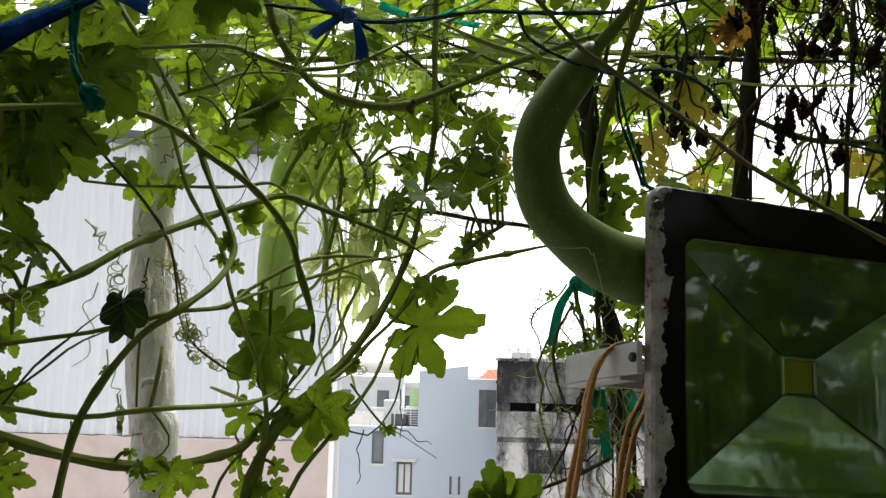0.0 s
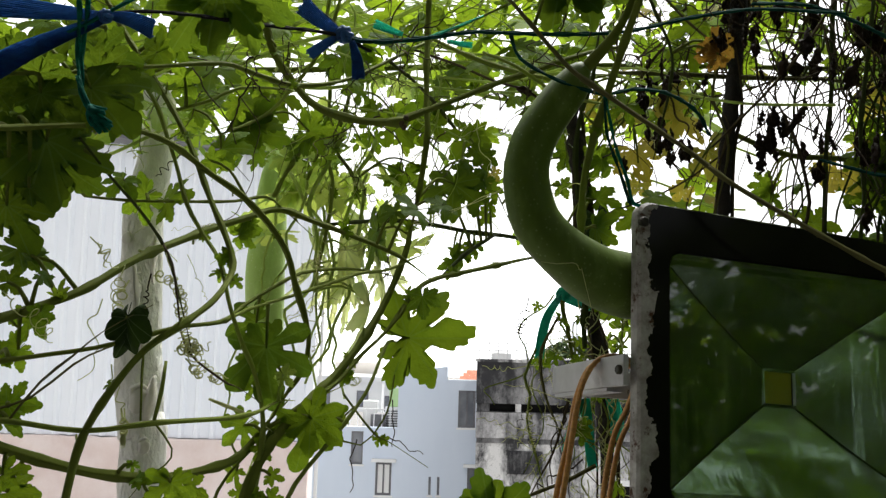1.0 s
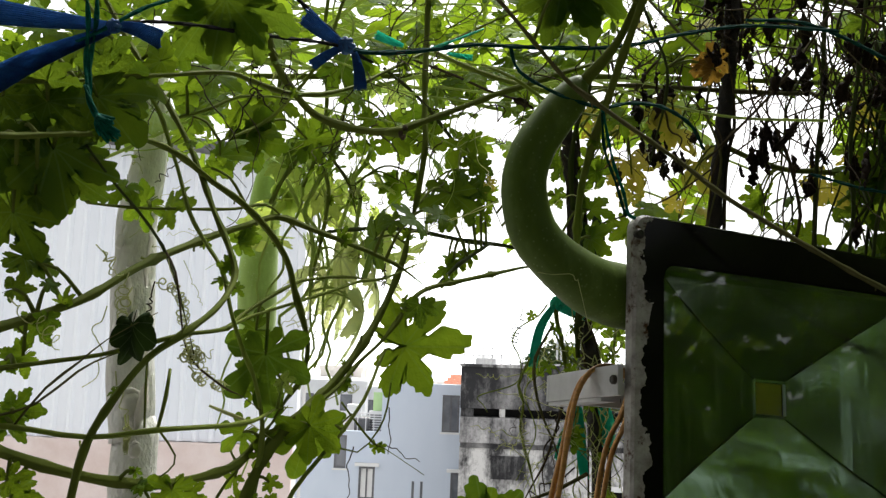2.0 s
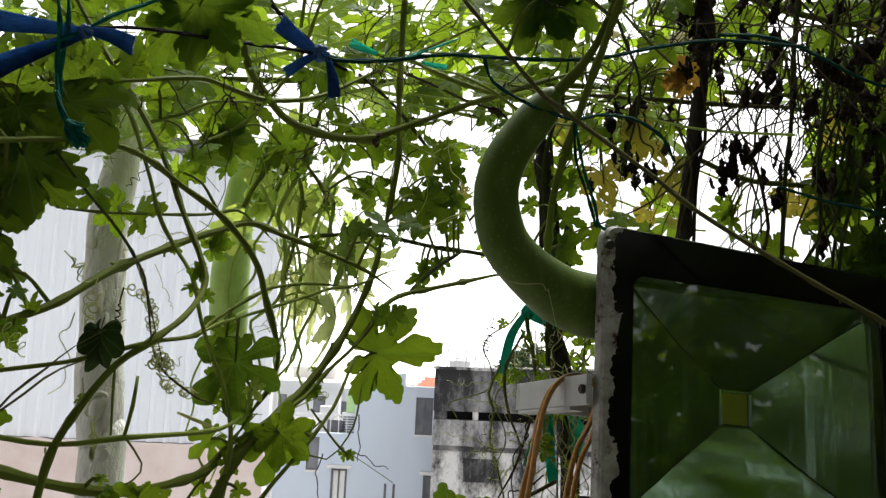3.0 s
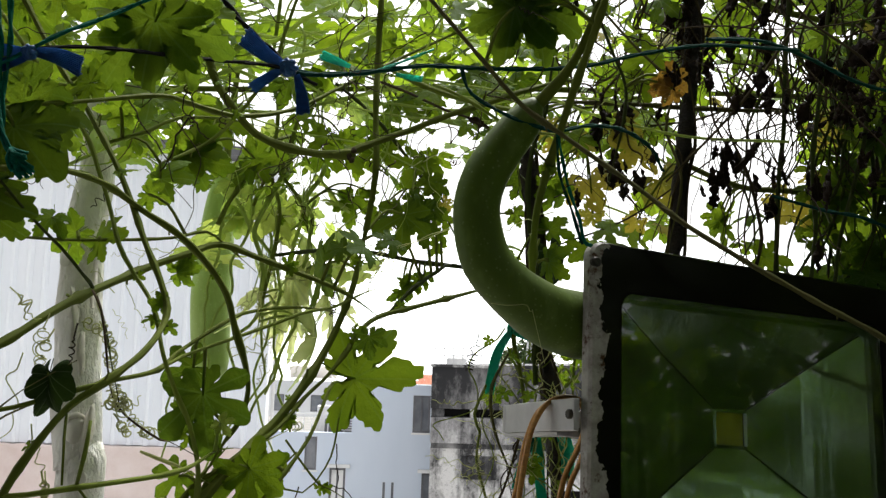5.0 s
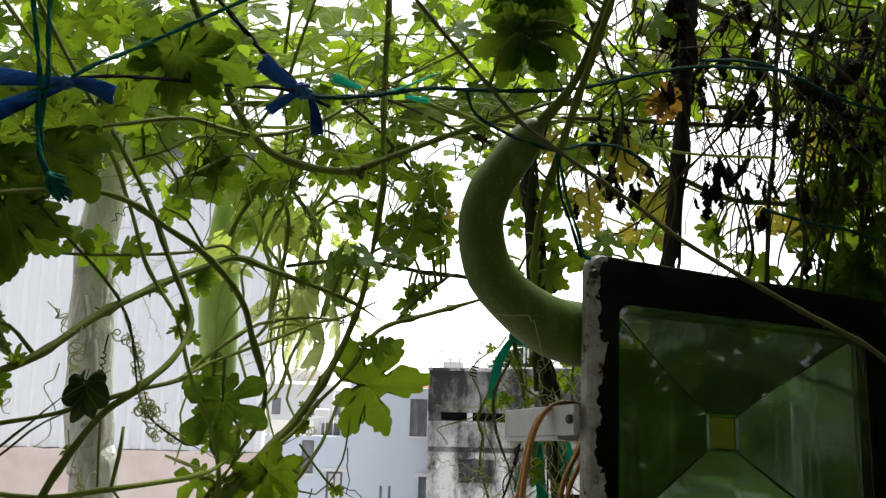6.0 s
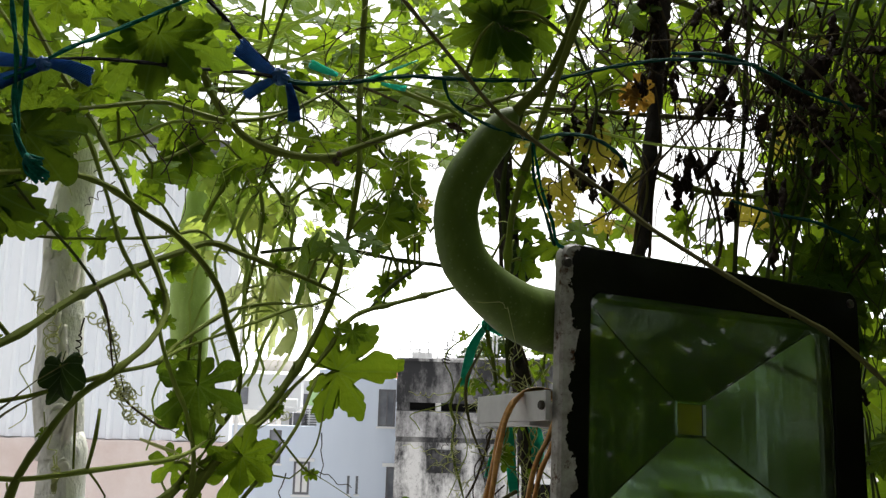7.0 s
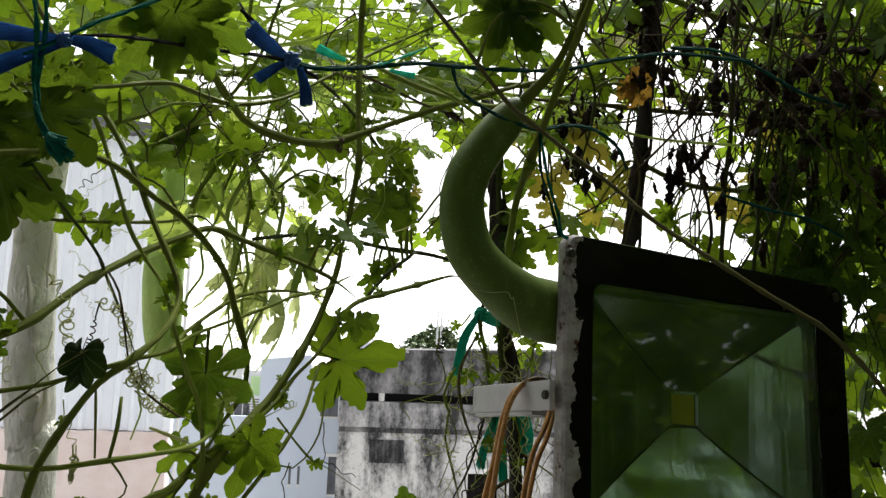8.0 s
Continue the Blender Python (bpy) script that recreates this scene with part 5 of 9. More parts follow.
vine([(-0.062, 0.720, 1.467, 0.0011), (-0.078, 0.710, 1.447, 0.0011), (-0.056, 0.720, 1.436, 0.0009), (-0.040, 0.730, 1.454, 0.0012), (-0.034, 0.740, 1.471, 0.0012), (-0.032, 0.760, 1.494, 0.0012)], STEM, 'thin green curling vine stem')
vine([(-0.071, 0.720, 1.476, 0.0014), (-0.056, 0.710, 1.459, 0.0014), (-0.042, 0.700, 1.445, 0.0013), (-0.033, 0.700, 1.441, 0.0011)], STEM, 'thin stem with a small leaf')
vine([(-0.129, 0.980, 1.735, 0.0032), (-0.120, 0.990, 1.705, 0.0032), (-0.122, 1.000, 1.668, 0.0032), (-0.130, 1.000, 1.622, 0.0029), (-0.135, 1.000, 1.590, 0.0022)], STEM_PALE, 'pale green stem hanging in the canopy')
vine([(-0.097, 0.950, 1.811, 0.0029), (-0.107, 0.970, 1.778, 0.0029), (-0.117, 0.980, 1.742, 0.0029), (-0.098, 1.000, 1.714, 0.0026), (-0.088, 1.000, 1.682, 0.0023)], STEM_PALE, 'pale green stem hanging in the canopy')
vine([(-0.178, 0.950, 1.677, 0.0037), (-0.169, 0.960, 1.704, 0.0032), (-0.147, 0.970, 1.745, 0.0026), (-0.125, 0.980, 1.787, 0.0023)], STEM_PALE, 'pale green stem slanting up')
vine([(-0.150, 1.000, 1.706, 0.0026), (-0.133, 1.000, 1.759, 0.0026), (-0.128, 1.000, 1.813, 0.0027), (-0.137, 1.000, 1.867, 0.0027), (-0.133, 1.000, 1.935, 0.0028), (-0.125, 1.000, 2.067, 0.0029)], STEM_PALE, 'pale green upright vine stem')
vine([(-0.204, 0.800, 1.709, 0.0016), (-0.173, 0.850, 1.742, 0.0026), (-0.138, 0.800, 1.757, 0.0024), (-0.123, 0.800, 1.778, 0.0027), (-0.108, 0.800, 1.805, 0.0025), (-0.099, 0.800, 1.838, 0.0025), (-0.071, 0.800, 1.939, 0.0026)], STEM_PALE, 'pale green stem under the canopy')
vine([(-0.220, 0.700, 1.703, 0.0022), (-0.194, 0.720, 1.719, 0.0022), (-0.176, 0.740, 1.736, 0.0023), (-0.136, 0.760, 1.742, 0.0021)], STEM_PALE, 'pale green stem under the canopy')
vine([(-0.061, 0.950, 1.837, 0.0026), (-0.022, 0.950, 1.806, 0.0025), (0.016, 0.960, 1.765, 0.0028), (0.049, 0.980, 1.726, 0.0025), (0.069, 1.000, 1.699, 0.0023)], STEM_DARK, 'dark stem behind the leaves')
vine([(-0.034, 0.900, 1.833, 0.0018), (0.019, 0.880, 1.809, 0.0021), (0.059, 0.860, 1.786, 0.0020), (0.080, 0.840, 1.774, 0.0020)], STEM_DRY, 'dry dark stem behind the gourd')
vine([(-0.109, 0.900, 1.641, 0.0029), (-0.061, 0.950, 1.654, 0.0031), (-0.012, 0.960, 1.654, 0.0034), (0.037, 0.960, 1.646, 0.0034), (0.087, 0.970, 1.643, 0.0031), (0.134, 1.000, 1.635, 0.0029)], STEM_DARK, 'dark green horizontal vine stem')
vine([(0.008, 0.850, 1.586, 0.0028), (0.029, 0.880, 1.611, 0.0028), (0.054, 0.920, 1.632, 0.0030), (0.067, 0.950, 1.643, 0.0030)], STEM_DARK, 'dark green forked vine stem')
vine([(0.141, 0.860, 1.668, 0.0036), (0.138, 0.860, 1.713, 0.0034), (0.141, 0.850, 1.750, 0.0031), (0.151, 0.840, 1.787, 0.0028), (0.156, 0.840, 1.826, 0.0029)], STEM_DARK, 'dark upright stem behind the gourd')
vine([(0.153, 0.880, 1.520, 0.0034), (0.152, 0.880, 1.553, 0.0040), (0.155, 0.880, 1.587, 0.0040), (0.154, 0.880, 1.620, 0.0037)], STEM_DARK, 'upright stem under the gourd')
vine([(0.184, 0.930, 1.823, 0.0028), (0.244, 0.930, 1.824, 0.0035), (0.308, 0.940, 1.826, 0.0039), (0.373, 0.950, 1.829, 0.0037), (0.439, 0.960, 1.833, 0.0035)], STEM_TAN, 'pale tan horizontal bamboo cane')
vine([(0.329, 0.950, 1.764, 0.0043), (0.371, 0.950, 1.747, 0.0043), (0.402, 0.950, 1.740, 0.0047), (0.438, 0.950, 1.740, 0.0047), (0.493, 0.950, 1.736, 0.0048)], STEM, 'bent green cane on the trellis')
vine([(0.404, 0.900, 1.600, 0.0034), (0.407, 0.900, 1.674, 0.0036), (0.410, 0.900, 1.736, 0.0034), (0.417, 0.900, 1.805, 0.0035), (0.420, 0.900, 1.887, 0.0036), (0.429, 0.900, 2.000, 0.0038)], STEM_DARK, 'upright cane among dry vines')
vine([(0.430, 0.880, 1.600, 0.0028), (0.439, 0.880, 1.687, 0.0029), (0.437, 0.880, 1.753, 0.0030), (0.445, 0.880, 1.821, 0.0030), (0.452, 0.880, 1.878, 0.0030), (0.466, 0.880, 1.989, 0.0030)], STEM_DARK, 'upright cane among dry vines')
vine([(0.264, 0.820, 1.717, 0.0014), (0.285, 0.820, 1.739, 0.0018), (0.321, 0.830, 1.776, 0.0020), (0.359, 0.840, 1.820, 0.0022), (0.386, 0.850, 1.859, 0.0022), (0.451, 0.858, 1.957, 0.0024)], STEM_DRY, 'slanting stem among dry vines')
vine([(0.168, 0.800, 1.931, 0.0023), (0.207, 0.800, 1.834, 0.0022), (0.219, 0.800, 1.802, 0.0022), (0.217, 0.800, 1.764, 0.0022), (0.211, 0.810, 1.729, 0.0019)], STEM_DARK, 'thin dark hanging stem')
vine([(0.172, 0.850, 1.933, 0.0021), (0.247, 0.850, 1.855, 0.0021), (0.280, 0.850, 1.822, 0.0021), (0.277, 0.860, 1.779, 0.0021), (0.293, 0.860, 1.728, 0.0021), (0.288, 0.880, 1.675, 0.0021)], STEM_TAN, 'thin tan stem hanging down')
vine([(0.364, 0.850, 1.644, 0.0027), (0.370, 0.850, 1.671, 0.0027), (0.359, 0.840, 1.708, 0.0027), (0.347, 0.830, 1.732, 0.0026), (0.328, 0.820, 1.762, 0.0026)], STEM_DRY, 'dry dark hanging stem')
vine([(0.135, 0.900, 1.646, 0.0027), (0.139, 0.900, 1.610, 0.0027), (0.133, 0.900, 1.567, 0.0030), (0.139, 0.900, 1.538, 0.0030), (0.146, 0.900, 1.496, 0.0027)], STEM, 'green stem under the gourd')
vine([(0.129, 0.890, 1.555, 0.0018), (0.110, 0.880, 1.519, 0.0024), (0.110, 0.880, 1.491, 0.0024), (0.118, 0.880, 1.462, 0.0021), (0.131, 0.880, 1.434, 0.0018)], STEM_TAN, 'curling tan stem below the gourd')
vine([(0.103, 0.870, 1.519, 0.0017), (0.092, 0.870, 1.491, 0.0020), (0.098, 0.870, 1.474, 0.0020), (0.095, 0.870, 1.448, 0.0017), (0.104, 0.870, 1.418, 0.0018), (0.112, 0.870, 1.387, 0.0015)], STEM_PALE, 'curling pale stem below the gourd')
vine([(0.133, 0.900, 1.543, 0.0018), (0.147, 0.900, 1.520, 0.0018), (0.171, 0.900, 1.506, 0.0015)], STEM_PALE, 'short pale stem below the gourd')
vine([(0.206, 0.950, 1.559, 0.0019), (0.205, 0.950, 1.527, 0.0019), (0.205, 0.950, 1.493, 0.0019)], STEM_PALE, 'thin upright stem by the post')
vine([(0.165, 0.880, 1.406, 0.0030), (0.134, 0.870, 1.391, 0.0027), (0.098, 0.860, 1.378, 0.0020), (0.047, 0.855, 1.356, 0.0020)], STEM_TAN, 'low tan stem by the post')
vine([(0.148, 0.900, 1.497, 0.0018), (0.136, 0.890, 1.456, 0.0018), (0.123, 0.880, 1.417, 0.0018), (0.105, 0.870, 1.387, 0.0018)], STEM_DRY, 'dry stem below the bracket')


# ---- gourds ----
gourd([(0.121, 0.704, 1.7545, 0.0060), (0.1160, 0.705, 1.7490, 0.0108), (0.1110, 0.706, 1.7400, 0.0147), (0.1050, 0.707, 1.7310, 0.0165), (0.0910, 0.709, 1.7110, 0.0178), (0.0800, 0.711, 1.6920, 0.0190), (0.0740, 0.713, 1.6690, 0.0195), (0.0760, 0.715, 1.6470, 0.0200), (0.0840, 0.717, 1.6230, 0.0210), (0.0990, 0.720, 1.6060, 0.0218), (0.1180, 0.727, 1.5920, 0.0240), (0.1410, 0.740, 1.5810, 0.0266), (0.1690, 0.757, 1.5750, 0.0285), (0.195, 0.790, 1.573, 0.0255), (0.211, 0.815, 1.574, 0.0165), (0.216, 0.822, 1.575, 0.0032)], 'long curved light green gourd hanging behind the floodlight')
gourd([(-0.250, 1.360, 1.818, 0.0115), (-0.252, 1.360, 1.796, 0.0168), (-0.255, 1.360, 1.761, 0.0220), (-0.257, 1.355, 1.692, 0.0270), (-0.258, 1.350, 1.624, 0.0294), (-0.255, 1.350, 1.565, 0.0285), (-0.251, 1.350, 1.524, 0.0250), (-0.248, 1.350, 1.508, 0.0181), (-0.247, 1.350, 1.501, 0.0052)], 'long straight light green gourd hanging in the canopy', GOURD_LIT)
gourd_stalk([(0.119, 0.705, 1.750, 0.0057), (0.128, 0.700, 1.760, 0.0052), (0.137, 0.695, 1.770, 0.0043), (0.147, 0.690, 1.785, 0.0036), (0.156, 0.685, 1.805, 0.0031), (0.170, 0.680, 1.846, 0.0030), (0.182, 0.680, 1.899, 0.0031)])
gourd_stalk([(-0.251, 1.360, 1.805, 0.0062), (-0.249, 1.360, 1.840, 0.0053), (-0.247, 1.360, 1.884, 0.0049), (-0.243, 1.360, 1.946, 0.0045), (-0.242, 1.360, 2.009, 0.0046), (-0.249, 1.360, 2.118, 0.0047)])


# ---- posts and trunk ----
iron_post([(0.280, 0.900, 0.000, 0.0085), (0.288, 0.900, 1.200, 0.0085), (0.300, 0.900, 1.670, 0.0076), (0.310, 0.900, 1.786, 0.0088), (0.317, 0.900, 1.877, 0.0096), (0.324, 0.900, 1.964, 0.0100)], 'dark rusted iron trellis post wound with dry vines')
iron_post([(0.202, 0.955, 0.000, 0.0088), (0.196, 0.955, 0.900, 0.0088), (0.192, 0.955, 1.377, 0.0095), (0.179, 0.955, 1.526, 0.0090), (0.166, 0.955, 1.641, 0.0087), (0.153, 0.960, 1.752, 0.0085), (0.144, 0.960, 1.825, 0.0073)], 'dark rusted iron trellis post behind the bracket')
TRUNK = trunk([(-0.383, 1.215, 0.000, 0.0330), (-0.383, 1.215, 0.600, 0.0300), (-0.383, 1.215, 1.332, 0.0313), (-0.389, 1.215, 1.389, 0.0305), (-0.397, 1.215, 1.461, 0.0318), (-0.402, 1.220, 1.534, 0.0300), (-0.406, 1.225, 1.609, 0.0298), (-0.409, 1.230, 1.686, 0.0285), (-0.407, 1.235, 1.741, 0.0257), (-0.401, 1.240, 1.797, 0.0226), (-0.406, 1.245, 1.910, 0.0197)])
bark_flap([(-0.389, 1.186, 1.563, 0.0134), (-0.389, 1.182, 1.534, 0.0157), (-0.385, 1.186, 1.506, 0.0118)])
bark_flap([(-0.367, 1.179, 1.471, 0.0117), (-0.371, 1.176, 1.436, 0.0202), (-0.378, 1.182, 1.400, 0.0157)])
bark_flap([(-0.405, 1.182, 1.621, 0.0087), (-0.398, 1.179, 1.577, 0.0102), (-0.401, 1.184, 1.541, 0.0071)])
bark_flap([(-0.377, 1.184, 1.666, 0.0086), (-0.379, 1.179, 1.621, 0.0102), (-0.378, 1.184, 1.593, 0.0055)])


# ---- tendrils ----
tendril((-0.203, 0.56, 1.563), (-0.194, 0.531, 1.533), 6, 0.006, TENDRIL, 0.0008, nearest_vine((-0.203, 0.56, 1.563)))
tendril((-0.185, 0.56, 1.558), (-0.195, 0.571, 1.526), 9, 0.0025, TENDRIL_DRY, 0.0007, nearest_vine((-0.185, 0.56, 1.558)))
tendril((-0.189, 0.61, 1.577), (-0.166, 0.588, 1.511), 7, 0.005, TENDRIL, 0.0008, nearest_vine((-0.189, 0.61, 1.577)))
tendril((-0.166, 0.57, 1.536), (-0.159, 0.576, 1.507), 5, 0.007, TENDRIL, 0.0008, nearest_vine((-0.166, 0.57, 1.536)))
tendril((-0.157, 0.56, 1.516), (-0.138, 0.584, 1.488), 5, 0.002, TENDRIL, 0.0008, nearest_vine((-0.157, 0.56, 1.516)))
tendril((-0.153, 0.56, 1.507), (-0.143, 0.584, 1.489), 4, 0.004, TENDRIL, 0.0008, nearest_vine((-0.153, 0.56, 1.507)))
tendril((-0.192, 0.52, 1.502), (-0.183, 0.52, 1.476), 2, 0.004, TENDRIL, 0.0008, nearest_vine((-0.192, 0.52, 1.502)))
tendril((-0.183, 0.52, 1.476), (-0.191, 0.541, 1.447), 9, 0.0025, TENDRIL, 0.0008, nearest_vine((-0.183, 0.52, 1.476)))
tendril((-0.211, 0.52, 1.575), (-0.195, 0.53, 1.56), 2.5, 0.006, TENDRIL, 0.0008, nearest_vine((-0.211, 0.52, 1.575)))
tendril((-0.249, 0.5, 1.542), (-0.211, 0.472, 1.516), 3, 0.008, TENDRIL, 0.0008, nearest_vine((-0.249, 0.5, 1.542)))
tendril((-0.138, 0.6, 1.754), (-0.132, 0.575, 1.692), 10, 0.004, TENDRIL_DRY, 0.0008, nearest_vine((-0.138, 0.6, 1.754)))
tendril((-0.132, 0.6, 1.754), (-0.126, 0.575, 1.689), 12, 0.003, TENDRIL_DRY, 0.0007, nearest_vine((-0.132, 0.6, 1.754)))
tendril((-0.119, 0.66, 1.752), (-0.121, 0.646, 1.707), 4, 0.005, TENDRIL_DRY, 0.0007, nearest_vine((-0.119, 0.66, 1.752)))
tendril((-0.138, 0.6, 1.7), (-0.153, 0.6, 1.662), 1, 0.003, TENDRIL_DRY, 0.0009, nearest_vine((-0.138, 0.6, 1.7)))
tendril((-0.138, 0.6, 1.702), (-0.121, 0.6, 1.687), 1, 0.002, TENDRIL_DRY, 0.0009, nearest_vine((-0.138, 0.6, 1.702)))
tendril((-0.099, 0.7, 1.568), (-0.09, 0.676, 1.588), 6, 0.003, TENDRIL, 0.0008, nearest_vine((-0.099, 0.7, 1.568)))
tendril((-0.044, 0.8, 1.6), (-0.047, 0.778, 1.577), 5, 0.004, TENDRIL_DRY, 0.0008, nearest_vine((-0.044, 0.8, 1.6)))
tendril((-0.04, 0.8, 1.796), (-0.032, 0.781, 1.737), 4, 0.005, TENDRIL_DRY, 0.0007, nearest_vine((-0.04, 0.8, 1.796)))
tendril((-0.048, 0.85, 1.628), (0.054, 0.72, 1.649), 1, 0.002, TENDRIL, 0.0008, nearest_vine((-0.048, 0.85, 1.628)))
tendril((-0.045, 0.85, 1.625), (0.054, 0.72, 1.651), 1, 0.004, TENDRIL, 0.0008, nearest_vine((-0.045, 0.85, 1.625)))
tendril((0.021, 0.9, 1.755), (0.033, 0.9, 1.738), 2, 0.012, TENDRIL, 0.0008, nearest_vine((0.021, 0.9, 1.755)))
tendril((-0.029, 0.85, 1.734), (-0.001, 0.872, 1.724), 4, 0.006, TENDRIL_DRY, 0.0007, nearest_vine((-0.029, 0.85, 1.734)))
tendril((-0.096, 0.9, 1.746), (-0.094, 0.97, 1.682), 4, 0.006, TENDRIL, 0.0008, nearest_vine((-0.096, 0.9, 1.746)))
tendril((-0.106, 0.9, 1.71), (-0.062, 0.881, 1.661), 3, 0.007, TENDRIL_DRY, 0.0007, nearest_vine((-0.106, 0.9, 1.71)))
tendril((-0.034, 0.74, 1.471), (-0.033, 0.74, 1.433), 1, 0.002, TENDRIL_DRY, 0.0007, nearest_vine((-0.034, 0.74, 1.471)))
tendril((-0.061, 0.72, 1.44), (-0.062, 0.72, 1.399), 1, 0.004, TENDRIL_DRY, 0.0007, nearest_vine((-0.061, 0.72, 1.44)))
tendril((-0.033, 0.71, 1.44), (-0.006, 0.71, 1.43), 1, 0.003, TENDRIL_DRY, 0.0006, nearest_vine((-0.033, 0.71, 1.44)))
tendril((-0.202, 0.53, 1.539), (-0.211, 0.52, 1.492), 1, 0.01, TENDRIL, 0.0008, nearest_vine((-0.202, 0.53, 1.539)))
tendril((-0.158, 0.56, 1.507), (-0.144, 0.56, 1.518), 2, 0.007, TENDRIL, 0.0008, nearest_vine((-0.158, 0.56, 1.507)))
tendril((-0.064, 0.73, 1.485), (-0.056, 0.7, 1.49), 3, 0.006, TENDRIL, 0.0008, nearest_vine((-0.064, 0.73, 1.485)))
tendril((0.099, 0.88, 1.571), (0.087, 0.867, 1.53), 5, 0.008, TENDRIL_DRY, 0.0008, nearest_vine((0.099, 0.88, 1.571)))
tendril((0.133, 0.9, 1.561), (0.128, 0.929, 1.525), 4, 0.01, TENDRIL, 0.0008, nearest_vine((0.133, 0.9, 1.561)))
tendril((0.102, 0.88, 1.502), (0.096, 0.864, 1.435), 4, 0.006, TENDRIL, 0.0008, nearest_vine((0.102, 0.88, 1.502)))
tendril((0.095, 0.86, 1.458), (0.097, 0.831, 1.423), 5, 0.006, TENDRIL, 0.0008, nearest_vine((0.095, 0.86, 1.458)))
tendril((0.142, 0.9, 1.49), (0.119, 0.88, 1.388), 2, 0.008, TENDRIL_DRY, 0.0012, nearest_vine((0.142, 0.9, 1.49)))
tendril((0.153, 0.88, 1.412), (0.108, 0.884, 1.382), 3, 0.01, TENDRIL_DRY, 0.0012, nearest_vine((0.153, 0.88, 1.412)))
vine([(0.086, 0.698, 1.588, 0.0006), (0.099, 0.698, 1.5865, 0.0006), (0.112, 0.7005, 1.5880, 0.0006), (0.116, 0.701, 1.586, 0.0006), (0.117, 0.7015, 1.583, 0.0006), (0.1195, 0.702, 1.5825, 0.0005), (0.120, 0.702, 1.581, 0.0004)], TENDRIL, 'thin pale tendril lying on the gourd')
tendril((-0.196, 0.6, 1.558), (-0.175, 0.572, 1.551), 3, 0.006, TENDRIL, 0.0011, nearest_vine((-0.196, 0.6, 1.558)))
tendril((-0.184, 0.6, 1.557), (-0.171, 0.587, 1.543), 4, 0.006, TENDRIL, 0.0011, nearest_vine((-0.184, 0.6, 1.557)))
tendril((-0.17, 0.58, 1.544), (-0.174, 0.593, 1.53), 4, 0.007, TENDRIL, 0.0011, nearest_vine((-0.17, 0.58, 1.544)))
tendril((-0.164, 0.57, 1.522), (-0.151, 0.555, 1.505), 5, 0.008, TENDRIL, 0.0011, nearest_vine((-0.164, 0.57, 1.522)))
tendril((-0.162, 0.57, 1.518), (-0.148, 0.549, 1.511), 3, 0.006, TENDRIL, 0.0011, nearest_vine((-0.162, 0.57, 1.518)))
tendril((-0.159, 0.57, 1.511), (-0.163, 0.555, 1.51), 3, 0.005, TENDRIL, 0.0011, nearest_vine((-0.159, 0.57, 1.511)))
tendril((-0.205, 0.57, 1.553), (-0.196, 0.537, 1.533), 4, 0.006, TENDRIL, 0.0011, nearest_vine((-0.205, 0.57, 1.553)))
tendril((-0.158, 0.56, 1.504), (-0.138, 0.531, 1.492), 5, 0.004, TENDRIL, 0.0011, nearest_vine((-0.158, 0.56, 1.504)))
tendril((-0.144, 0.57, 1.493), (-0.14, 0.595, 1.488), 4, 0.006, TENDRIL, 0.0011, nearest_vine((-0.144, 0.57, 1.493)))
tendril((-0.207, 0.52, 1.572), (-0.198, 0.52, 1.559), 1.5, 0.006, TENDRIL, 0.0011, nearest_vine((-0.207, 0.52, 1.572)))
tendril((-0.185, 0.52, 1.476), (-0.19, 0.538, 1.449), 11, 0.003, TENDRIL, 0.0011, nearest_vine((-0.185, 0.52, 1.476)))
vine([(-0.187, 0.590, 1.580, 0.0012), (-0.177, 0.580, 1.566, 0.0012), (-0.171, 0.575, 1.544, 0.0010), (-0.166, 0.570, 1.521, 0.0009), (-0.158, 0.565, 1.507, 0.0011), (-0.146, 0.565, 1.497, 0.0011), (-0.133, 0.570, 1.488, 0.0009), (-0.130, 0.580, 1.486, 0.0008)], STEM_DRY, 'dark dry stem hanging by the trunk')
vine([(-0.157, 0.620, 1.475, 0.0014), (-0.146, 0.620, 1.471, 0.0020), (-0.134, 0.620, 1.467, 0.0020), (-0.131, 0.625, 1.465, 0.0012)], TENDRIL, 'pale broken stick caught in the vines')


# ---- cords and ties ----
cord([(-0.211, 0.507, 1.711, 0.0015), (-0.192, 0.520, 1.719, 0.0015), (-0.169, 0.540, 1.726, 0.0016), (-0.136, 0.585, 1.738, 0.0019), (-0.096, 0.635, 1.752, 0.0018), (-0.077, 0.652, 1.755, 0.0018)], BLACK_CORD, 'black cord of the trellis', 1, 'cord')
cord([(-0.186, 0.660, 1.873, 0.0025), (-0.131, 0.660, 1.811, 0.0024), (-0.112, 0.660, 1.790, 0.0026), (-0.089, 0.660, 1.770, 0.0025), (-0.070, 0.658, 1.753, 0.0025), (-0.056, 0.660, 1.746, 0.0018)], BLACK_CORD, 'black cord tied with blue twine', 1, 'cord')
cord([(-0.077, 0.652, 1.755, 0.0018), (-0.057, 0.660, 1.754, 0.0028), (-0.021, 0.670, 1.761, 0.0026), (0.026, 0.680, 1.772, 0.0024), (0.056, 0.685, 1.774, 0.0024), (0.108, 0.700, 1.780, 0.0025), (0.161, 0.710, 1.789, 0.0023), (0.221, 0.730, 1.811, 0.0024), (0.285, 0.750, 1.828, 0.0023), (0.371, 0.770, 1.835, 0.0024)], TEAL_DARK, 'dark green cord of the trellis', 1, 'cord')
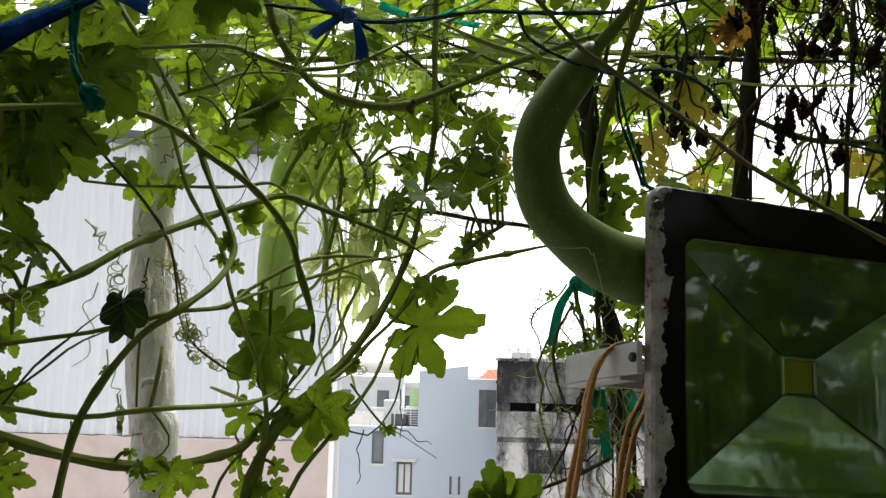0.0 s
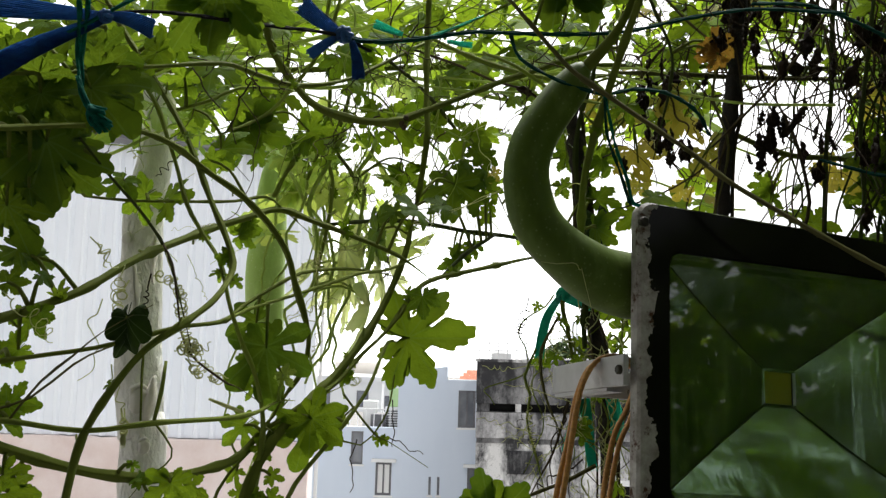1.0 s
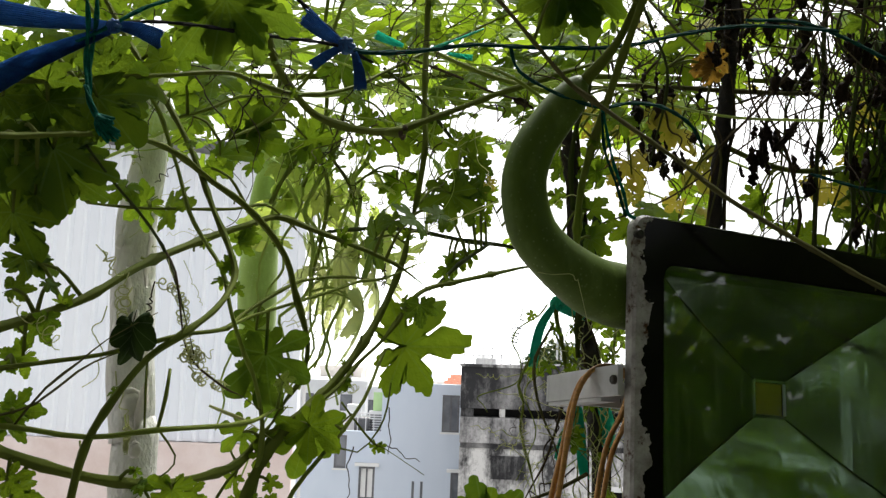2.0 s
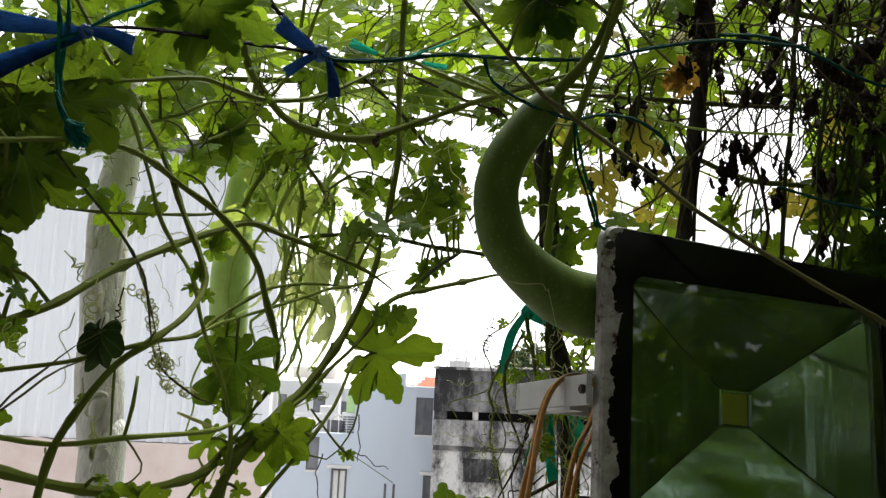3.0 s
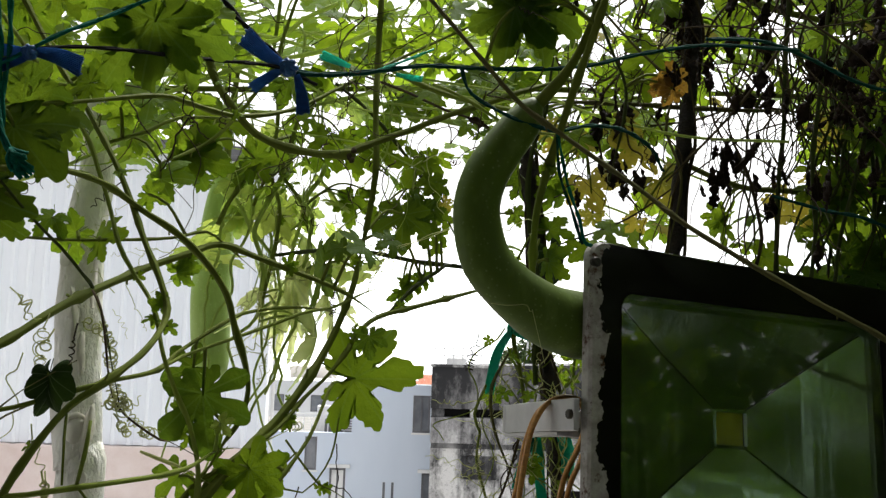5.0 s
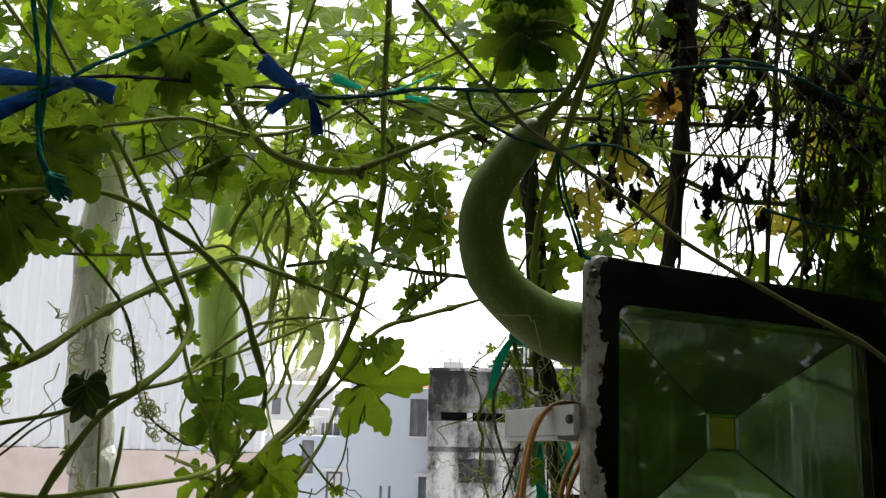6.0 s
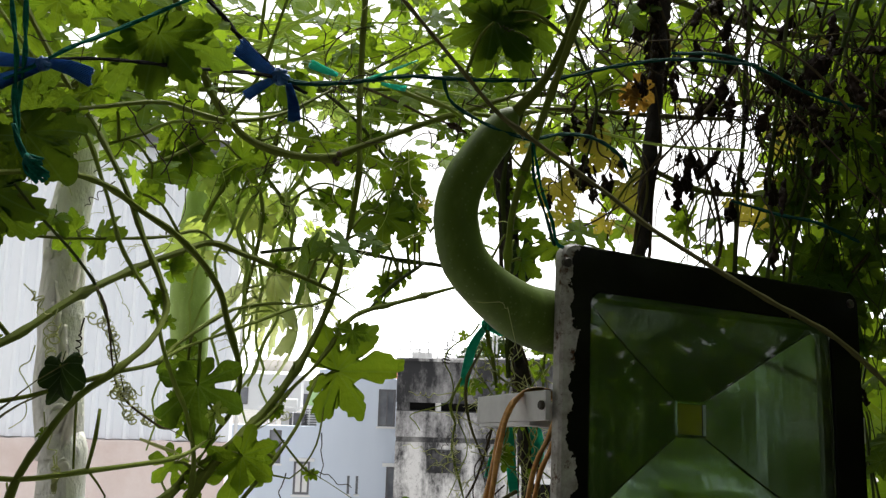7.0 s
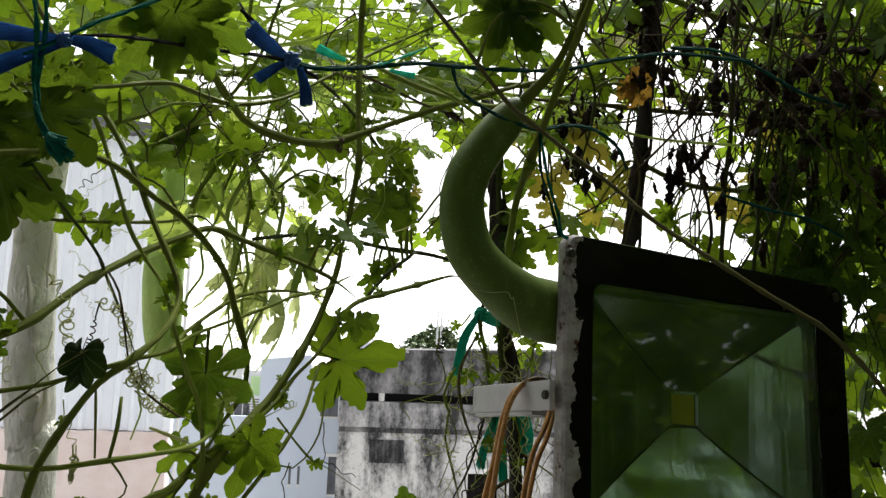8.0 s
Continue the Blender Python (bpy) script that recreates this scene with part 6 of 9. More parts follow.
cord([(-0.057, 0.660, 1.753, 0.0016), (-0.021, 0.672, 1.761, 0.0016), (0.007, 0.675, 1.772, 0.0014), (0.033, 0.680, 1.786, 0.0012)], TEAL, 'loose teal plastic cord end', 1, 'cord')
cord([(0.056, 0.685, 1.775, 0.0019), (0.061, 0.688, 1.759, 0.0019), (0.072, 0.690, 1.749, 0.0019), (0.098, 0.692, 1.737, 0.0019), (0.123, 0.694, 1.730, 0.0020), (0.135, 0.690, 1.726, 0.0020)], TEAL_DARK, 'dark green cord looped down', 1, 'cord')
cord([(0.135, 0.690, 1.722, 0.0015), (0.138, 0.695, 1.694, 0.0015), (0.149, 0.700, 1.666, 0.0015), (0.159, 0.705, 1.639, 0.0020)], TEAL_DARK, 'dark green cord tying the lamp', 1, 'cord')
cord([(0.135, 0.690, 1.725, 0.0015), (0.145, 0.695, 1.685, 0.0015), (0.156, 0.700, 1.657, 0.0017), (0.161, 0.705, 1.641, 0.0022), (0.168, 0.708, 1.638, 0.0018)], TEAL_MID, "teal cord knotted at the lamp's corner", 1, 'cord')
cord([(0.140, 0.700, 1.730, 0.0017), (0.166, 0.720, 1.741, 0.0021), (0.202, 0.750, 1.747, 0.0022), (0.236, 0.780, 1.741, 0.0023), (0.255, 0.800, 1.723, 0.0020)], TEAL_DARK, 'dark green cord among dry vines', 1, 'cord')
cord([(-0.235, 0.498, 1.808, 0.0018), (-0.225, 0.500, 1.744, 0.0017), (-0.221, 0.503, 1.711, 0.0017), (-0.221, 0.505, 1.688, 0.0017), (-0.215, 0.500, 1.660, 0.0016), (-0.206, 0.494, 1.646, 0.0016)], TEAL_MID, 'dark teal doubled trellis cord', 1, 'cord')
cord([(-0.219, 0.497, 1.809, 0.0018), (-0.217, 0.500, 1.745, 0.0017), (-0.217, 0.505, 1.712, 0.0017), (-0.219, 0.507, 1.692, 0.0017), (-0.217, 0.505, 1.665, 0.0016)], TEAL_MID, 'dark teal doubled trellis cord', 1, 'cord')
cord([(-0.227, 0.503, 1.698, 0.0013), (-0.216, 0.505, 1.705, 0.0015), (-0.204, 0.506, 1.713, 0.0017), (-0.190, 0.510, 1.724, 0.0017), (-0.177, 0.520, 1.735, 0.0017), (-0.152, 0.530, 1.753, 0.0017), (-0.093, 0.537, 1.789, 0.0018)], TEAL_MID, 'teal cord on the trellis', 1, 'cord')
cord([(-0.218, 0.500, 1.670, 0.0015), (-0.214, 0.499, 1.662, 0.0014), (-0.208, 0.496, 1.651, 0.0014), (-0.205, 0.495, 1.647, 0.0012)], TEAL_MID, 'teal twine below a doubled cord', 1, 'cord')
frayed_end((-0.207, 0.495, 1.651), [(-0.199, 0.489, 1.637), (-0.197, 0.489, 1.635), (-0.194, 0.489, 1.636), (-0.191, 0.489, 1.638), (-0.200, 0.489, 1.643), (-0.196, 0.489, 1.646), (-0.203, 0.489, 1.639)], 0.0011, TEAL_MID, 'frayed teal twine end')
cord([(0.283, 0.760, 1.837, 0.0023), (0.340, 0.780, 1.846, 0.0024), (0.394, 0.800, 1.840, 0.0025), (0.457, 0.820, 1.824, 0.0026), (0.522, 0.840, 1.820, 0.0027)], TEAL_DARK, 'dark green cord among dry vines', 1, 'cord')
cord([(0.373, 0.830, 1.710, 0.0019), (0.424, 0.830, 1.698, 0.0022), (0.463, 0.830, 1.692, 0.0023), (0.515, 0.840, 1.676, 0.0020)], TEAL_DARK, 'dark green cord among dry vines', 1, 'cord')
twine_tail([(-0.206, 0.507, 1.71), (-0.251, 0.498, 1.71), (-0.293, 0.49, 1.712)], 0.0024, 0.0088, BLUE, 'blue plastic twine tied to the trellis cord')
twine_tail([(-0.206, 0.507, 1.709), (-0.246, 0.498, 1.685), (-0.282, 0.49, 1.658)], 0.0024, 0.0085, BLUE, 'blue plastic twine tied to the trellis cord')
twine_tail([(-0.206, 0.507, 1.711), (-0.192, 0.511, 1.71), (-0.178, 0.515, 1.705)], 0.0022, 0.0062, BLUE, 'blue plastic twine tied to the trellis cord')
twine_tail([(-0.077, 0.65, 1.755), (-0.094, 0.647, 1.764), (-0.112, 0.645, 1.778)], 0.0025, 0.0077, BLUE, 'blue plastic twine tied to the trellis cord')
twine_tail([(-0.077, 0.65, 1.756), (-0.09, 0.647, 1.746), (-0.103, 0.645, 1.735)], 0.0022, 0.0045, BLUE, 'blue plastic twine tied to the trellis cord')
twine_tail([(-0.07, 0.648, 1.75), (-0.065, 0.647, 1.734), (-0.063, 0.645, 1.718)], 0.0024, 0.0053, BLUE, 'blue plastic twine tied to the trellis cord')
twine_knot((-0.076, 0.649, 1.755), 0.0055, BLUE, 'blue plastic twine tied to the trellis cord')
twine_knot((-0.206, 0.506, 1.71), 0.0036, BLUE, 'blue plastic twine tied to the trellis cord')
twine_tail([(-0.033, 0.7, 1.775), (-0.045, 0.7, 1.779), (-0.058, 0.7, 1.784)], 0.0018, 0.0040, TEAL, 'teal plastic twine tied to the trellis')
twine_tail([(0.004, 0.69, 1.767), (0.015, 0.69, 1.765), (0.026, 0.69, 1.764)], 0.0013, 0.0026, TEAL, 'teal plastic twine tied to the trellis')
twine_tail([(0.132, 0.9, 1.576), (0.116, 0.897, 1.549), (0.108, 0.895, 1.508)], 0.0034, 0.0053, TEAL, 'teal plastic twine tied to the trellis')
twine_tail([(0.132, 0.9, 1.576), (0.151, 0.915, 1.571), (0.171, 0.93, 1.567)], 0.0062, 0.0064, TEAL, 'teal plastic twine tied to the trellis')
twine_tail([(0.159, 0.92, 1.469), (0.146, 0.91, 1.44), (0.138, 0.9, 1.413)], 0.0026, 0.0051, TEAL, 'teal plastic twine tied to the trellis')
twine_tail([(0.16, 0.92, 1.469), (0.165, 0.92, 1.431), (0.17, 0.92, 1.394)], 0.0058, 0.0046, TEAL, 'teal plastic twine tied to the trellis')
twine_tail([(0.191, 0.93, 1.469), (0.196, 0.93, 1.448), (0.196, 0.93, 1.426)], 0.0070, 0.0064, TEAL, 'teal plastic twine tied to the trellis')
twine_knot((0.134, 0.9, 1.576), 0.006, TEAL, 'teal plastic twine tied to the trellis')
cord([(0.189, 0.800, 1.503, 0.0028), (0.173, 0.775, 1.512, 0.0024), (0.154, 0.755, 1.514, 0.0023), (0.138, 0.740, 1.508, 0.0023), (0.127, 0.735, 1.490, 0.0023), (0.121, 0.730, 1.466, 0.0025), (0.117, 0.730, 1.442, 0.0025), (0.113, 0.730, 1.413, 0.0025), (0.105, 0.730, 1.366, 0.0025)], ORANGE, 'orange-brown flexible cable looped over the bracket', 1, 'cable')
cord([(0.189, 0.800, 1.499, 0.0022), (0.171, 0.780, 1.509, 0.0024), (0.151, 0.760, 1.510, 0.0023), (0.133, 0.745, 1.502, 0.0023), (0.123, 0.740, 1.480, 0.0023), (0.118, 0.737, 1.456, 0.0023), (0.113, 0.737, 1.431, 0.0025), (0.108, 0.737, 1.407, 0.0025), (0.101, 0.735, 1.365, 0.0025)], ORANGE, 'orange-brown flexible cable looped over the bracket', 1, 'cable')
cord([(0.196, 0.830, 1.496, 0.0029), (0.186, 0.810, 1.481, 0.0025), (0.178, 0.800, 1.466, 0.0025), (0.166, 0.790, 1.446, 0.0024), (0.160, 0.790, 1.420, 0.0025), (0.156, 0.790, 1.394, 0.0025), (0.152, 0.790, 1.353, 0.0025)], ORANGE, 'orange-brown flexible cable hanging under the bracket', 1, 'cable')
cord([(0.202, 0.840, 1.493, 0.0023), (0.192, 0.820, 1.475, 0.0025), (0.184, 0.810, 1.457, 0.0025), (0.173, 0.800, 1.438, 0.0025), (0.167, 0.800, 1.413, 0.0025), (0.163, 0.800, 1.387, 0.0025), (0.159, 0.800, 1.348, 0.0025)], ORANGE, 'orange-brown flexible cable hanging under the bracket', 1, 'cable')


# ---- leaves that stand out ----
leaf((-0.022, 0.765, 1.524), (0.066, 0.757, 1.527), (-0.10, -1.00, 0.15), -5, LEAVES_BROAD, 1, label='broad lobed green leaf')
leaf((-0.125, 0.655, 1.513), (-0.117, 0.652, 1.457), (0.00, -1.00, 0.10), 4, LEAVES_PLAIN, 0, label='broad round-lobed dark green leaf')
leaf((-0.131, 0.662, 1.503), (-0.148, 0.660, 1.474), (-0.20, -1.00, 0.20), -12, LEAVES_SHADED, 1)
leaf((-0.136, 0.670, 1.531), (-0.166, 0.670, 1.520), (0.00, -1.00, 0.30), -8, LEAVES_PLAIN, 1)
leaf((-0.110, 0.648, 1.493), (-0.100, 0.648, 1.483), (0.00, -1.00, 0.40), 8, LEAVES_PALER, 1)
leaf((-0.134, 0.660, 1.482), (-0.125, 0.660, 1.467), (0.00, -1.00, 0.30), 8, LEAVES, 3)
leaf((-0.089, 0.655, 1.461), (-0.058, 0.655, 1.438), (0.00, -1.00, 0.20), 6, LEAVES_PLAIN, 2, label='broad round-lobed green leaf')
leaf((-0.092, 0.660, 1.454), (-0.100, 0.660, 1.414), (0.10, -1.00, 0.20), -8, LEAVES_PLAIN, 3)
leaf((-0.139, 0.660, 1.454), (-0.161, 0.660, 1.434), (0.10, -1.00, 0.30), 10, LEAVES_PLAIN, 2)
leaf((-0.123, 0.650, 1.439), (-0.131, 0.650, 1.423), (0.10, -1.00, 0.40), -10, LEAVES, 1)
leaf((-0.141, 0.650, 1.422), (-0.152, 0.650, 1.411), (0.10, -1.00, 0.30), 10, LEAVES, 5)
leaf((-0.116, 0.650, 1.419), (-0.102, 0.650, 1.415), (0.10, -1.00, 0.30), -10, LEAVES, 2)
leaf((-0.113, 0.660, 1.453), (-0.125, 0.660, 1.443), (0.10, -1.00, 0.30), -10, LEAVES_SHADED, 3)
leaf((-0.137, 0.650, 1.406), (-0.148, 0.650, 1.390), (0.10, -1.00, 0.30), 10, LEAVES, 1)
leaf((-0.117, 0.650, 1.403), (-0.105, 0.650, 1.385), (0.10, -1.00, 0.30), -10, LEAVES, 7)
leaf((-0.142, 0.61, 1.559), (-0.134, 0.61, 1.551), (0.44, -0.97, 0.36), 8, LEAVES, 2)
leaf((-0.088, 0.69, 1.457), (-0.056, 0.69, 1.473), (0.05, -0.99, 0.42), 3, LEAVES, 0)
leaf((-0.081, 0.69, 1.457), (-0.060, 0.69, 1.432), (0.25, -0.99, 0.35), -15, LEAVES, 1)
leaf((-0.037, 0.7, 1.443), (-0.03, 0.7, 1.436), (-0.22, -0.99, 0.43), -14, LEAVES, 4)
leaf((-0.042, 0.7, 1.442), (-0.033, 0.7, 1.448), (0.05, -0.99, 0.48), 19, LEAVES, 8)
leaf((0.052, 0.78, 1.365), (0.068, 0.79, 1.419), (0.00, -0.80, 0.60), 9, LEAVES, 7, stalked=False)
leaf((0.054, 0.78, 1.366), (0.106, 0.79, 1.413), (0.00, -0.80, 0.60), 25, LEAVES, 1, stalked=False)
leaf((0.051, 0.78, 1.368), (0.022, 0.78, 1.395), (-0.26, -0.98, 0.32), 10, LEAVES, 2, stalked=False)
leaf((-0.161, 0.55, 1.427), (-0.162, 0.55, 1.395), (0.06, -0.95, 0.27), -23, LEAVES, 1)
leaf((-0.182, 0.54, 1.439), (-0.182, 0.54, 1.431), (0.22, -0.94, 0.39), -3, LEAVES, 1)
leaf((-0.156, 0.57, 1.421), (-0.136, 0.57, 1.413), (0.23, -0.95, 0.65), 18, LEAVES, 0)
leaf((-0.183, 0.515, 1.528), (-0.188, 0.508, 1.493), (-0.20, -1.00, 0.10), 5, LEAVES_CUP, 0, label='dark cupped young leaf')
leaf((-0.182, 0.517, 1.526), (-0.178, 0.512, 1.496), (0.50, -1.00, 0.10), -20, LEAVES_CUP, 1)
leaf((-0.242, 0.52, 1.635), (-0.214, 0.508, 1.575), (0.24, -0.88, 0.36), -16, LEAVES_SHADED, 7)
leaf((-0.261, 0.532, 1.625), (-0.262, 0.533, 1.566), (0.44, -0.88, -0.01), -17, LEAVES_SHADED, 1)
leaf((-0.245, 0.546, 1.627), (-0.207, 0.546, 1.601), (0.21, -0.89, -0.06), 14, LEAVES_SHADED, 8)
leaf((-0.223, 0.534, 1.673), (-0.184, 0.515, 1.631), (0.33, -0.88, -0.15), 1, LEAVES_SHADED, 9)
leaf((-0.221, 0.542, 1.687), (-0.197, 0.532, 1.702), (0.36, -0.88, -0.06), -12, LEAVES_SHADED, 9)
leaf((-0.269, 0.533, 1.675), (-0.227, 0.53, 1.695), (0.17, -0.86, -0.13), 22, LEAVES_SHADED, 5)
leaf((-0.249, 0.519, 1.678), (-0.266, 0.532, 1.646), (0.22, -0.86, -0.06), 3, LEAVES_SHADED, 3)
leaf((-0.26, 0.514, 1.593), (-0.241, 0.522, 1.553), (0.19, -0.88, 0.38), 0, LEAVES_SHADED, 9)
leaf((-0.258, 0.529, 1.568), (-0.229, 0.542, 1.553), (0.56, -0.89, 0.41), -25, LEAVES_SHADED, 1)
leaf((-0.256, 0.535, 1.564), (-0.258, 0.518, 1.544), (0.22, -0.89, 0.16), 21, LEAVES_SHADED, 6)
leaf((-0.269, 0.505, 1.635), (-0.27, 0.52, 1.594), (0.57, -0.86, 0.19), 14, LEAVES_SHADED, 9)
leaf((-0.247, 0.518, 1.664), (-0.217, 0.508, 1.637), (0.30, -0.87, -0.11), -3, LEAVES_SHADED, 4)
leaf((-0.273, 0.514, 1.665), (-0.242, 0.506, 1.667), (0.68, -0.85, -0.12), -13, LEAVES_SHADED, 2)
leaf((-0.212, 0.551, 1.675), (-0.201, 0.563, 1.687), (0.24, -0.89, -0.04), -7, LEAVES_SHADED, 0)
leaf((-0.213, 0.553, 1.664), (-0.209, 0.559, 1.634), (0.56, -0.90, 0.11), -22, LEAVES_SHADED, 7)
leaf((-0.248, 0.515, 1.604), (-0.236, 0.534, 1.612), (0.65, -0.88, 0.41), 3, LEAVES_SHADED, 6)
leaf((-0.261, 0.514, 1.645), (-0.236, 0.5, 1.624), (0.18, -0.86, 0.24), -25, LEAVES_SHADED, 4)
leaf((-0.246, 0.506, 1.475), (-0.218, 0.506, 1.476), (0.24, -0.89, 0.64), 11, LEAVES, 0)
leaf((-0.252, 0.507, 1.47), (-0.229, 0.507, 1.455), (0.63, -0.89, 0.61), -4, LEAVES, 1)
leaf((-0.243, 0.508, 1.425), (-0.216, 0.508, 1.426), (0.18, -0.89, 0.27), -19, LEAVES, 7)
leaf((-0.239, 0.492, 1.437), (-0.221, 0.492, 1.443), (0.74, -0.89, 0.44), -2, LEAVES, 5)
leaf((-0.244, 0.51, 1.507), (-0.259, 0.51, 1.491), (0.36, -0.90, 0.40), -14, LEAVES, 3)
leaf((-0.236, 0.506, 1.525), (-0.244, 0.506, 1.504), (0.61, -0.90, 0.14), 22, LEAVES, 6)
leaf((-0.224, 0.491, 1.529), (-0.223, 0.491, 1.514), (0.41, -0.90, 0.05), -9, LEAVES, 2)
leaf((-0.253, 0.509, 1.546), (-0.234, 0.509, 1.55), (0.25, -0.89, 0.37), 4, LEAVES_SHADED, 7)
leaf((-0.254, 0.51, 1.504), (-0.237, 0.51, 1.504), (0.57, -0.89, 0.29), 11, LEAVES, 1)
leaf((-0.227, 0.494, 1.549), (-0.217, 0.494, 1.542), (0.34, -0.90, 0.41), -24, LEAVES_SHADED, 2)
leaf((-0.259, 0.584, 1.724), (-0.233, 0.575, 1.682), (0.65, -0.86, -0.09), 9, LEAVES_SHADED, 4)
leaf((-0.284, 0.565, 1.705), (-0.282, 0.576, 1.666), (0.50, -0.85, -0.18), -7, LEAVES_SHADED, 3)
leaf((-0.232, 0.567, 1.707), (-0.215, 0.576, 1.667), (0.11, -0.88, 0.21), 23, LEAVES_SHADED, 0)
leaf((-0.264, 0.576, 1.686), (-0.249, 0.59, 1.655), (0.39, -0.87, 0.26), 11, LEAVES_SHADED, 4)
leaf((-0.295, 0.585, 1.676), (-0.267, 0.567, 1.633), (0.62, -0.86, -0.10), -5, LEAVES_SHADED, 8)
leaf((-0.226, 0.583, 1.697), (-0.199, 0.568, 1.658), (0.58, -0.89, 0.27), 1, LEAVES_SHADED, 8)
leaf((-0.274, 0.584, 1.668), (-0.27, 0.597, 1.636), (0.33, -0.87, -0.12), 16, LEAVES_SHADED, 9)
leaf((-0.292, 0.587, 1.633), (-0.278, 0.596, 1.596), (0.43, -0.88, 0.16), 19, LEAVES_SHADED, 3)
leaf((-0.27, 0.587, 1.638), (-0.26, 0.598, 1.605), (0.52, -0.89, 0.29), 21, LEAVES_SHADED, 8)
leaf((-0.154, 0.57, 1.757), (-0.166, 0.57, 1.690), (0.15, -1.00, 0.10), 7, LEAVES_SHADED, 1, stalked=False)
leaf((-0.167, 0.575, 1.746), (-0.192, 0.575, 1.704), (0.22, -1.00, 0.10), -10, LEAVES_SHADED, 3, stalked=False)
leaf((-0.141, 0.578, 1.755), (-0.129, 0.578, 1.696), (0.04, -1.00, 0.10), 10, LEAVES_SHADED, 0, stalked=False)
leaf((-0.215, 0.66, 1.754), (-0.213, 0.676, 1.724), (0.54, -0.89, 0.04), -1, LEAVES, 3)
leaf((-0.212, 0.68, 1.757), (-0.178, 0.688, 1.747), (0.28, -0.90, 0.10), -2, LEAVES, 2)
leaf((-0.216, 0.64, 1.733), (-0.251, 0.646, 1.722), (0.39, -0.90, 0.07), 19, LEAVES, 2)
leaf((-0.212, 0.7, 1.732), (-0.228, 0.713, 1.707), (0.32, -0.91, 0.24), -24, LEAVES, 3)
leaf((-0.224, 0.66, 1.626), (-0.253, 0.662, 1.604), (0.29, -0.93, 0.13), -11, LEAVES, 3)
leaf((-0.207, 0.66, 1.622), (-0.179, 0.636, 1.626), (0.44, -0.94, 0.25), -2, LEAVES, 2)
leaf((-0.235, 0.64, 1.634), (-0.243, 0.623, 1.614), (0.26, -0.92, 0.04), 17, LEAVES, 4)
leaf((-0.188, 0.63, 1.667), (-0.179, 0.629, 1.663), (0.52, -0.93, 0.17), -17, LEAVES, 3)
leaf((-0.191, 0.72, 1.667), (-0.168, 0.723, 1.658), (0.37, -0.94, 0.13), 19, LEAVES, 2)
leaf((-0.203, 0.8, 1.695), (-0.158, 0.784, 1.698), (0.27, -0.94, 0.37), -7, LEAVES, 1)
leaf((-0.195, 0.85, 1.736), (-0.14, 0.85, 1.737), (-0.05, -0.94, 0.22), 0, LEAVES, 4)
leaf((-0.189, 0.85, 1.725), (-0.13, 0.864, 1.719), (0.48, -0.94, 0.03), 21, LEAVES, 4)
leaf((-0.184, 0.85, 1.742), (-0.174, 0.863, 1.7), (0.24, -0.94, 0.05), -12, LEAVES, 1)
leaf((-0.173, 0.9, 1.775), (-0.143, 0.927, 1.815), (0.42, -0.94, 0.25), 4, LEAVES, 1)
leaf((-0.136, 0.9, 1.739), (-0.088, 0.882, 1.739), (0.06, -0.96, -0.15), -3, LEAVES, 0)
leaf((-0.189, 0.8, 1.738), (-0.203, 0.798, 1.716), (0.40, -0.93, 0.10), 4, LEAVES, 7)
leaf((-0.231, 0.8, 1.732), (-0.211, 0.819, 1.755), (0.02, -0.93, -0.05), 7, LEAVES, 0)
leaf((-0.16, 0.72, 1.611), (-0.151, 0.727, 1.598), (0.06, -0.96, 0.34), -9, LEAVES, 1)
leaf((-0.164, 0.72, 1.604), (-0.14, 0.714, 1.608), (0.11, -0.96, -0.02), 25, LEAVES, 5)
leaf((-0.155, 0.72, 1.616), (-0.161, 0.726, 1.602), (0.17, -0.96, 0.16), -19, LEAVES, 4)
leaf((0.017, 0.870, 1.682), (0.015, 0.860, 1.636), (0.05, -1.00, 0.15), 6, LEAVES_PLAIN, 1, label='broad lobed dark green leaf')
leaf((0.034, 0.890, 1.690), (0.056, 0.900, 1.710), (0.10, -1.00, 0.20), 10, LEAVES_SHADED, 3)
leaf((-0.055, 0.820, 1.625), (-0.088, 0.880, 1.609), (0.10, -1.00, 0.40), -14, LEAVES_SHADED, 2)
leaf((-0.041, 1.060, 1.731), (-0.046, 1.050, 1.680), (0.00, -1.00, 0.20), 12, LEAVES, 4, label='translucent lobed green leaf')
leaf((-0.047, 1.070, 1.727), (-0.073, 1.070, 1.723), (0.10, -1.00, 0.30), -20, LEAVES_PALER, 2)
leaf((-0.040, 1.080, 1.785), (-0.042, 1.080, 1.745), (-0.10, -1.00, 0.10), 14, LEAVES, 1)
leaf((-0.080, 1.080, 1.778), (-0.070, 1.080, 1.745), (0.10, -1.00, 0.20), -9, LEAVES, 3)
leaf((-0.099, 1.100, 1.779), (-0.112, 1.100, 1.757), (0.10, -1.00, 0.30), 16, LEAVES, 0)
leaf((-0.052, 1.080, 1.852), (-0.039, 1.080, 1.819), (0.00, -1.00, 0.20), 8, LEAVES_PALER, 3)
leaf((-0.077, 1.080, 1.855), (-0.080, 1.080, 1.835), (0.10, -1.00, 0.20), -8, LEAVES_PALER, 0)
leaf((0.036, 0.950, 1.752), (0.012, 0.930, 1.712), (0.00, -1.00, 0.20), -12, LEAVES, 6)
leaf((0.044, 0.960, 1.762), (0.067, 0.960, 1.755), (0.10, -1.00, 0.20), 15, LEAVES, 8)
leaf((0.041, 0.920, 1.728), (0.064, 0.920, 1.710), (0.10, -1.00, 0.25), 20, LEAVES_SHADED, 4)
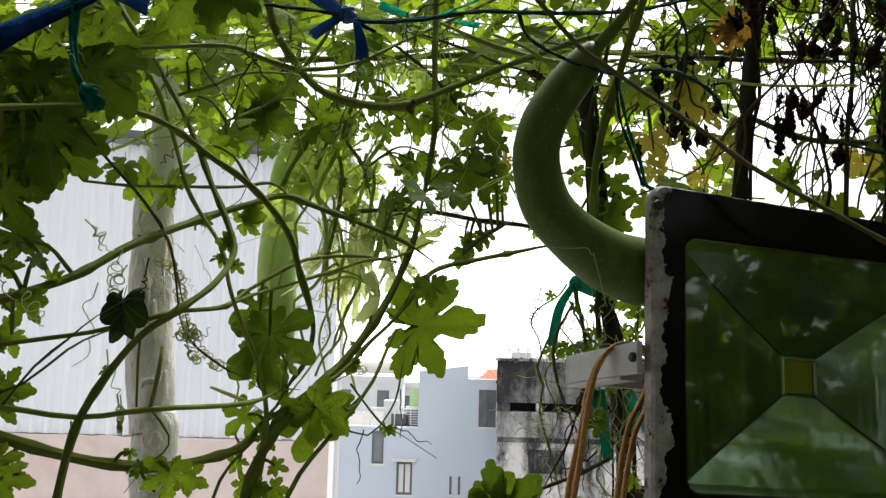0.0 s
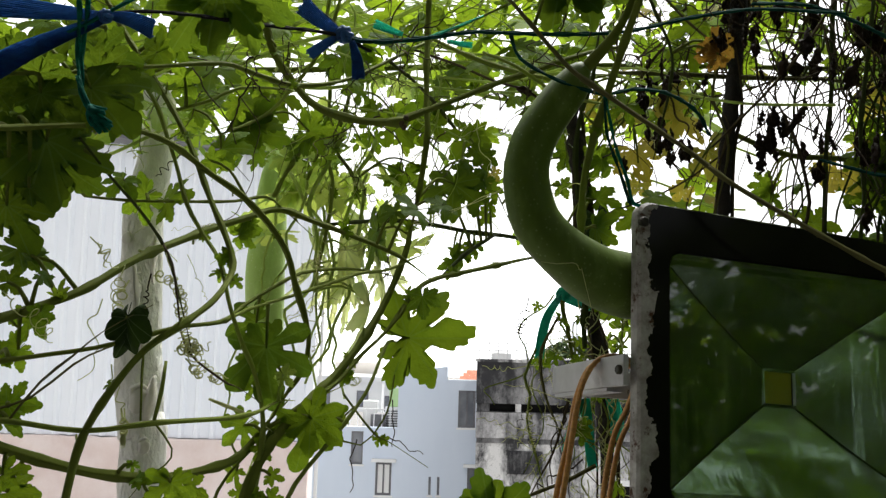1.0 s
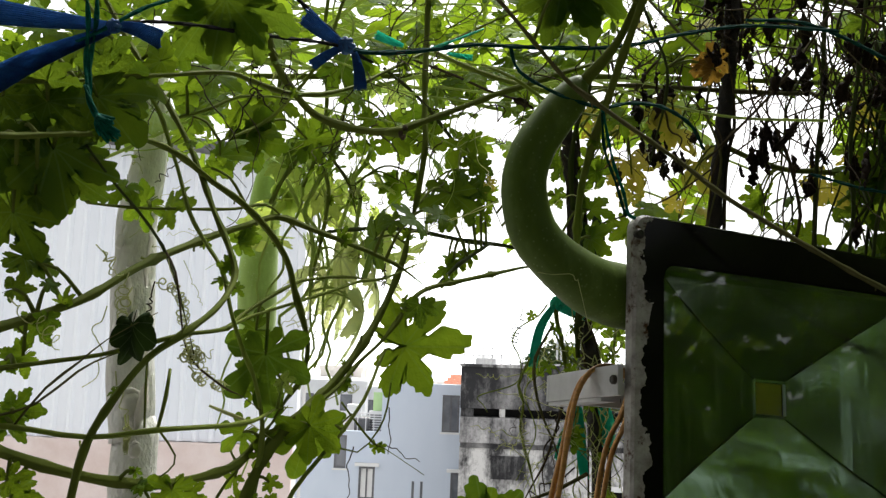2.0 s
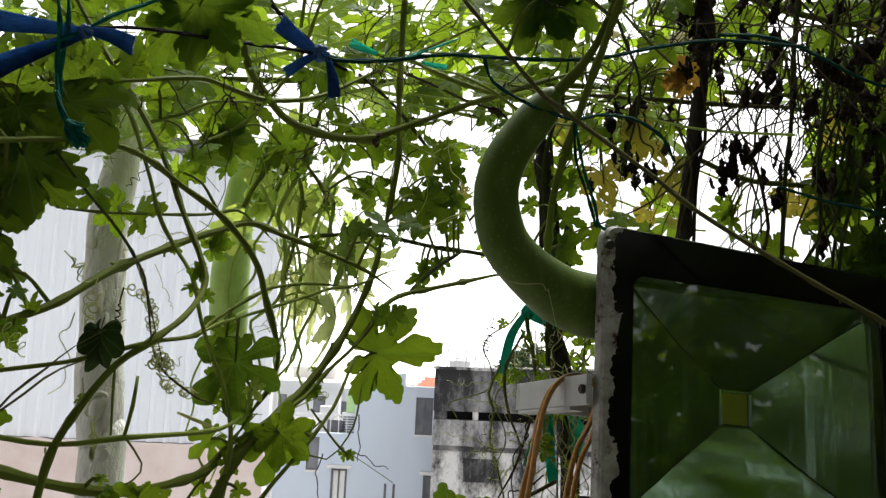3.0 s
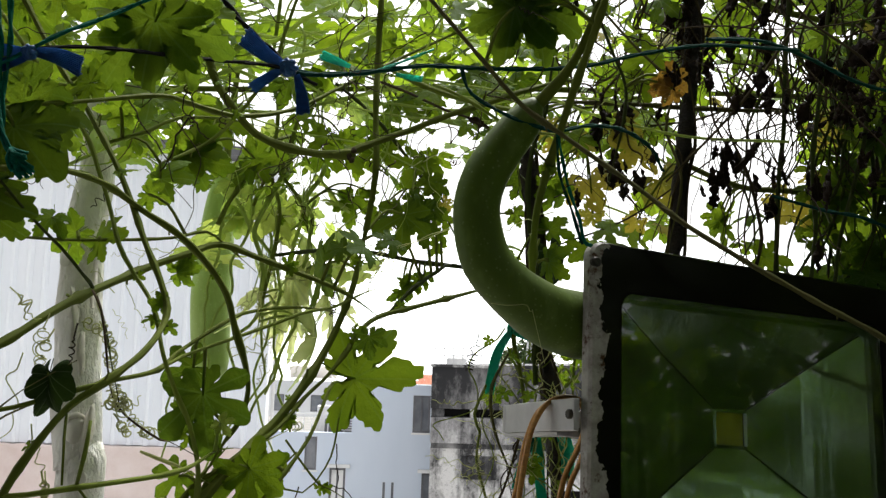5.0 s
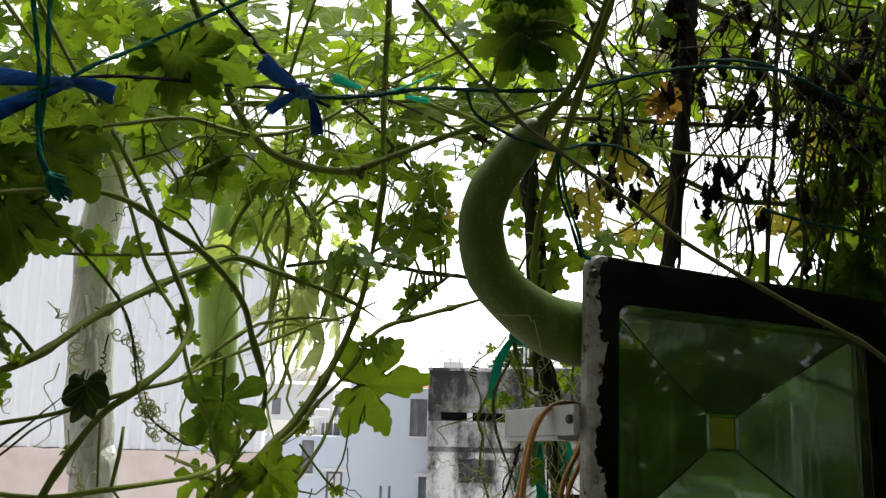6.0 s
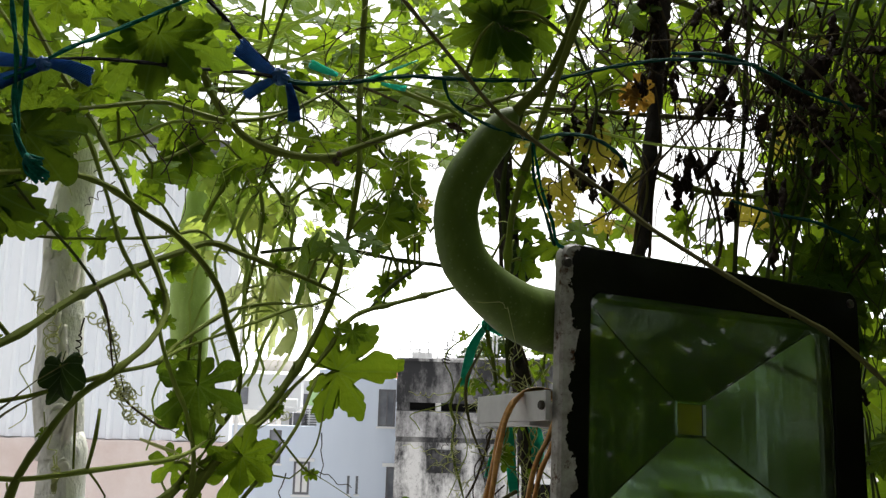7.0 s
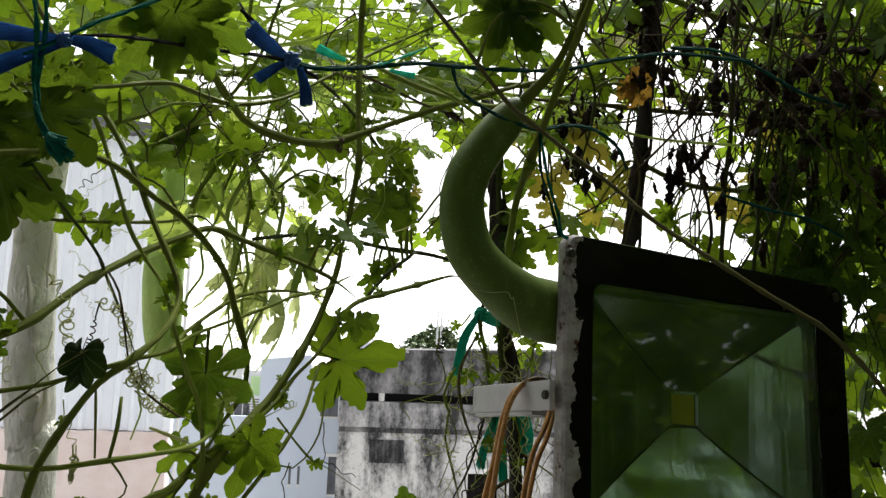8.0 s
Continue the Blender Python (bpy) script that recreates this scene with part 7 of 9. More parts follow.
leaf((0.008, 0.960, 1.707), (-0.006, 0.960, 1.714), (0.00, -1.00, 0.20), -10, LEAVES, 2)
leaf((-0.004, 0.930, 1.679), (-0.001, 0.930, 1.664), (0.00, -1.00, 0.30), 5, LEAVES_PALER, 1)
leaf((-0.014, 1.020, 1.704), (-0.023, 1.020, 1.682), (0.00, -1.00, 0.30), 5, LEAVES, 7)
leaf((-0.020, 1.060, 1.739), (-0.013, 1.060, 1.724), (0.00, -1.00, 0.30), 5, LEAVES, 9)
leaf((0.060, 0.950, 1.697), (0.068, 0.950, 1.671), (0.00, -1.00, 0.30), -15, LEAVES, 5)
leaf((0.056, 0.950, 1.665), (0.043, 0.950, 1.648), (0.10, -1.00, 0.30), 10, LEAVES, 2)
leaf((-0.106, 1.130, 1.725), (-0.093, 1.130, 1.686), (0.10, -1.00, 0.30), 12, LEAVES_PALER, 4)
leaf((-0.129, 1.140, 1.736), (-0.136, 1.140, 1.705), (-0.10, -1.00, 0.30), -12, LEAVES_PALER, 2)
leaf((-0.132, 0.920, 1.737), (-0.172, 0.900, 1.715), (0.10, 0.25, 1.00), -10, LEAVES_SHADED, 1)
leaf((-0.149, 0.930, 1.734), (-0.163, 0.920, 1.712), (0.10, -1.00, 0.40), 10, LEAVES_SHADED, 3)
leaf((0.038, 0.950, 1.625), (0.018, 0.950, 1.611), (0.10, -1.00, 0.30), 10, LEAVES, 3)
leaf((0.042, 0.950, 1.630), (0.049, 0.950, 1.608), (0.10, -1.00, 0.30), -14, LEAVES, 1)
leaf((0.025, 0.95, 1.614), (0.007, 0.954, 1.608), (0.25, -0.99, 0.34), -21, LEAVES, 2)
leaf((0.025, 0.95, 1.62), (0.05, 0.963, 1.628), (-0.15, -0.99, 0.40), -8, LEAVES, 6)
leaf((0.019, 0.95, 1.614), (0.039, 0.979, 1.599), (-0.05, -0.99, 0.18), 10, LEAVES, 5)
leaf((0.034, 0.890, 1.679), (0.039, 0.885, 1.644), (-0.05, -1.00, 0.15), -8, LEAVES_SHADED, 4)
leaf((-0.001, 0.890, 1.680), (-0.014, 0.900, 1.688), (0.00, -1.00, 0.20), 8, LEAVES_SHADED, 2)
leaf((0.146, 1.020, 1.784), (0.138, 1.000, 1.749), (0.00, -1.00, 0.20), 8, LEAVES, 2)
leaf((0.153, 1.030, 1.750), (0.138, 1.020, 1.724), (0.00, -1.00, 0.20), -12, LEAVES_SHADED, 1)
leaf((0.143, 1.030, 1.817), (0.155, 1.020, 1.788), (0.00, -1.00, 0.20), 14, LEAVES, 5)
leaf((0.149, 1.030, 1.716), (0.160, 1.030, 1.693), (0.10, -1.00, 0.20), 4, LEAVES_SHADED, 3)
leaf((0.161, 1.030, 1.760), (0.167, 1.020, 1.728), (0.00, -1.00, 0.30), -6, LEAVES, 0)
leaf((0.006, 0.780, 1.645), (-0.014, 0.760, 1.635), (0.00, -1.00, 0.30), 6, LEAVES_SHADED, 0)
leaf((-0.017, 0.740, 1.634), (-0.033, 0.700, 1.629), (0.00, -1.00, 0.40), -8, LEAVES_SHADED, 1)
leaf((-0.035, 0.740, 1.632), (-0.057, 0.740, 1.623), (0.10, -1.00, 0.40), 10, LEAVES_SHADED, 4)
leaf((0.048, 0.900, 1.693), (0.065, 0.900, 1.678), (0.00, -1.00, 0.20), -12, LEAVES_SHADED, 2)
leaf((0.056, 0.920, 1.673), (0.046, 0.920, 1.656), (0.00, -1.00, 0.20), 14, LEAVES, 4)
leaf((0.051, 0.930, 1.725), (0.055, 0.930, 1.698), (0.10, -1.00, 0.10), -6, LEAVES_SHADED, 0)
leaf((0.060, 0.940, 1.709), (0.073, 0.940, 1.696), (0.00, -1.00, 0.30), 20, LEAVES_OLD, 2, label='yellowing leaf with holes')
leaf((0.025, 0.900, 1.706), (0.038, 0.900, 1.686), (0.00, -1.00, 0.20), -14, LEAVES_SHADED, 3)
leaf((0.168, 0.900, 1.656), (0.184, 0.900, 1.606), (0.10, -1.00, 0.10), 8, LEAVES_CUP, 1, stalked=False, label='dark folded leaf behind the gourd')
leaf((-0.010, 0.745, 1.560), (-0.008, 0.742, 1.533), (0.00, -1.00, 0.10), 5, LEAVES_SHADED, 3, stalked=False, label='small darker green leaf')
leaf((-0.017, 0.78, 1.553), (-0.007, 0.791, 1.549), (-0.03, -1.00, 0.09), 19, LEAVES, 3)
leaf((-0.024, 0.78, 1.563), (-0.011, 0.765, 1.557), (-0.16, -1.00, 0.42), 8, LEAVES, 3)
leaf((-0.097, 1.02, 1.626), (-0.126, 1.02, 1.54), (-0.15, -0.99, 0.20), -22, LEAVES_PALE, 0, label='limp pale drooping leaf')
leaf((-0.102, 1, 1.629), (-0.101, 1, 1.531), (-0.16, -0.99, 0.28), 4, LEAVES_PALE, 8, label='limp pale drooping leaf')
leaf((-0.124, 1.03, 1.6), (-0.141, 1.03, 1.54), (-0.05, -0.99, 0.43), -37, LEAVES_PALE, 1, label='limp pale drooping leaf')
leaf((-0.084, 1.02, 1.626), (-0.095, 1.02, 1.554), (0.13, -0.99, 0.14), -50, LEAVES_PALE, 6, label='limp pale drooping leaf')
leaf((-0.087, 1, 1.579), (-0.08, 1, 1.541), (0.15, -0.99, 0.09), 15, LEAVES_PALE, 5, label='limp pale drooping leaf')
leaf((-0.063, 1, 1.611), (-0.061, 1, 1.567), (-0.05, -0.99, 0.16), -48, LEAVES_PALE, 4, label='limp pale drooping leaf')
leaf((-0.137, 1.04, 1.624), (-0.154, 1.04, 1.537), (0.27, -0.99, 0.08), -64, LEAVES_PALE, 0, label='limp pale drooping leaf')
leaf((-0.075, 1, 1.569), (-0.063, 1, 1.484), (0.25, -1.00, 0.46), -48, LEAVES_PALE, 1, label='limp pale drooping leaf')
leaf((-0.061, 1.02, 1.593), (-0.045, 1.02, 1.538), (0.24, -1.00, 0.36), -15, LEAVES_PALE, 3, label='limp pale drooping leaf')
leaf((-0.103, 1.03, 1.605), (-0.086, 1.03, 1.511), (0.00, -1.00, 0.20), -23, LEAVES_PALE, 1, label='limp pale drooping leaf')
leaf((-0.117, 1.05, 1.592), (-0.115, 1.05, 1.512), (-0.16, -1.00, 0.14), -35, LEAVES_PALE, 2, label='limp pale drooping leaf')
leaf((-0.049, 1, 1.606), (-0.036, 1, 1.555), (-0.22, -1.00, 0.10), 41, LEAVES_PALE, 6, label='limp pale drooping leaf')
leaf((-0.092, 1.03, 1.625), (-0.076, 1.03, 1.567), (0.31, -1.00, 0.35), 6, LEAVES_PALE, 4, label='limp pale drooping leaf')
leaf((-0.147, 1.05, 1.644), (-0.13, 1.05, 1.591), (0.22, -0.99, 0.25), 44, LEAVES_PALE, 3, label='limp pale drooping leaf')
leaf((-0.168, 1.1, 1.728), (-0.186, 1.1, 1.672), (0.1, -1.00, 0.30), 8, LEAVES_PALER, 1, label='broad pale green leaf')
leaf((-0.150, 1.12, 1.722), (-0.112, 1.12, 1.670), (-0.1, -1.00, 0.25), -12, LEAVES_PALER, 3)
leaf((0.303, 0.885, 1.979), (0.309, 0.885, 1.942), (-0.43, -0.87, -0.11), 12, LEAVES_DEAD, 6, stalked=False, label='dead leaf clinging to the post')
leaf((0.315, 0.895, 1.893), (0.317, 0.885, 1.858), (-0.53, -0.89, -0.10), 20, LEAVES_DEAD, 9, stalked=False, label='dead leaf clinging to the post')
leaf((0.303, 0.878, 1.918), (0.314, 0.885, 1.891), (-0.24, -0.88, -0.25), 84, LEAVES_DEAD, 6, stalked=False, label='dead leaf clinging to the post')
leaf((0.297, 0.875, 1.877), (0.3, 0.885, 1.85), (-0.20, -0.90, 0.20), -26, LEAVES_DEAD, 9, stalked=False, label='dead leaf clinging to the post')
leaf((0.304, 0.877, 1.858), (0.308, 0.885, 1.82), (-0.45, -0.90, 0.23), 18, LEAVES_DEAD, 9, stalked=False, label='dead leaf clinging to the post')
leaf((0.307, 0.878, 1.921), (0.315, 0.885, 1.896), (-0.13, -0.88, 0.05), 87, LEAVES_DEAD, 9, stalked=False, label='dead leaf clinging to the post')
leaf((0.298, 0.88, 1.962), (0.291, 0.885, 1.923), (-0.46, -0.87, -0.06), -85, LEAVES_DEAD, 4, stalked=False, label='dead leaf clinging to the post')
leaf((0.3, 0.884, 1.896), (0.301, 0.885, 1.868), (-0.34, -0.89, 0.03), -21, LEAVES_DEAD, 1, stalked=False, label='dead leaf clinging to the post')
leaf((0.303, 0.876, 1.915), (0.302, 0.885, 1.887), (-0.44, -0.88, 0.23), -21, LEAVES_DEAD, 8, stalked=False, label='dead leaf clinging to the post')
leaf((0.306, 0.885, 1.951), (0.314, 0.885, 1.915), (-0.49, -0.88, 0.08), 75, LEAVES_DEAD, 4, stalked=False, label='dead leaf clinging to the post')
leaf((0.308, 0.881, 1.889), (0.309, 0.885, 1.848), (-0.29, -0.89, -0.12), 89, LEAVES_DEAD, 0, stalked=False, label='dead leaf clinging to the post')
leaf((0.293, 0.877, 1.949), (0.296, 0.885, 1.906), (-0.53, -0.88, 0.06), -60, LEAVES_DEAD, 9, stalked=False, label='dead leaf clinging to the post')
leaf((0.312, 0.887, 1.906), (0.305, 0.885, 1.87), (-0.54, -0.89, 0.14), 45, LEAVES_DEAD, 5, stalked=False, label='dead leaf clinging to the post')
leaf((0.304, 0.877, 1.949), (0.304, 0.885, 1.923), (-0.14, -0.87, -0.14), 8, LEAVES_DEAD, 9, stalked=False, label='dead leaf clinging to the post')
leaf((0.305, 0.888, 1.958), (0.306, 0.885, 1.909), (-0.28, -0.87, 0.21), 20, LEAVES_DEAD, 0, stalked=False, label='dead leaf clinging to the post')
leaf((0.303, 0.883, 1.934), (0.312, 0.885, 1.907), (-0.08, -0.88, -0.21), -14, LEAVES_DEAD, 0, stalked=False, label='dead leaf clinging to the post')
leaf((0.303, 0.888, 1.963), (0.308, 0.885, 1.919), (-0.10, -0.87, -0.12), -8, LEAVES_DEAD, 6, stalked=False, label='dead leaf clinging to the post')
leaf((0.304, 0.891, 1.952), (0.294, 0.885, 1.91), (-0.21, -0.88, -0.06), -46, LEAVES_DEAD, 6, stalked=False, label='dead leaf clinging to the post')
leaf((0.308, 0.875, 1.907), (0.306, 0.885, 1.876), (-0.33, -0.89, 0.16), -88, LEAVES_DEAD, 1, stalked=False, label='dead leaf clinging to the post')
leaf((0.302, 0.893, 1.882), (0.298, 0.885, 1.854), (-0.56, -0.90, 0.12), 86, LEAVES_DEAD, 3, stalked=False, label='dead leaf clinging to the post')
leaf((0.297, 0.876, 1.954), (0.303, 0.885, 1.923), (-0.24, -0.87, -0.25), -32, LEAVES_DEAD, 9, stalked=False, label='dead leaf clinging to the post')
leaf((0.292, 0.882, 1.916), (0.29, 0.885, 1.869), (-0.03, -0.89, 0.19), 9, LEAVES_DEAD, 2, stalked=False, label='dead leaf clinging to the post')
leaf((0.315, 0.839, 1.864), (0.312, 0.84, 1.846), (-0.58, -0.89, -0.18), 18, LEAVES_DEAD, 9, stalked=False, label='dead shrivelled brown leaf')
leaf((0.312, 0.832, 1.849), (0.32, 0.84, 1.824), (-0.53, -0.89, 0.24), 82, LEAVES_DEAD, 5, stalked=False, label='dead shrivelled brown leaf')
leaf((0.315, 0.846, 1.867), (0.308, 0.84, 1.835), (-0.61, -0.89, 0.04), -84, LEAVES_DEAD, 1, stalked=False, label='dead shrivelled brown leaf')
leaf((0.315, 0.831, 1.867), (0.319, 0.84, 1.842), (-0.26, -0.89, -0.15), -72, LEAVES_DEAD, 7, stalked=False, label='dead shrivelled brown leaf')
leaf((0.307, 0.826, 1.843), (0.317, 0.84, 1.813), (-0.54, -0.89, 0.26), -50, LEAVES_DEAD, 9, stalked=False, label='dead shrivelled brown leaf')
leaf((0.34, 0.861, 1.758), (0.328, 0.85, 1.724), (-0.27, -0.91, 0.35), -66, LEAVES_DEAD, 8, stalked=False, label='dead shrivelled brown leaf')
leaf((0.333, 0.855, 1.749), (0.338, 0.85, 1.72), (-0.61, -0.91, -0.01), 57, LEAVES_DEAD, 8, stalked=False, label='dead shrivelled brown leaf')
leaf((0.339, 0.858, 1.747), (0.33, 0.85, 1.717), (-0.23, -0.91, 0.06), 39, LEAVES_DEAD, 2, stalked=False, label='dead shrivelled brown leaf')
leaf((0.321, 0.838, 1.76), (0.317, 0.85, 1.74), (-0.19, -0.91, -0.05), 20, LEAVES_DEAD, 4, stalked=False, label='dead shrivelled brown leaf')
leaf((0.333, 0.844, 1.739), (0.33, 0.85, 1.704), (-0.18, -0.91, 0.37), -55, LEAVES_DEAD, 2, stalked=False, label='dead shrivelled brown leaf')
leaf((0.326, 0.839, 1.759), (0.333, 0.85, 1.735), (-0.50, -0.91, 0.36), -37, LEAVES_DEAD, 7, stalked=False, label='dead shrivelled brown leaf')
leaf((0.336, 0.841, 1.749), (0.344, 0.85, 1.727), (-0.34, -0.91, 0.20), -12, LEAVES_DEAD, 3, stalked=False, label='dead shrivelled brown leaf')
leaf((0.332, 0.862, 1.738), (0.333, 0.85, 1.708), (-0.17, -0.92, 0.08), 53, LEAVES_DEAD, 4, stalked=False, label='dead shrivelled brown leaf')
leaf((0.325, 0.853, 1.717), (0.325, 0.85, 1.683), (-0.31, -0.92, 0.07), -26, LEAVES_DEAD, 2, stalked=False, label='dead shrivelled brown leaf')
leaf((0.321, 0.847, 1.715), (0.315, 0.85, 1.695), (-0.33, -0.92, 0.20), -50, LEAVES_DEAD, 6, stalked=False, label='dead shrivelled brown leaf')
leaf((0.321, 0.838, 1.73), (0.317, 0.85, 1.701), (-0.40, -0.92, -0.09), -10, LEAVES_DEAD, 5, stalked=False, label='dead shrivelled brown leaf')
leaf((0.319, 0.847, 1.741), (0.328, 0.85, 1.717), (-0.23, -0.92, 0.15), 24, LEAVES_DEAD, 2, stalked=False, label='dead shrivelled brown leaf')
leaf((0.332, 0.841, 1.723), (0.339, 0.85, 1.702), (-0.53, -0.92, 0.03), -59, LEAVES_DEAD, 6, stalked=False, label='dead shrivelled brown leaf')
leaf((0.453, 0.83, 1.834), (0.455, 0.84, 1.816), (-0.62, -0.85, 0.04), 65, LEAVES_DEAD, 6, stalked=False, label='dead shrivelled brown leaf')
leaf((0.454, 0.838, 1.848), (0.447, 0.84, 1.818), (-0.64, -0.85, 0.20), -42, LEAVES_DEAD, 9, stalked=False, label='dead shrivelled brown leaf')
leaf((0.452, 0.837, 1.851), (0.455, 0.84, 1.823), (-0.35, -0.85, 0.28), -49, LEAVES_DEAD, 5, stalked=False, label='dead shrivelled brown leaf')
leaf((0.467, 0.855, 1.841), (0.464, 0.84, 1.808), (-0.70, -0.85, -0.17), -52, LEAVES_DEAD, 8, stalked=False, label='dead shrivelled brown leaf')
leaf((0.463, 0.836, 1.85), (0.462, 0.84, 1.832), (-0.22, -0.84, 0.09), -69, LEAVES_DEAD, 7, stalked=False, label='dead shrivelled brown leaf')
leaf((0.449, 0.837, 1.836), (0.456, 0.84, 1.804), (-0.71, -0.85, 0.15), -46, LEAVES_DEAD, 2, stalked=False, label='dead shrivelled brown leaf')
leaf((0.457, 0.826, 1.834), (0.458, 0.84, 1.81), (-0.62, -0.85, -0.10), -16, LEAVES_DEAD, 1, stalked=False, label='dead shrivelled brown leaf')
leaf((0.47, 0.854, 1.834), (0.454, 0.84, 1.807), (-0.44, -0.85, -0.17), 40, LEAVES_DEAD, 6, stalked=False, label='dead shrivelled brown leaf')
leaf((0.475, 0.849, 1.802), (0.466, 0.84, 1.775), (-0.35, -0.85, -0.03), -84, LEAVES_DEAD, 7, stalked=False, label='dead shrivelled brown leaf')
leaf((0.464, 0.83, 1.808), (0.465, 0.84, 1.783), (-0.75, -0.85, -0.12), -23, LEAVES_DEAD, 0, stalked=False, label='dead shrivelled brown leaf')
leaf((0.477, 0.852, 1.807), (0.479, 0.84, 1.783), (-0.41, -0.85, -0.02), 7, LEAVES_DEAD, 3, stalked=False, label='dead shrivelled brown leaf')
leaf((0.457, 0.839, 1.806), (0.451, 0.84, 1.771), (-0.34, -0.86, 0.03), -30, LEAVES_DEAD, 2, stalked=False, label='dead shrivelled brown leaf')
leaf((0.453, 0.834, 1.794), (0.463, 0.84, 1.771), (-0.17, -0.86, 0.30), -64, LEAVES_DEAD, 2, stalked=False, label='dead shrivelled brown leaf')
leaf((0.479, 0.84, 1.741), (0.48, 0.83, 1.708), (-0.65, -0.86, 0.31), 10, LEAVES_DEAD, 9, stalked=False, label='dead shrivelled brown leaf')
leaf((0.464, 0.816, 1.756), (0.465, 0.83, 1.738), (-0.71, -0.86, 0.22), -72, LEAVES_DEAD, 9, stalked=False, label='dead shrivelled brown leaf')
leaf((0.471, 0.826, 1.742), (0.48, 0.83, 1.72), (-0.52, -0.86, 0.29), -32, LEAVES_DEAD, 3, stalked=False, label='dead shrivelled brown leaf')
leaf((0.464, 0.831, 1.761), (0.461, 0.83, 1.726), (-0.46, -0.86, 0.30), -41, LEAVES_DEAD, 7, stalked=False, label='dead shrivelled brown leaf')
leaf((0.472, 0.837, 1.752), (0.465, 0.83, 1.733), (-0.38, -0.86, 0.32), -6, LEAVES_DEAD, 1, stalked=False, label='dead shrivelled brown leaf')
leaf((0.484, 0.84, 1.746), (0.481, 0.83, 1.719), (-0.59, -0.86, 0.20), -38, LEAVES_DEAD, 9, stalked=False, label='dead shrivelled brown leaf')
leaf((0.47, 0.817, 1.751), (0.485, 0.83, 1.724), (-0.41, -0.86, -0.10), -52, LEAVES_DEAD, 1, stalked=False, label='dead shrivelled brown leaf')
leaf((0.491, 0.829, 1.8), (0.493, 0.84, 1.784), (-0.29, -0.84, 0.21), 73, LEAVES_DEAD, 2, stalked=False, label='dead shrivelled brown leaf')
leaf((0.49, 0.829, 1.797), (0.491, 0.84, 1.781), (-0.62, -0.84, -0.03), 10, LEAVES_DEAD, 2, stalked=False, label='dead shrivelled brown leaf')
leaf((0.486, 0.842, 1.807), (0.478, 0.84, 1.785), (-0.55, -0.85, 0.07), -90, LEAVES_DEAD, 4, stalked=False, label='dead shrivelled brown leaf')
leaf((0.491, 0.846, 1.789), (0.488, 0.84, 1.766), (-0.57, -0.85, 0.29), 39, LEAVES_DEAD, 1, stalked=False, label='dead shrivelled brown leaf')
leaf((0.499, 0.844, 1.788), (0.503, 0.84, 1.76), (-0.55, -0.84, 0.21), 0, LEAVES_DEAD, 3, stalked=False, label='dead shrivelled brown leaf')
leaf((0.43, 0.843, 1.856), (0.422, 0.84, 1.824), (-0.25, -0.86, -0.05), -28, LEAVES_DEAD, 7, stalked=False, label='dead shrivelled brown leaf')
leaf((0.412, 0.826, 1.855), (0.416, 0.84, 1.827), (-0.62, -0.86, 0.08), 1, LEAVES_DEAD, 0, stalked=False, label='dead shrivelled brown leaf')
leaf((0.429, 0.84, 1.849), (0.431, 0.84, 1.82), (-0.22, -0.86, 0.24), 70, LEAVES_DEAD, 1, stalked=False, label='dead shrivelled brown leaf')
leaf((0.424, 0.845, 1.848), (0.425, 0.84, 1.811), (-0.13, -0.86, 0.29), 10, LEAVES_DEAD, 2, stalked=False, label='dead shrivelled brown leaf')
leaf((0.39, 0.869, 1.743), (0.388, 0.86, 1.711), (-0.48, -0.90, 0.32), 63, LEAVES_DEAD, 3, stalked=False, label='dead shrivelled brown leaf')
leaf((0.397, 0.863, 1.743), (0.404, 0.86, 1.717), (-0.25, -0.90, 0.06), -18, LEAVES_DEAD, 3, stalked=False, label='dead shrivelled brown leaf')
leaf((0.398, 0.864, 1.763), (0.398, 0.86, 1.744), (-0.65, -0.89, -0.05), -12, LEAVES_DEAD, 7, stalked=False, label='dead shrivelled brown leaf')
leaf((0.391, 0.867, 1.748), (0.388, 0.86, 1.723), (-0.16, -0.90, -0.06), -54, LEAVES_DEAD, 8, stalked=False, label='dead shrivelled brown leaf')
leaf((0.39, 0.873, 1.759), (0.378, 0.86, 1.728), (-0.29, -0.90, -0.08), -80, LEAVES_DEAD, 3, stalked=False, label='dead shrivelled brown leaf')
leaf((0.204, 0.839, 1.795), (0.215, 0.85, 1.769), (-0.05, -0.94, 0.11), -44, LEAVES_DEAD, 5, stalked=False, label='dead shrivelled brown leaf')
leaf((0.212, 0.854, 1.795), (0.215, 0.85, 1.763), (-0.29, -0.94, 0.04), 14, LEAVES_DEAD, 6, stalked=False, label='dead shrivelled brown leaf')
leaf((0.207, 0.863, 1.791), (0.203, 0.85, 1.768), (-0.03, -0.94, -0.08), 28, LEAVES_DEAD, 1, stalked=False, label='dead shrivelled brown leaf')
leaf((0.239, 0.879, 1.75), (0.247, 0.88, 1.727), (-0.35, -0.94, 0.09), 67, LEAVES_DEAD, 9, stalked=False, label='dead shrivelled brown leaf')
leaf((0.235, 0.865, 1.721), (0.24, 0.88, 1.702), (-0.14, -0.95, 0.05), 84, LEAVES_DEAD, 2, stalked=False, label='dead shrivelled brown leaf')
leaf((0.246, 0.893, 1.729), (0.24, 0.88, 1.704), (-0.47, -0.95, 0.41), 18, LEAVES_DEAD, 0, stalked=False, label='dead shrivelled brown leaf')
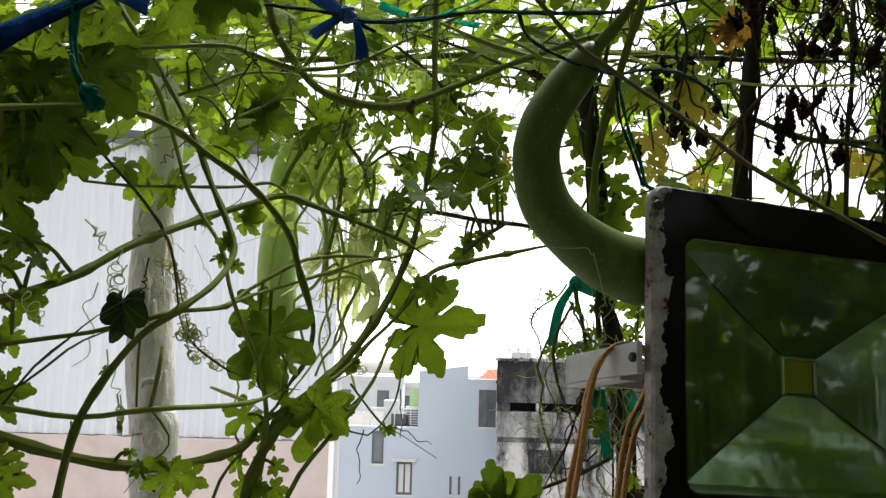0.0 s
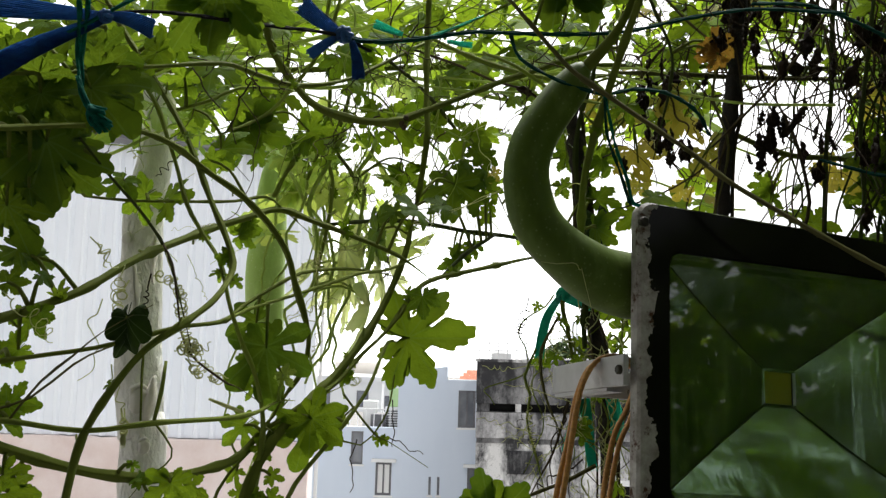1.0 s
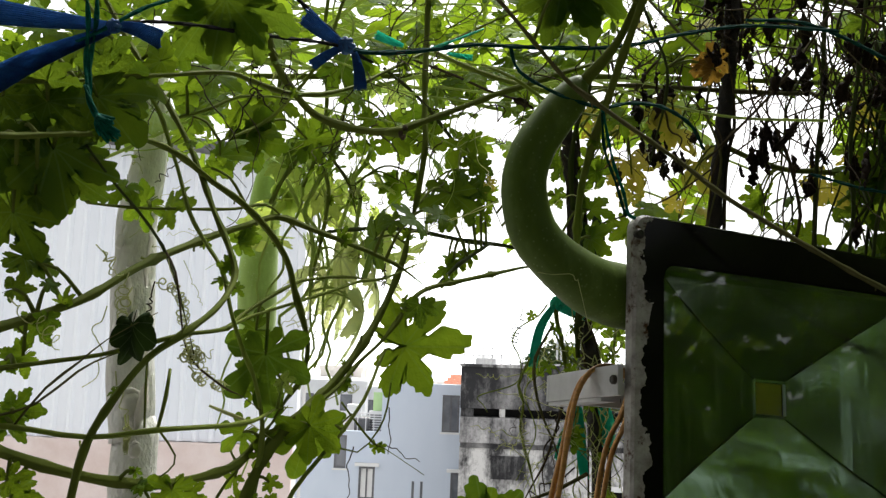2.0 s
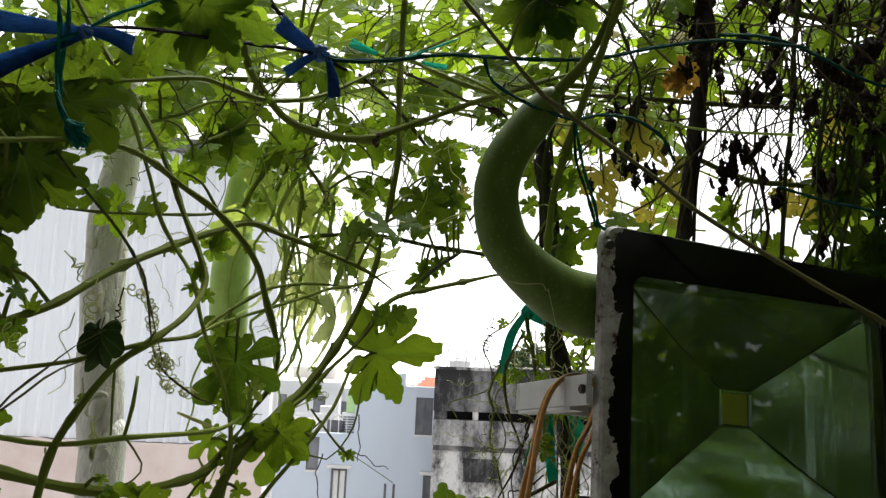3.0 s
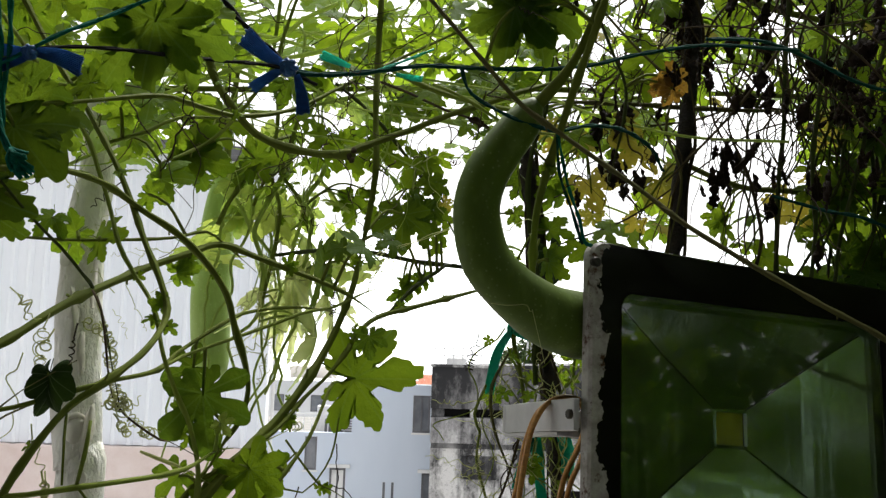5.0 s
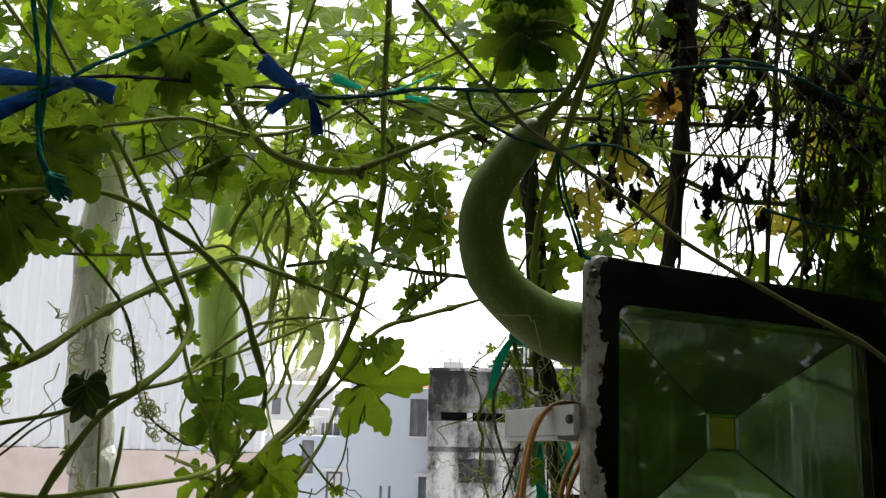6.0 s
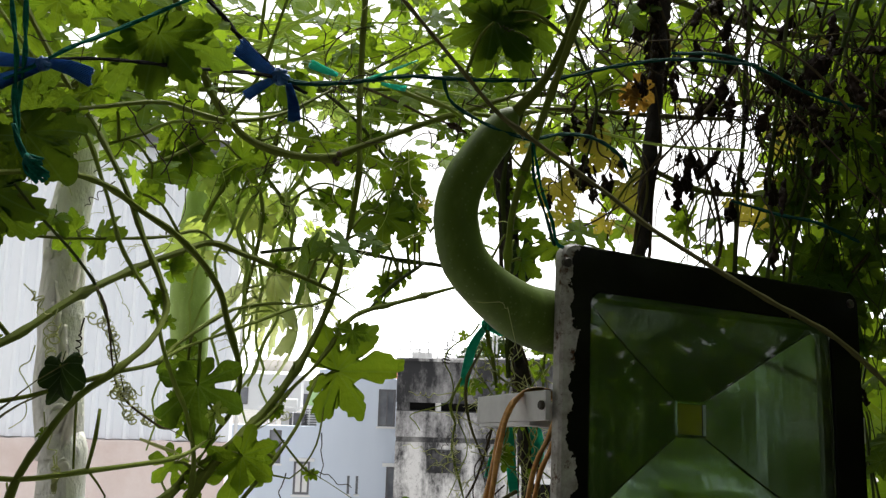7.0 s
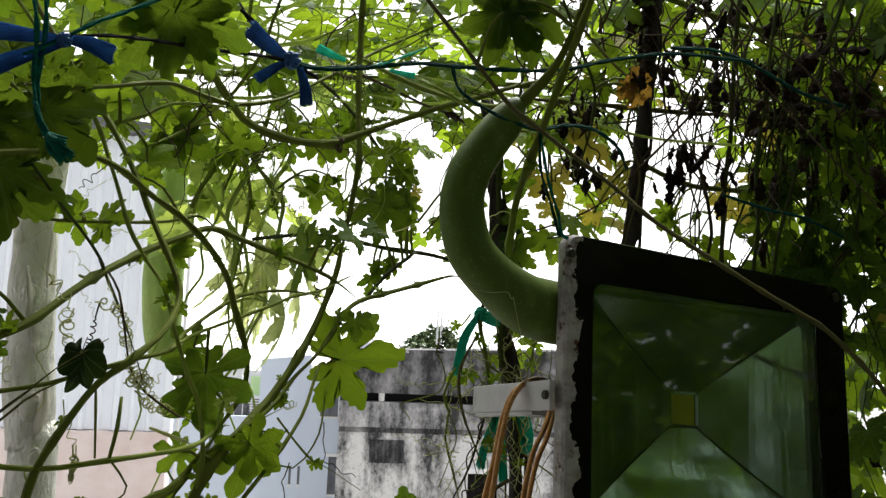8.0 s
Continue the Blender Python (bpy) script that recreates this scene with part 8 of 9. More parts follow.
leaf((0.24, 0.888, 1.74), (0.246, 0.88, 1.713), (-0.14, -0.95, 0.00), -16, LEAVES_DEAD, 9, stalked=False, label='dead shrivelled brown leaf')
leaf((0.232, 0.871, 1.742), (0.241, 0.88, 1.715), (-0.41, -0.95, -0.09), 49, LEAVES_DEAD, 1, stalked=False, label='dead shrivelled brown leaf')
leaf((0.096, 0.675, 1.822), (0.086, 0.67, 1.752), (-0.20, -1.00, 0.05), -12, LEAVES_SHADED, 2, label='dark hanging leaf')
leaf((0.111, 0.677, 1.824), (0.128, 0.675, 1.756), (0.30, -1.00, 0.05), 12, LEAVES_SHADED, 0, label='dark hanging leaf')
leaf((0.101, 0.678, 1.832), (0.071, 0.678, 1.792), (-0.40, -0.90, 0.12), -11, LEAVES, 0)
leaf((0.107, 0.71, 1.868), (0.101, 0.72, 1.803), (0.00, -0.80, 0.50), 0, LEAVES, 2)
leaf((0.122, 0.71, 1.87), (0.132, 0.72, 1.806), (0.00, -0.80, 0.50), 0, LEAVES, 4)
leaf((0.096, 0.71, 1.877), (0.085, 0.72, 1.817), (0.00, -0.80, 0.50), 0, LEAVES, 1)
leaf((0.133, 0.71, 1.876), (0.15, 0.72, 1.824), (0.00, -0.80, 0.50), 0, LEAVES, 3)
leaf((0.112, 0.71, 1.874), (0.117, 0.72, 1.8), (0.00, -0.80, 0.50), 0, LEAVES, 4)
leaf((0.389, 1, 1.706), (0.377, 1.04, 1.693), (-0.58, -0.92, 0.04), 2, LEAVES, 6)
leaf((0.383, 1, 1.719), (0.354, 1.007, 1.713), (-0.62, -0.92, 0.36), -19, LEAVES, 8)
leaf((0.386, 1, 1.713), (0.367, 0.964, 1.724), (-0.20, -0.92, -0.05), 0, LEAVES, 3)
leaf((0.295, 1, 1.877), (0.253, 0.962, 1.855), (-0.24, -0.91, -0.22), 24, LEAVES, 7)
leaf((0.176, 0.95, 1.685), (0.204, 0.969, 1.715), (-0.46, -0.97, 0.15), 18, LEAVES, 9)
leaf((0.176, 0.95, 1.741), (0.16, 0.967, 1.713), (0.12, -0.96, -0.14), 1, LEAVES, 1)
leaf((0.182, 0.95, 1.729), (0.201, 0.986, 1.705), (-0.06, -0.96, 0.19), 12, LEAVES, 5)
leaf((0.218, 0.95, 1.668), (0.19, 0.929, 1.646), (0.08, -0.96, 0.36), -7, LEAVES, 7)
leaf((0.169, 0.88, 1.644), (0.154, 0.892, 1.662), (-0.39, -0.97, 0.04), -25, LEAVES, 5)
leaf((0.164, 0.88, 1.643), (0.179, 0.844, 1.622), (-0.22, -0.97, -0.04), 21, LEAVES, 4)
leaf((0.223, 1, 1.549), (0.194, 1.011, 1.548), (-0.34, -0.98, 0.33), -10, LEAVES, 6)
leaf((0.198, 1, 1.529), (0.219, 1.01, 1.511), (0.00, -0.98, 0.30), 13, LEAVES, 3)
leaf((0.211, 1, 1.561), (0.182, 0.98, 1.556), (-0.34, -0.98, 0.40), -7, LEAVES, 9)
leaf((0.223, 0.97, 1.747), (0.233, 0.933, 1.702), (-0.35, -0.95, 0.24), -7, LEAVES_OLD, 0, label='yellowing leaf with holes')
leaf((0.229, 0.97, 1.709), (0.213, 0.983, 1.686), (-0.03, -0.96, -0.10), -12, LEAVES_OLD, 0, label='yellowing leaf with holes')
leaf((0.279, 0.97, 1.704), (0.264, 0.975, 1.683), (-0.27, -0.95, 0.14), -18, LEAVES_OLD, 0, label='yellowing leaf with holes')
leaf((0.21, 1, 1.801), (0.254, 1.023, 1.822), (-0.38, -0.94, 0.10), -8, LEAVES_OLD, 5, label='yellowing leaf with holes')
leaf((0.288, 1, 1.796), (0.258, 0.961, 1.759), (0.02, -0.93, 0.05), 2, LEAVES_OLD, 0, label='yellowing leaf with holes')
leaf((0.262, 1, 1.822), (0.29, 0.964, 1.805), (-0.49, -0.93, 0.26), -7, LEAVES_OLD, 1, label='yellowing leaf with holes')
leaf((0.313, 1, 1.757), (0.32, 0.964, 1.71), (-0.21, -0.93, -0.03), 25, LEAVES_OLD, 1, label='yellowing leaf with holes')
leaf((0.261, 0.79, 1.799), (0.232, 0.79, 1.793), (-0.04, -0.90, 0.02), -22, LEAVES_RUST, 1, label='rusty brown leaf')
leaf((0.256, 0.79, 1.81), (0.281, 0.79, 1.789), (-0.47, -0.90, -0.16), -9, LEAVES_RUST, 8, label='rusty brown leaf')
leaf((0.199, 0.8, 1.801), (0.195, 0.807, 1.777), (-0.11, -0.92, -0.10), 83, LEAVES_DEAD, 5, stalked=False, label='dead shrivelled brown leaf')
leaf((0.219, 0.84, 1.811), (0.222, 0.845, 1.778), (-0.09, -0.91, 0.17), -69, LEAVES_DEAD, 3, stalked=False, label='dead shrivelled brown leaf')
leaf((0.227, 0.83, 1.796), (0.224, 0.824, 1.766), (-0.12, -0.92, 0.14), -52, LEAVES_DEAD, 2, stalked=False, label='dead shrivelled brown leaf')
leaf((0.235, 0.84, 1.783), (0.241, 0.848, 1.763), (-0.11, -0.92, -0.14), -77, LEAVES_DEAD, 3, stalked=False, label='dead shrivelled brown leaf')
leaf((0.26, 0.78, 1.822), (0.266, 0.788, 1.783), (-0.46, -0.89, 0.17), -27, LEAVES_DEAD, 0, stalked=False, label='dead shrivelled brown leaf')
leaf((0.256, 0.79, 1.821), (0.256, 0.791, 1.789), (-0.54, -0.89, 0.01), -80, LEAVES_DEAD, 6, stalked=False, label='dead shrivelled brown leaf')
leaf((0.359, 0.82, 1.84), (0.355, 0.816, 1.789), (-0.31, -0.86, 0.10), 48, LEAVES_DEAD, 0, stalked=False, label='dead shrivelled brown leaf')
leaf((0.367, 0.82, 1.824), (0.368, 0.812, 1.788), (-0.44, -0.86, 0.14), -72, LEAVES_DEAD, 0, stalked=False, label='dead shrivelled brown leaf')
leaf((0.329, 0.83, 1.765), (0.331, 0.84, 1.724), (-0.16, -0.90, 0.00), 50, LEAVES_DEAD, 7, stalked=False, label='dead shrivelled brown leaf')
leaf((0.323, 0.83, 1.743), (0.33, 0.834, 1.7), (-0.56, -0.90, 0.31), -18, LEAVES_DEAD, 0, stalked=False, label='dead shrivelled brown leaf')
leaf((0.341, 0.84, 1.757), (0.339, 0.832, 1.711), (-0.57, -0.90, -0.05), 69, LEAVES_DEAD, 2, stalked=False, label='dead shrivelled brown leaf')
leaf((0.319, 0.84, 1.734), (0.317, 0.846, 1.708), (-0.23, -0.91, -0.04), -2, LEAVES_DEAD, 9, stalked=False, label='dead shrivelled brown leaf')
leaf((0.221, 0.86, 1.737), (0.219, 0.852, 1.701), (-0.29, -0.94, -0.02), 2, LEAVES_DEAD, 6, stalked=False, label='dead shrivelled brown leaf')
leaf((0.21, 0.86, 1.749), (0.214, 0.857, 1.714), (-0.24, -0.94, 0.21), -69, LEAVES_DEAD, 0, stalked=False, label='dead shrivelled brown leaf')
leaf((0.251, 0.87, 1.729), (0.249, 0.88, 1.703), (-0.47, -0.93, 0.02), 51, LEAVES_DEAD, 7, stalked=False, label='dead shrivelled brown leaf')
leaf((0.237, 0.88, 1.726), (0.242, 0.88, 1.697), (-0.18, -0.94, 0.28), 71, LEAVES_DEAD, 0, stalked=False, label='dead shrivelled brown leaf')
leaf((0.197, 0.88, 1.76), (0.196, 0.876, 1.735), (0.05, -0.94, -0.10), -47, LEAVES_DEAD, 3, stalked=False, label='dead shrivelled brown leaf')
leaf((0.192, 0.88, 1.719), (0.189, 0.871, 1.688), (-0.40, -0.95, 0.18), -32, LEAVES_DEAD, 4, stalked=False, label='dead shrivelled brown leaf')
leaf((0.283, 0.78, 1.833), (0.282, 0.782, 1.786), (-0.30, -0.88, -0.21), -79, LEAVES_DEAD, 3, stalked=False, label='dead shrivelled brown leaf')
leaf((0.301, 0.8, 1.82), (0.299, 0.801, 1.788), (-0.43, -0.88, 0.03), -8, LEAVES_DEAD, 0, stalked=False, label='dead shrivelled brown leaf')
leaf((0.378, 0.84, 1.714), (0.375, 0.848, 1.671), (-0.46, -0.89, 0.09), 17, LEAVES_DEAD, 7, stalked=False, label='dead shrivelled brown leaf')
leaf((0.387, 0.83, 1.817), (0.386, 0.827, 1.771), (-0.45, -0.86, -0.03), -81, LEAVES_DEAD, 4, stalked=False, label='dead shrivelled brown leaf')
leaf((0.399, 0.8, 1.806), (0.394, 0.804, 1.748), (-0.34, -0.85, -0.12), -15, LEAVES_DEAD, 8, stalked=False, label='dead shrivelled brown leaf')
leaf((0.413, 0.8, 1.731), (0.414, 0.797, 1.668), (-0.21, -0.87, -0.03), -63, LEAVES_DEAD, 1, stalked=False, label='dead shrivelled brown leaf')
leaf((0.413, 0.82, 1.667), (0.413, 0.827, 1.62), (-0.60, -0.88, 0.04), -84, LEAVES_DEAD, 6, stalked=False, label='dead shrivelled brown leaf')
leaf((0.367, 0.85, 1.778), (0.362, 0.843, 1.747), (-0.51, -0.88, -0.11), 81, LEAVES_DEAD, 1, stalked=False, label='dead shrivelled brown leaf')
leaf((0.206, 0.88, 1.783), (0.202, 0.876, 1.759), (-0.25, -0.93, 0.18), 67, LEAVES_DEAD, 4, stalked=False, label='dead shrivelled brown leaf')
leaf((0.271, 0.86, 1.802), (0.272, 0.863, 1.779), (-0.08, -0.91, -0.10), 49, LEAVES_DEAD, 1, stalked=False, label='dead shrivelled brown leaf')
leaf((0.074, 0.84, 1.776), (0.108, 0.83, 1.766), (-0.34, -0.95, -0.18), 41, LEAVES_DEAD, 2, stalked=False, label='dead shrivelled brown leaf')


# ---- canopy of leaves and the dry tangle ----
def scatter(rnd, n, xs, ys, zs, size, kinds, parent, tilt=0.9, keep=None):
    """Leaves strewn through a box; most hang with their upper side to the sky."""
    for i in range(n):
        p = Vector((rnd.uniform(*xs), rnd.uniform(*ys), rnd.uniform(*zs)))
        if keep and not keep(p):
            continue
        a = rnd.uniform(0, 6.283)
        s = rnd.uniform(*size)
        d = Vector((math.cos(a), math.sin(a), rnd.uniform(-0.9, 0.1))).normalized() * s
        face = Vector((rnd.uniform(-tilt, tilt), rnd.uniform(-tilt, tilt) - 0.8, 1))
        ob = new("leaf", kinds[rnd.randrange(len(kinds))])
        ob.parent = parent
        ob.matrix_basis = leaf_pose(p, p + d, face, rnd.uniform(-20, 20))


def joined_leaves(name, rnd, n, xs, ys, zs, size, source, material, label, tilt=0.9, keep=None):
    """The same, as one mesh, for leaves that nobody could count."""
    verts, faces, uvs = [], [], []
    shapes = []
    for me in source:
        co = [v.co.copy() for v in me.vertices]
        fs = [tuple(p.vertices) for p in me.polygons]
        lay = me.uv_layers[0].data
        us = [[tuple(lay[i].uv) for i in p.loop_indices] for p in me.polygons]
        shapes.append((co, fs, us))
    for i in range(n):
        p = Vector((rnd.uniform(*xs), rnd.uniform(*ys), rnd.uniform(*zs)))
        if keep and not keep(p):
            continue
        a = rnd.uniform(0, 6.283)
        d = Vector((math.cos(a), math.sin(a), rnd.uniform(-0.9, 0.1))).normalized() * rnd.uniform(*size)
        m = leaf_pose(p, p + d, (rnd.uniform(-tilt, tilt), rnd.uniform(-tilt, tilt) - 0.8, 1), rnd.uniform(-20, 20))
        co, fs, us = shapes[rnd.randrange(len(shapes))]
        base = len(verts)
        verts += [m @ c for c in co]
        faces += [tuple(base + k for k in f) for f in fs]
        uvs += us
    me = bpy.data.meshes.new(name)
    me.from_pydata(verts, [], faces)
    layer = me.uv_layers.new(name="UVMap")
    flat = [c for f in uvs for uv in f for c in uv]
    layer.data.foreach_set("uv", flat)
    me.materials.append(material)
    for p in me.polygons:
        p.use_smooth = True
    return tagged(new(name, me), label, "foliage", kind="stuff")


SMALL = [leaf_mesh("leaf", LEAF_STUFF, s, 0.10, 0.44, 0.25, 0.4, rings=2, steps=56) for s in range(60, 66)]
rnd = random.Random(11)


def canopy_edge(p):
    """True inside the canopy's clumps, whose thinning ragged lower edge fits the camera's view."""
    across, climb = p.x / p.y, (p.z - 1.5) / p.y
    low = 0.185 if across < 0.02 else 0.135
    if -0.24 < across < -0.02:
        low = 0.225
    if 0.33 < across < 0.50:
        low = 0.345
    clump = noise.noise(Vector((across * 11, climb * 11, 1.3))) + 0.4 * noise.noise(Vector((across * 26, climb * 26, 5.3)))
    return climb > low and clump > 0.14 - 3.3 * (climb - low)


def beside_gap(p):
    """Starts the thicket past the gap beside the post, cut to the camera's view."""
    return p.x / p.y > 0.50 + 0.05 * noise.noise(p * 4) and (p.z < 1.62 or noise.noise(Vector((p.x / p.y * 13, (p.z - 1.5) / p.y * 13, 7.1))) > -0.16)


def wall_top(p):
    """Unseen leafy wall; ragged top and thinning behind the eave shape the lamp's reflections."""
    top = 2.2 + 0.25 * noise.noise(Vector((p.x * 2.2, p.y * 3.0, 4.7)))
    thin = noise.noise(Vector((p.x * 3, p.y * 3, p.z * 3))) > -0.12
    return p.z < top and (p.y > -0.55 or p.x > 1.6 or thin)


def overhead_clump(p):
    """Unseen sprays added beside the eave, with gaps for sky in the lamp's reflection."""
    return noise.noise(p * 2.6 + Vector((3.1, 0, 0))) > -0.08


canopy = tagged(new("canopy_vine", mesh_of("canopy_vine", tube(bmesh.new(), vine_rows([(-0.9, 1.25, 1.9, 0.004), (-0.3, 1.15, 1.88, 0.004), (0.2, 1.2, 1.92, 0.004), (0.9, 1.25, 1.95, 0.003)]), 8), STEM)), "gourd vine spread over the trellis roof", "vine")
canopy_east = tagged(new("canopy_vine", mesh_of("canopy_vine", tube(bmesh.new(), vine_rows([(0.25, 0.98, 2.02, 0.004), (0.55, 1.05, 1.98, 0.004), (0.9, 1.1, 2.02, 0.003)]), 8), STEM)), "gourd vine spread over the dry trellis", "vine")
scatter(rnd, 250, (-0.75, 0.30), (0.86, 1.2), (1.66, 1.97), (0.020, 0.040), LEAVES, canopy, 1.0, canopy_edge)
scatter(rnd, 80, (0.50, 0.85), (0.86, 1.05), (1.35, 1.95), (0.020, 0.036), LEAVES[:4] + LEAVES_SHADED + LEAVES_OLD[:1], canopy_east, 1.2)
scatter(rnd, 60, (0.47, 0.66), (0.88, 1.0), (1.55, 2.0), (0.026, 0.042), LEAVES_SHADED, canopy_east, 1.2)
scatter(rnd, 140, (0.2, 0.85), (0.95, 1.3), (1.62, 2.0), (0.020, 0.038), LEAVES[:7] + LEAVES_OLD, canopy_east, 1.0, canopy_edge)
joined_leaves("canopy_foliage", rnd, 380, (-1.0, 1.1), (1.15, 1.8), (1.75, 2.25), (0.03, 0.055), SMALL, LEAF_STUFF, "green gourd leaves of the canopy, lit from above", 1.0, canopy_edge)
joined_leaves("canopy_foliage", rnd, 70, (-0.95, -0.16), (1.15, 1.55), (1.8, 2.2), (0.04, 0.065), SMALL, LEAF_STUFF, "green gourd leaves of the canopy beside the shed", 0.8)
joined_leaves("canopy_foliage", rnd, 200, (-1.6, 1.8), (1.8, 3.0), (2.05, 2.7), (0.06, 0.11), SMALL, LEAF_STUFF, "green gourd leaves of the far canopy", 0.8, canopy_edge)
joined_leaves("overhead_foliage", rnd, 760, (1.15, 2.3), (-0.7, 0.9), (2.25, 2.85), (0.05, 0.10), SMALL, LEAF_STUFF, "unseen leaves added to break up sky mirrored in the lamp", 0.8, overhead_clump)
joined_leaves("side_foliage", rnd, 7600, (1.1, 2.6), (-1.5, 1.6), (0.8, 2.9), (0.045, 0.09), SMALL, LEAF_STUFF, "leafy vine wall beside the terrace", 1.2, wall_top)
joined_leaves("thicket_foliage", rnd, 3000, (0.57, 2.0), (0.95, 3.0), (1.0, 2.9), (0.045, 0.085), SMALL, LEAF_STUFF, "dense leaves behind the dry vines", 1.1, beside_gap)
# Leaf layer added mostly out of view to keep sky light off the thicket.
joined_leaves("canopy_foliage", rnd, 560, (0.55, 1.8), (0.4, 1.9), (2.12, 2.5), (0.05, 0.09), SMALL, LEAF_STUFF, "gourd leaves added above the view to shade the dry trellis", 0.6)
scatter(rnd, 40, (-0.46, -0.14), (0.62, 0.82), (1.74, 1.96), (0.028, 0.042), LEAVES, canopy, 0.9)
scatter(rnd, 12, (-0.40, -0.27), (0.55, 0.68), (1.60, 1.76), (0.022, 0.04), LEAVES, canopy, 1.0)
scatter(rnd, 34, (-0.15, 0.08), (0.96, 1.16), (1.77, 1.95), (0.028, 0.044), LEAVES, canopy, 0.9)
scatter(rnd, 34, (-0.42, -0.16), (0.82, 1.05), (1.74, 1.97), (0.026, 0.044), LEAVES, canopy, 0.9)

scatter(rnd, 60, (-0.02, 0.42), (0.9, 1.2), (1.84, 2.0), (0.022, 0.04), LEAVES, canopy_east, 0.9)


def hanging_strings(rnd, n, xs, ys, ztop, length, radius, material, name, label):
    """Thin dry stems that hang and wander, one mesh."""
    bm = bmesh.new()
    for i in range(n):
        x, y, z = rnd.uniform(*xs), rnd.uniform(*ys), rnd.uniform(*ztop)
        drift = rnd.gauss(0, 0.26)
        total, r = rnd.uniform(*length), rnd.uniform(*radius)
        k = 14
        rows = []
        for j in range(k + 1):
            s = j / k
            q = Vector((x, y, z - s * total))
            w = noise.noise_vector(Vector((i * 3.7, s * 2.4, 0.5))) * 0.06 + noise.noise_vector(Vector((i * 5.3, s * 11 * total / 0.3, 3.5))) * 0.009
            rows.append((q.x + drift * s * total + w.x, q.y + w.y, q.z + 0.5 * w.z, r * (1 - 0.5 * s)))
        tube(bm, [tuple(q) for q in spline(rows, 0.014)], 5)
    return tagged(part(name, bm, material, smooth=True), label, "dry vine", kind="stuff")


hanging_strings(rnd, 115, (0.20, 0.66), (0.88, 1.08), (1.86, 2.02), (0.06, 0.2), (0.0006, 0.0017), STEM_DRY, "dry_vine_tangle", "dark dry vine stems hanging in a tangle")
hanging_strings(rnd, 16, (0.26, 0.5), (0.86, 1.0), (1.84, 2.0), (0.2, 0.42), (0.0006, 0.0016), STEM_DRY, "dry_vine_tangle", "dark dry vine stems hanging before the sky")
hanging_strings(rnd, 44, (0.47, 0.86), (0.90, 1.05), (1.85, 2.0), (0.2, 0.55), (0.0005, 0.0016), STEM_DARK, "dry_vine_tangle", "olive dry vine stems hanging in a tangle")
hanging_strings(rnd, 30, (0.5, 0.84), (0.88, 1.0), (1.8, 2.02), (0.35, 0.75), (0.001, 0.0032), STEM_DARK, "hanging_vine_tangle", "dark olive vines hanging beside the lamp")
hanging_strings(rnd, 44, (-0.18, 0.12), (0.86, 1.2), (1.78, 2.0), (0.06, 0.26), (0.0005, 0.0016), STEM_SOFT, "young_stem_tangle", "thin pale young stems among the leaves")
hanging_strings(rnd, 30, (-0.35, 0.25), (0.72, 1.0), (1.74, 1.92), (0.05, 0.16), (0.0004, 0.0009), STEM_DRY, "dry_tendril_tangle", "fine dry tendrils hanging among the leaves")


def cross_stems(rnd, n, xs, ys, zs, radius, material, name, label, slant=0.06):
    """Thin stems that run across the trellis."""
    bm = bmesh.new()
    for i in range(n):
        a = Vector((rnd.uniform(*xs), rnd.uniform(*ys), rnd.uniform(*zs)))
        d = Vector((rnd.choice((-1, 1)) * rnd.uniform(0.15, 0.4), rnd.uniform(-0.15, 0.15), rnd.gauss(0, slant)))
        r = rnd.uniform(*radius)
        rows = []
        for j in range(6):
            p = a + d * (j / 5) + noise.noise_vector(Vector((i * 2.1, j * 0.45, 7))) * 0.03
            rows.append((*p, r))
        tube(bm, [tuple(q) for q in spline(rows, 0.014)], 6)
    return tagged(part(name, bm, material, smooth=True), label, "vine stems", kind="stuff")


cross_stems(rnd, 40, (-0.45, 0.2), (0.88, 1.2), (1.80, 1.97), (0.0008, 0.0026), STEM_SOFT, "canopy_stems", "light green stems running through the canopy")
cross_stems(rnd, 14, (0.25, 0.75), (0.8, 1.1), (1.70, 2.0), (0.0006, 0.0016), STEM_DRY, "dry_cross_stems", "dark dry stems running across the trellis", 0.2)


def squiggles(rnd, n, xs, ys, zs, length, material, name, label):
    """Short curled tendrils caught among the stems, one mesh."""
    bm = bmesh.new()
    for i in range(n):
        a = Vector((rnd.uniform(*xs), rnd.uniform(*ys), rnd.uniform(*zs)))
        d = Vector((rnd.gauss(0, 0.5), rnd.gauss(0, 0.4), rnd.gauss(-0.5, 0.6))).normalized() * rnd.uniform(*length)
        tube(bm, coil(a, a + d, rnd.uniform(0.6, 3.4), rnd.uniform(0.0015, 0.006), rnd.uniform(0.0004, 0.0008), 0.5, rnd.uniform(0.1, 0.5)), 4)
    return tagged(part(name, bm, material, smooth=True), label, "tendrils", kind="stuff")


squiggles(rnd, 80, (-0.38, 0.3), (0.60, 0.95), (1.66, 1.88), (0.025, 0.09), TENDRIL_DRY, "dry_tendrils", "fine curled dry tendrils among the stems")
squiggles(rnd, 50, (-0.45, 0.25), (0.75, 1.1), (1.55, 1.9), (0.025, 0.07), TENDRIL, "pale_tendrils", "fine curled pale tendrils among the stems")
squiggles(rnd, 170, (0.18, 0.7), (0.84, 1.05), (1.77, 1.98), (0.02, 0.09), TENDRIL_DRY, "dry_tendrils", "fine curled dry tendrils in the dead vines")
squiggles(rnd, 80, (0.10, 0.2), (0.86, 0.94), (1.36, 1.56), (0.025, 0.07), TENDRIL, "pale_tendrils", "fine curled tendrils under the gourd")
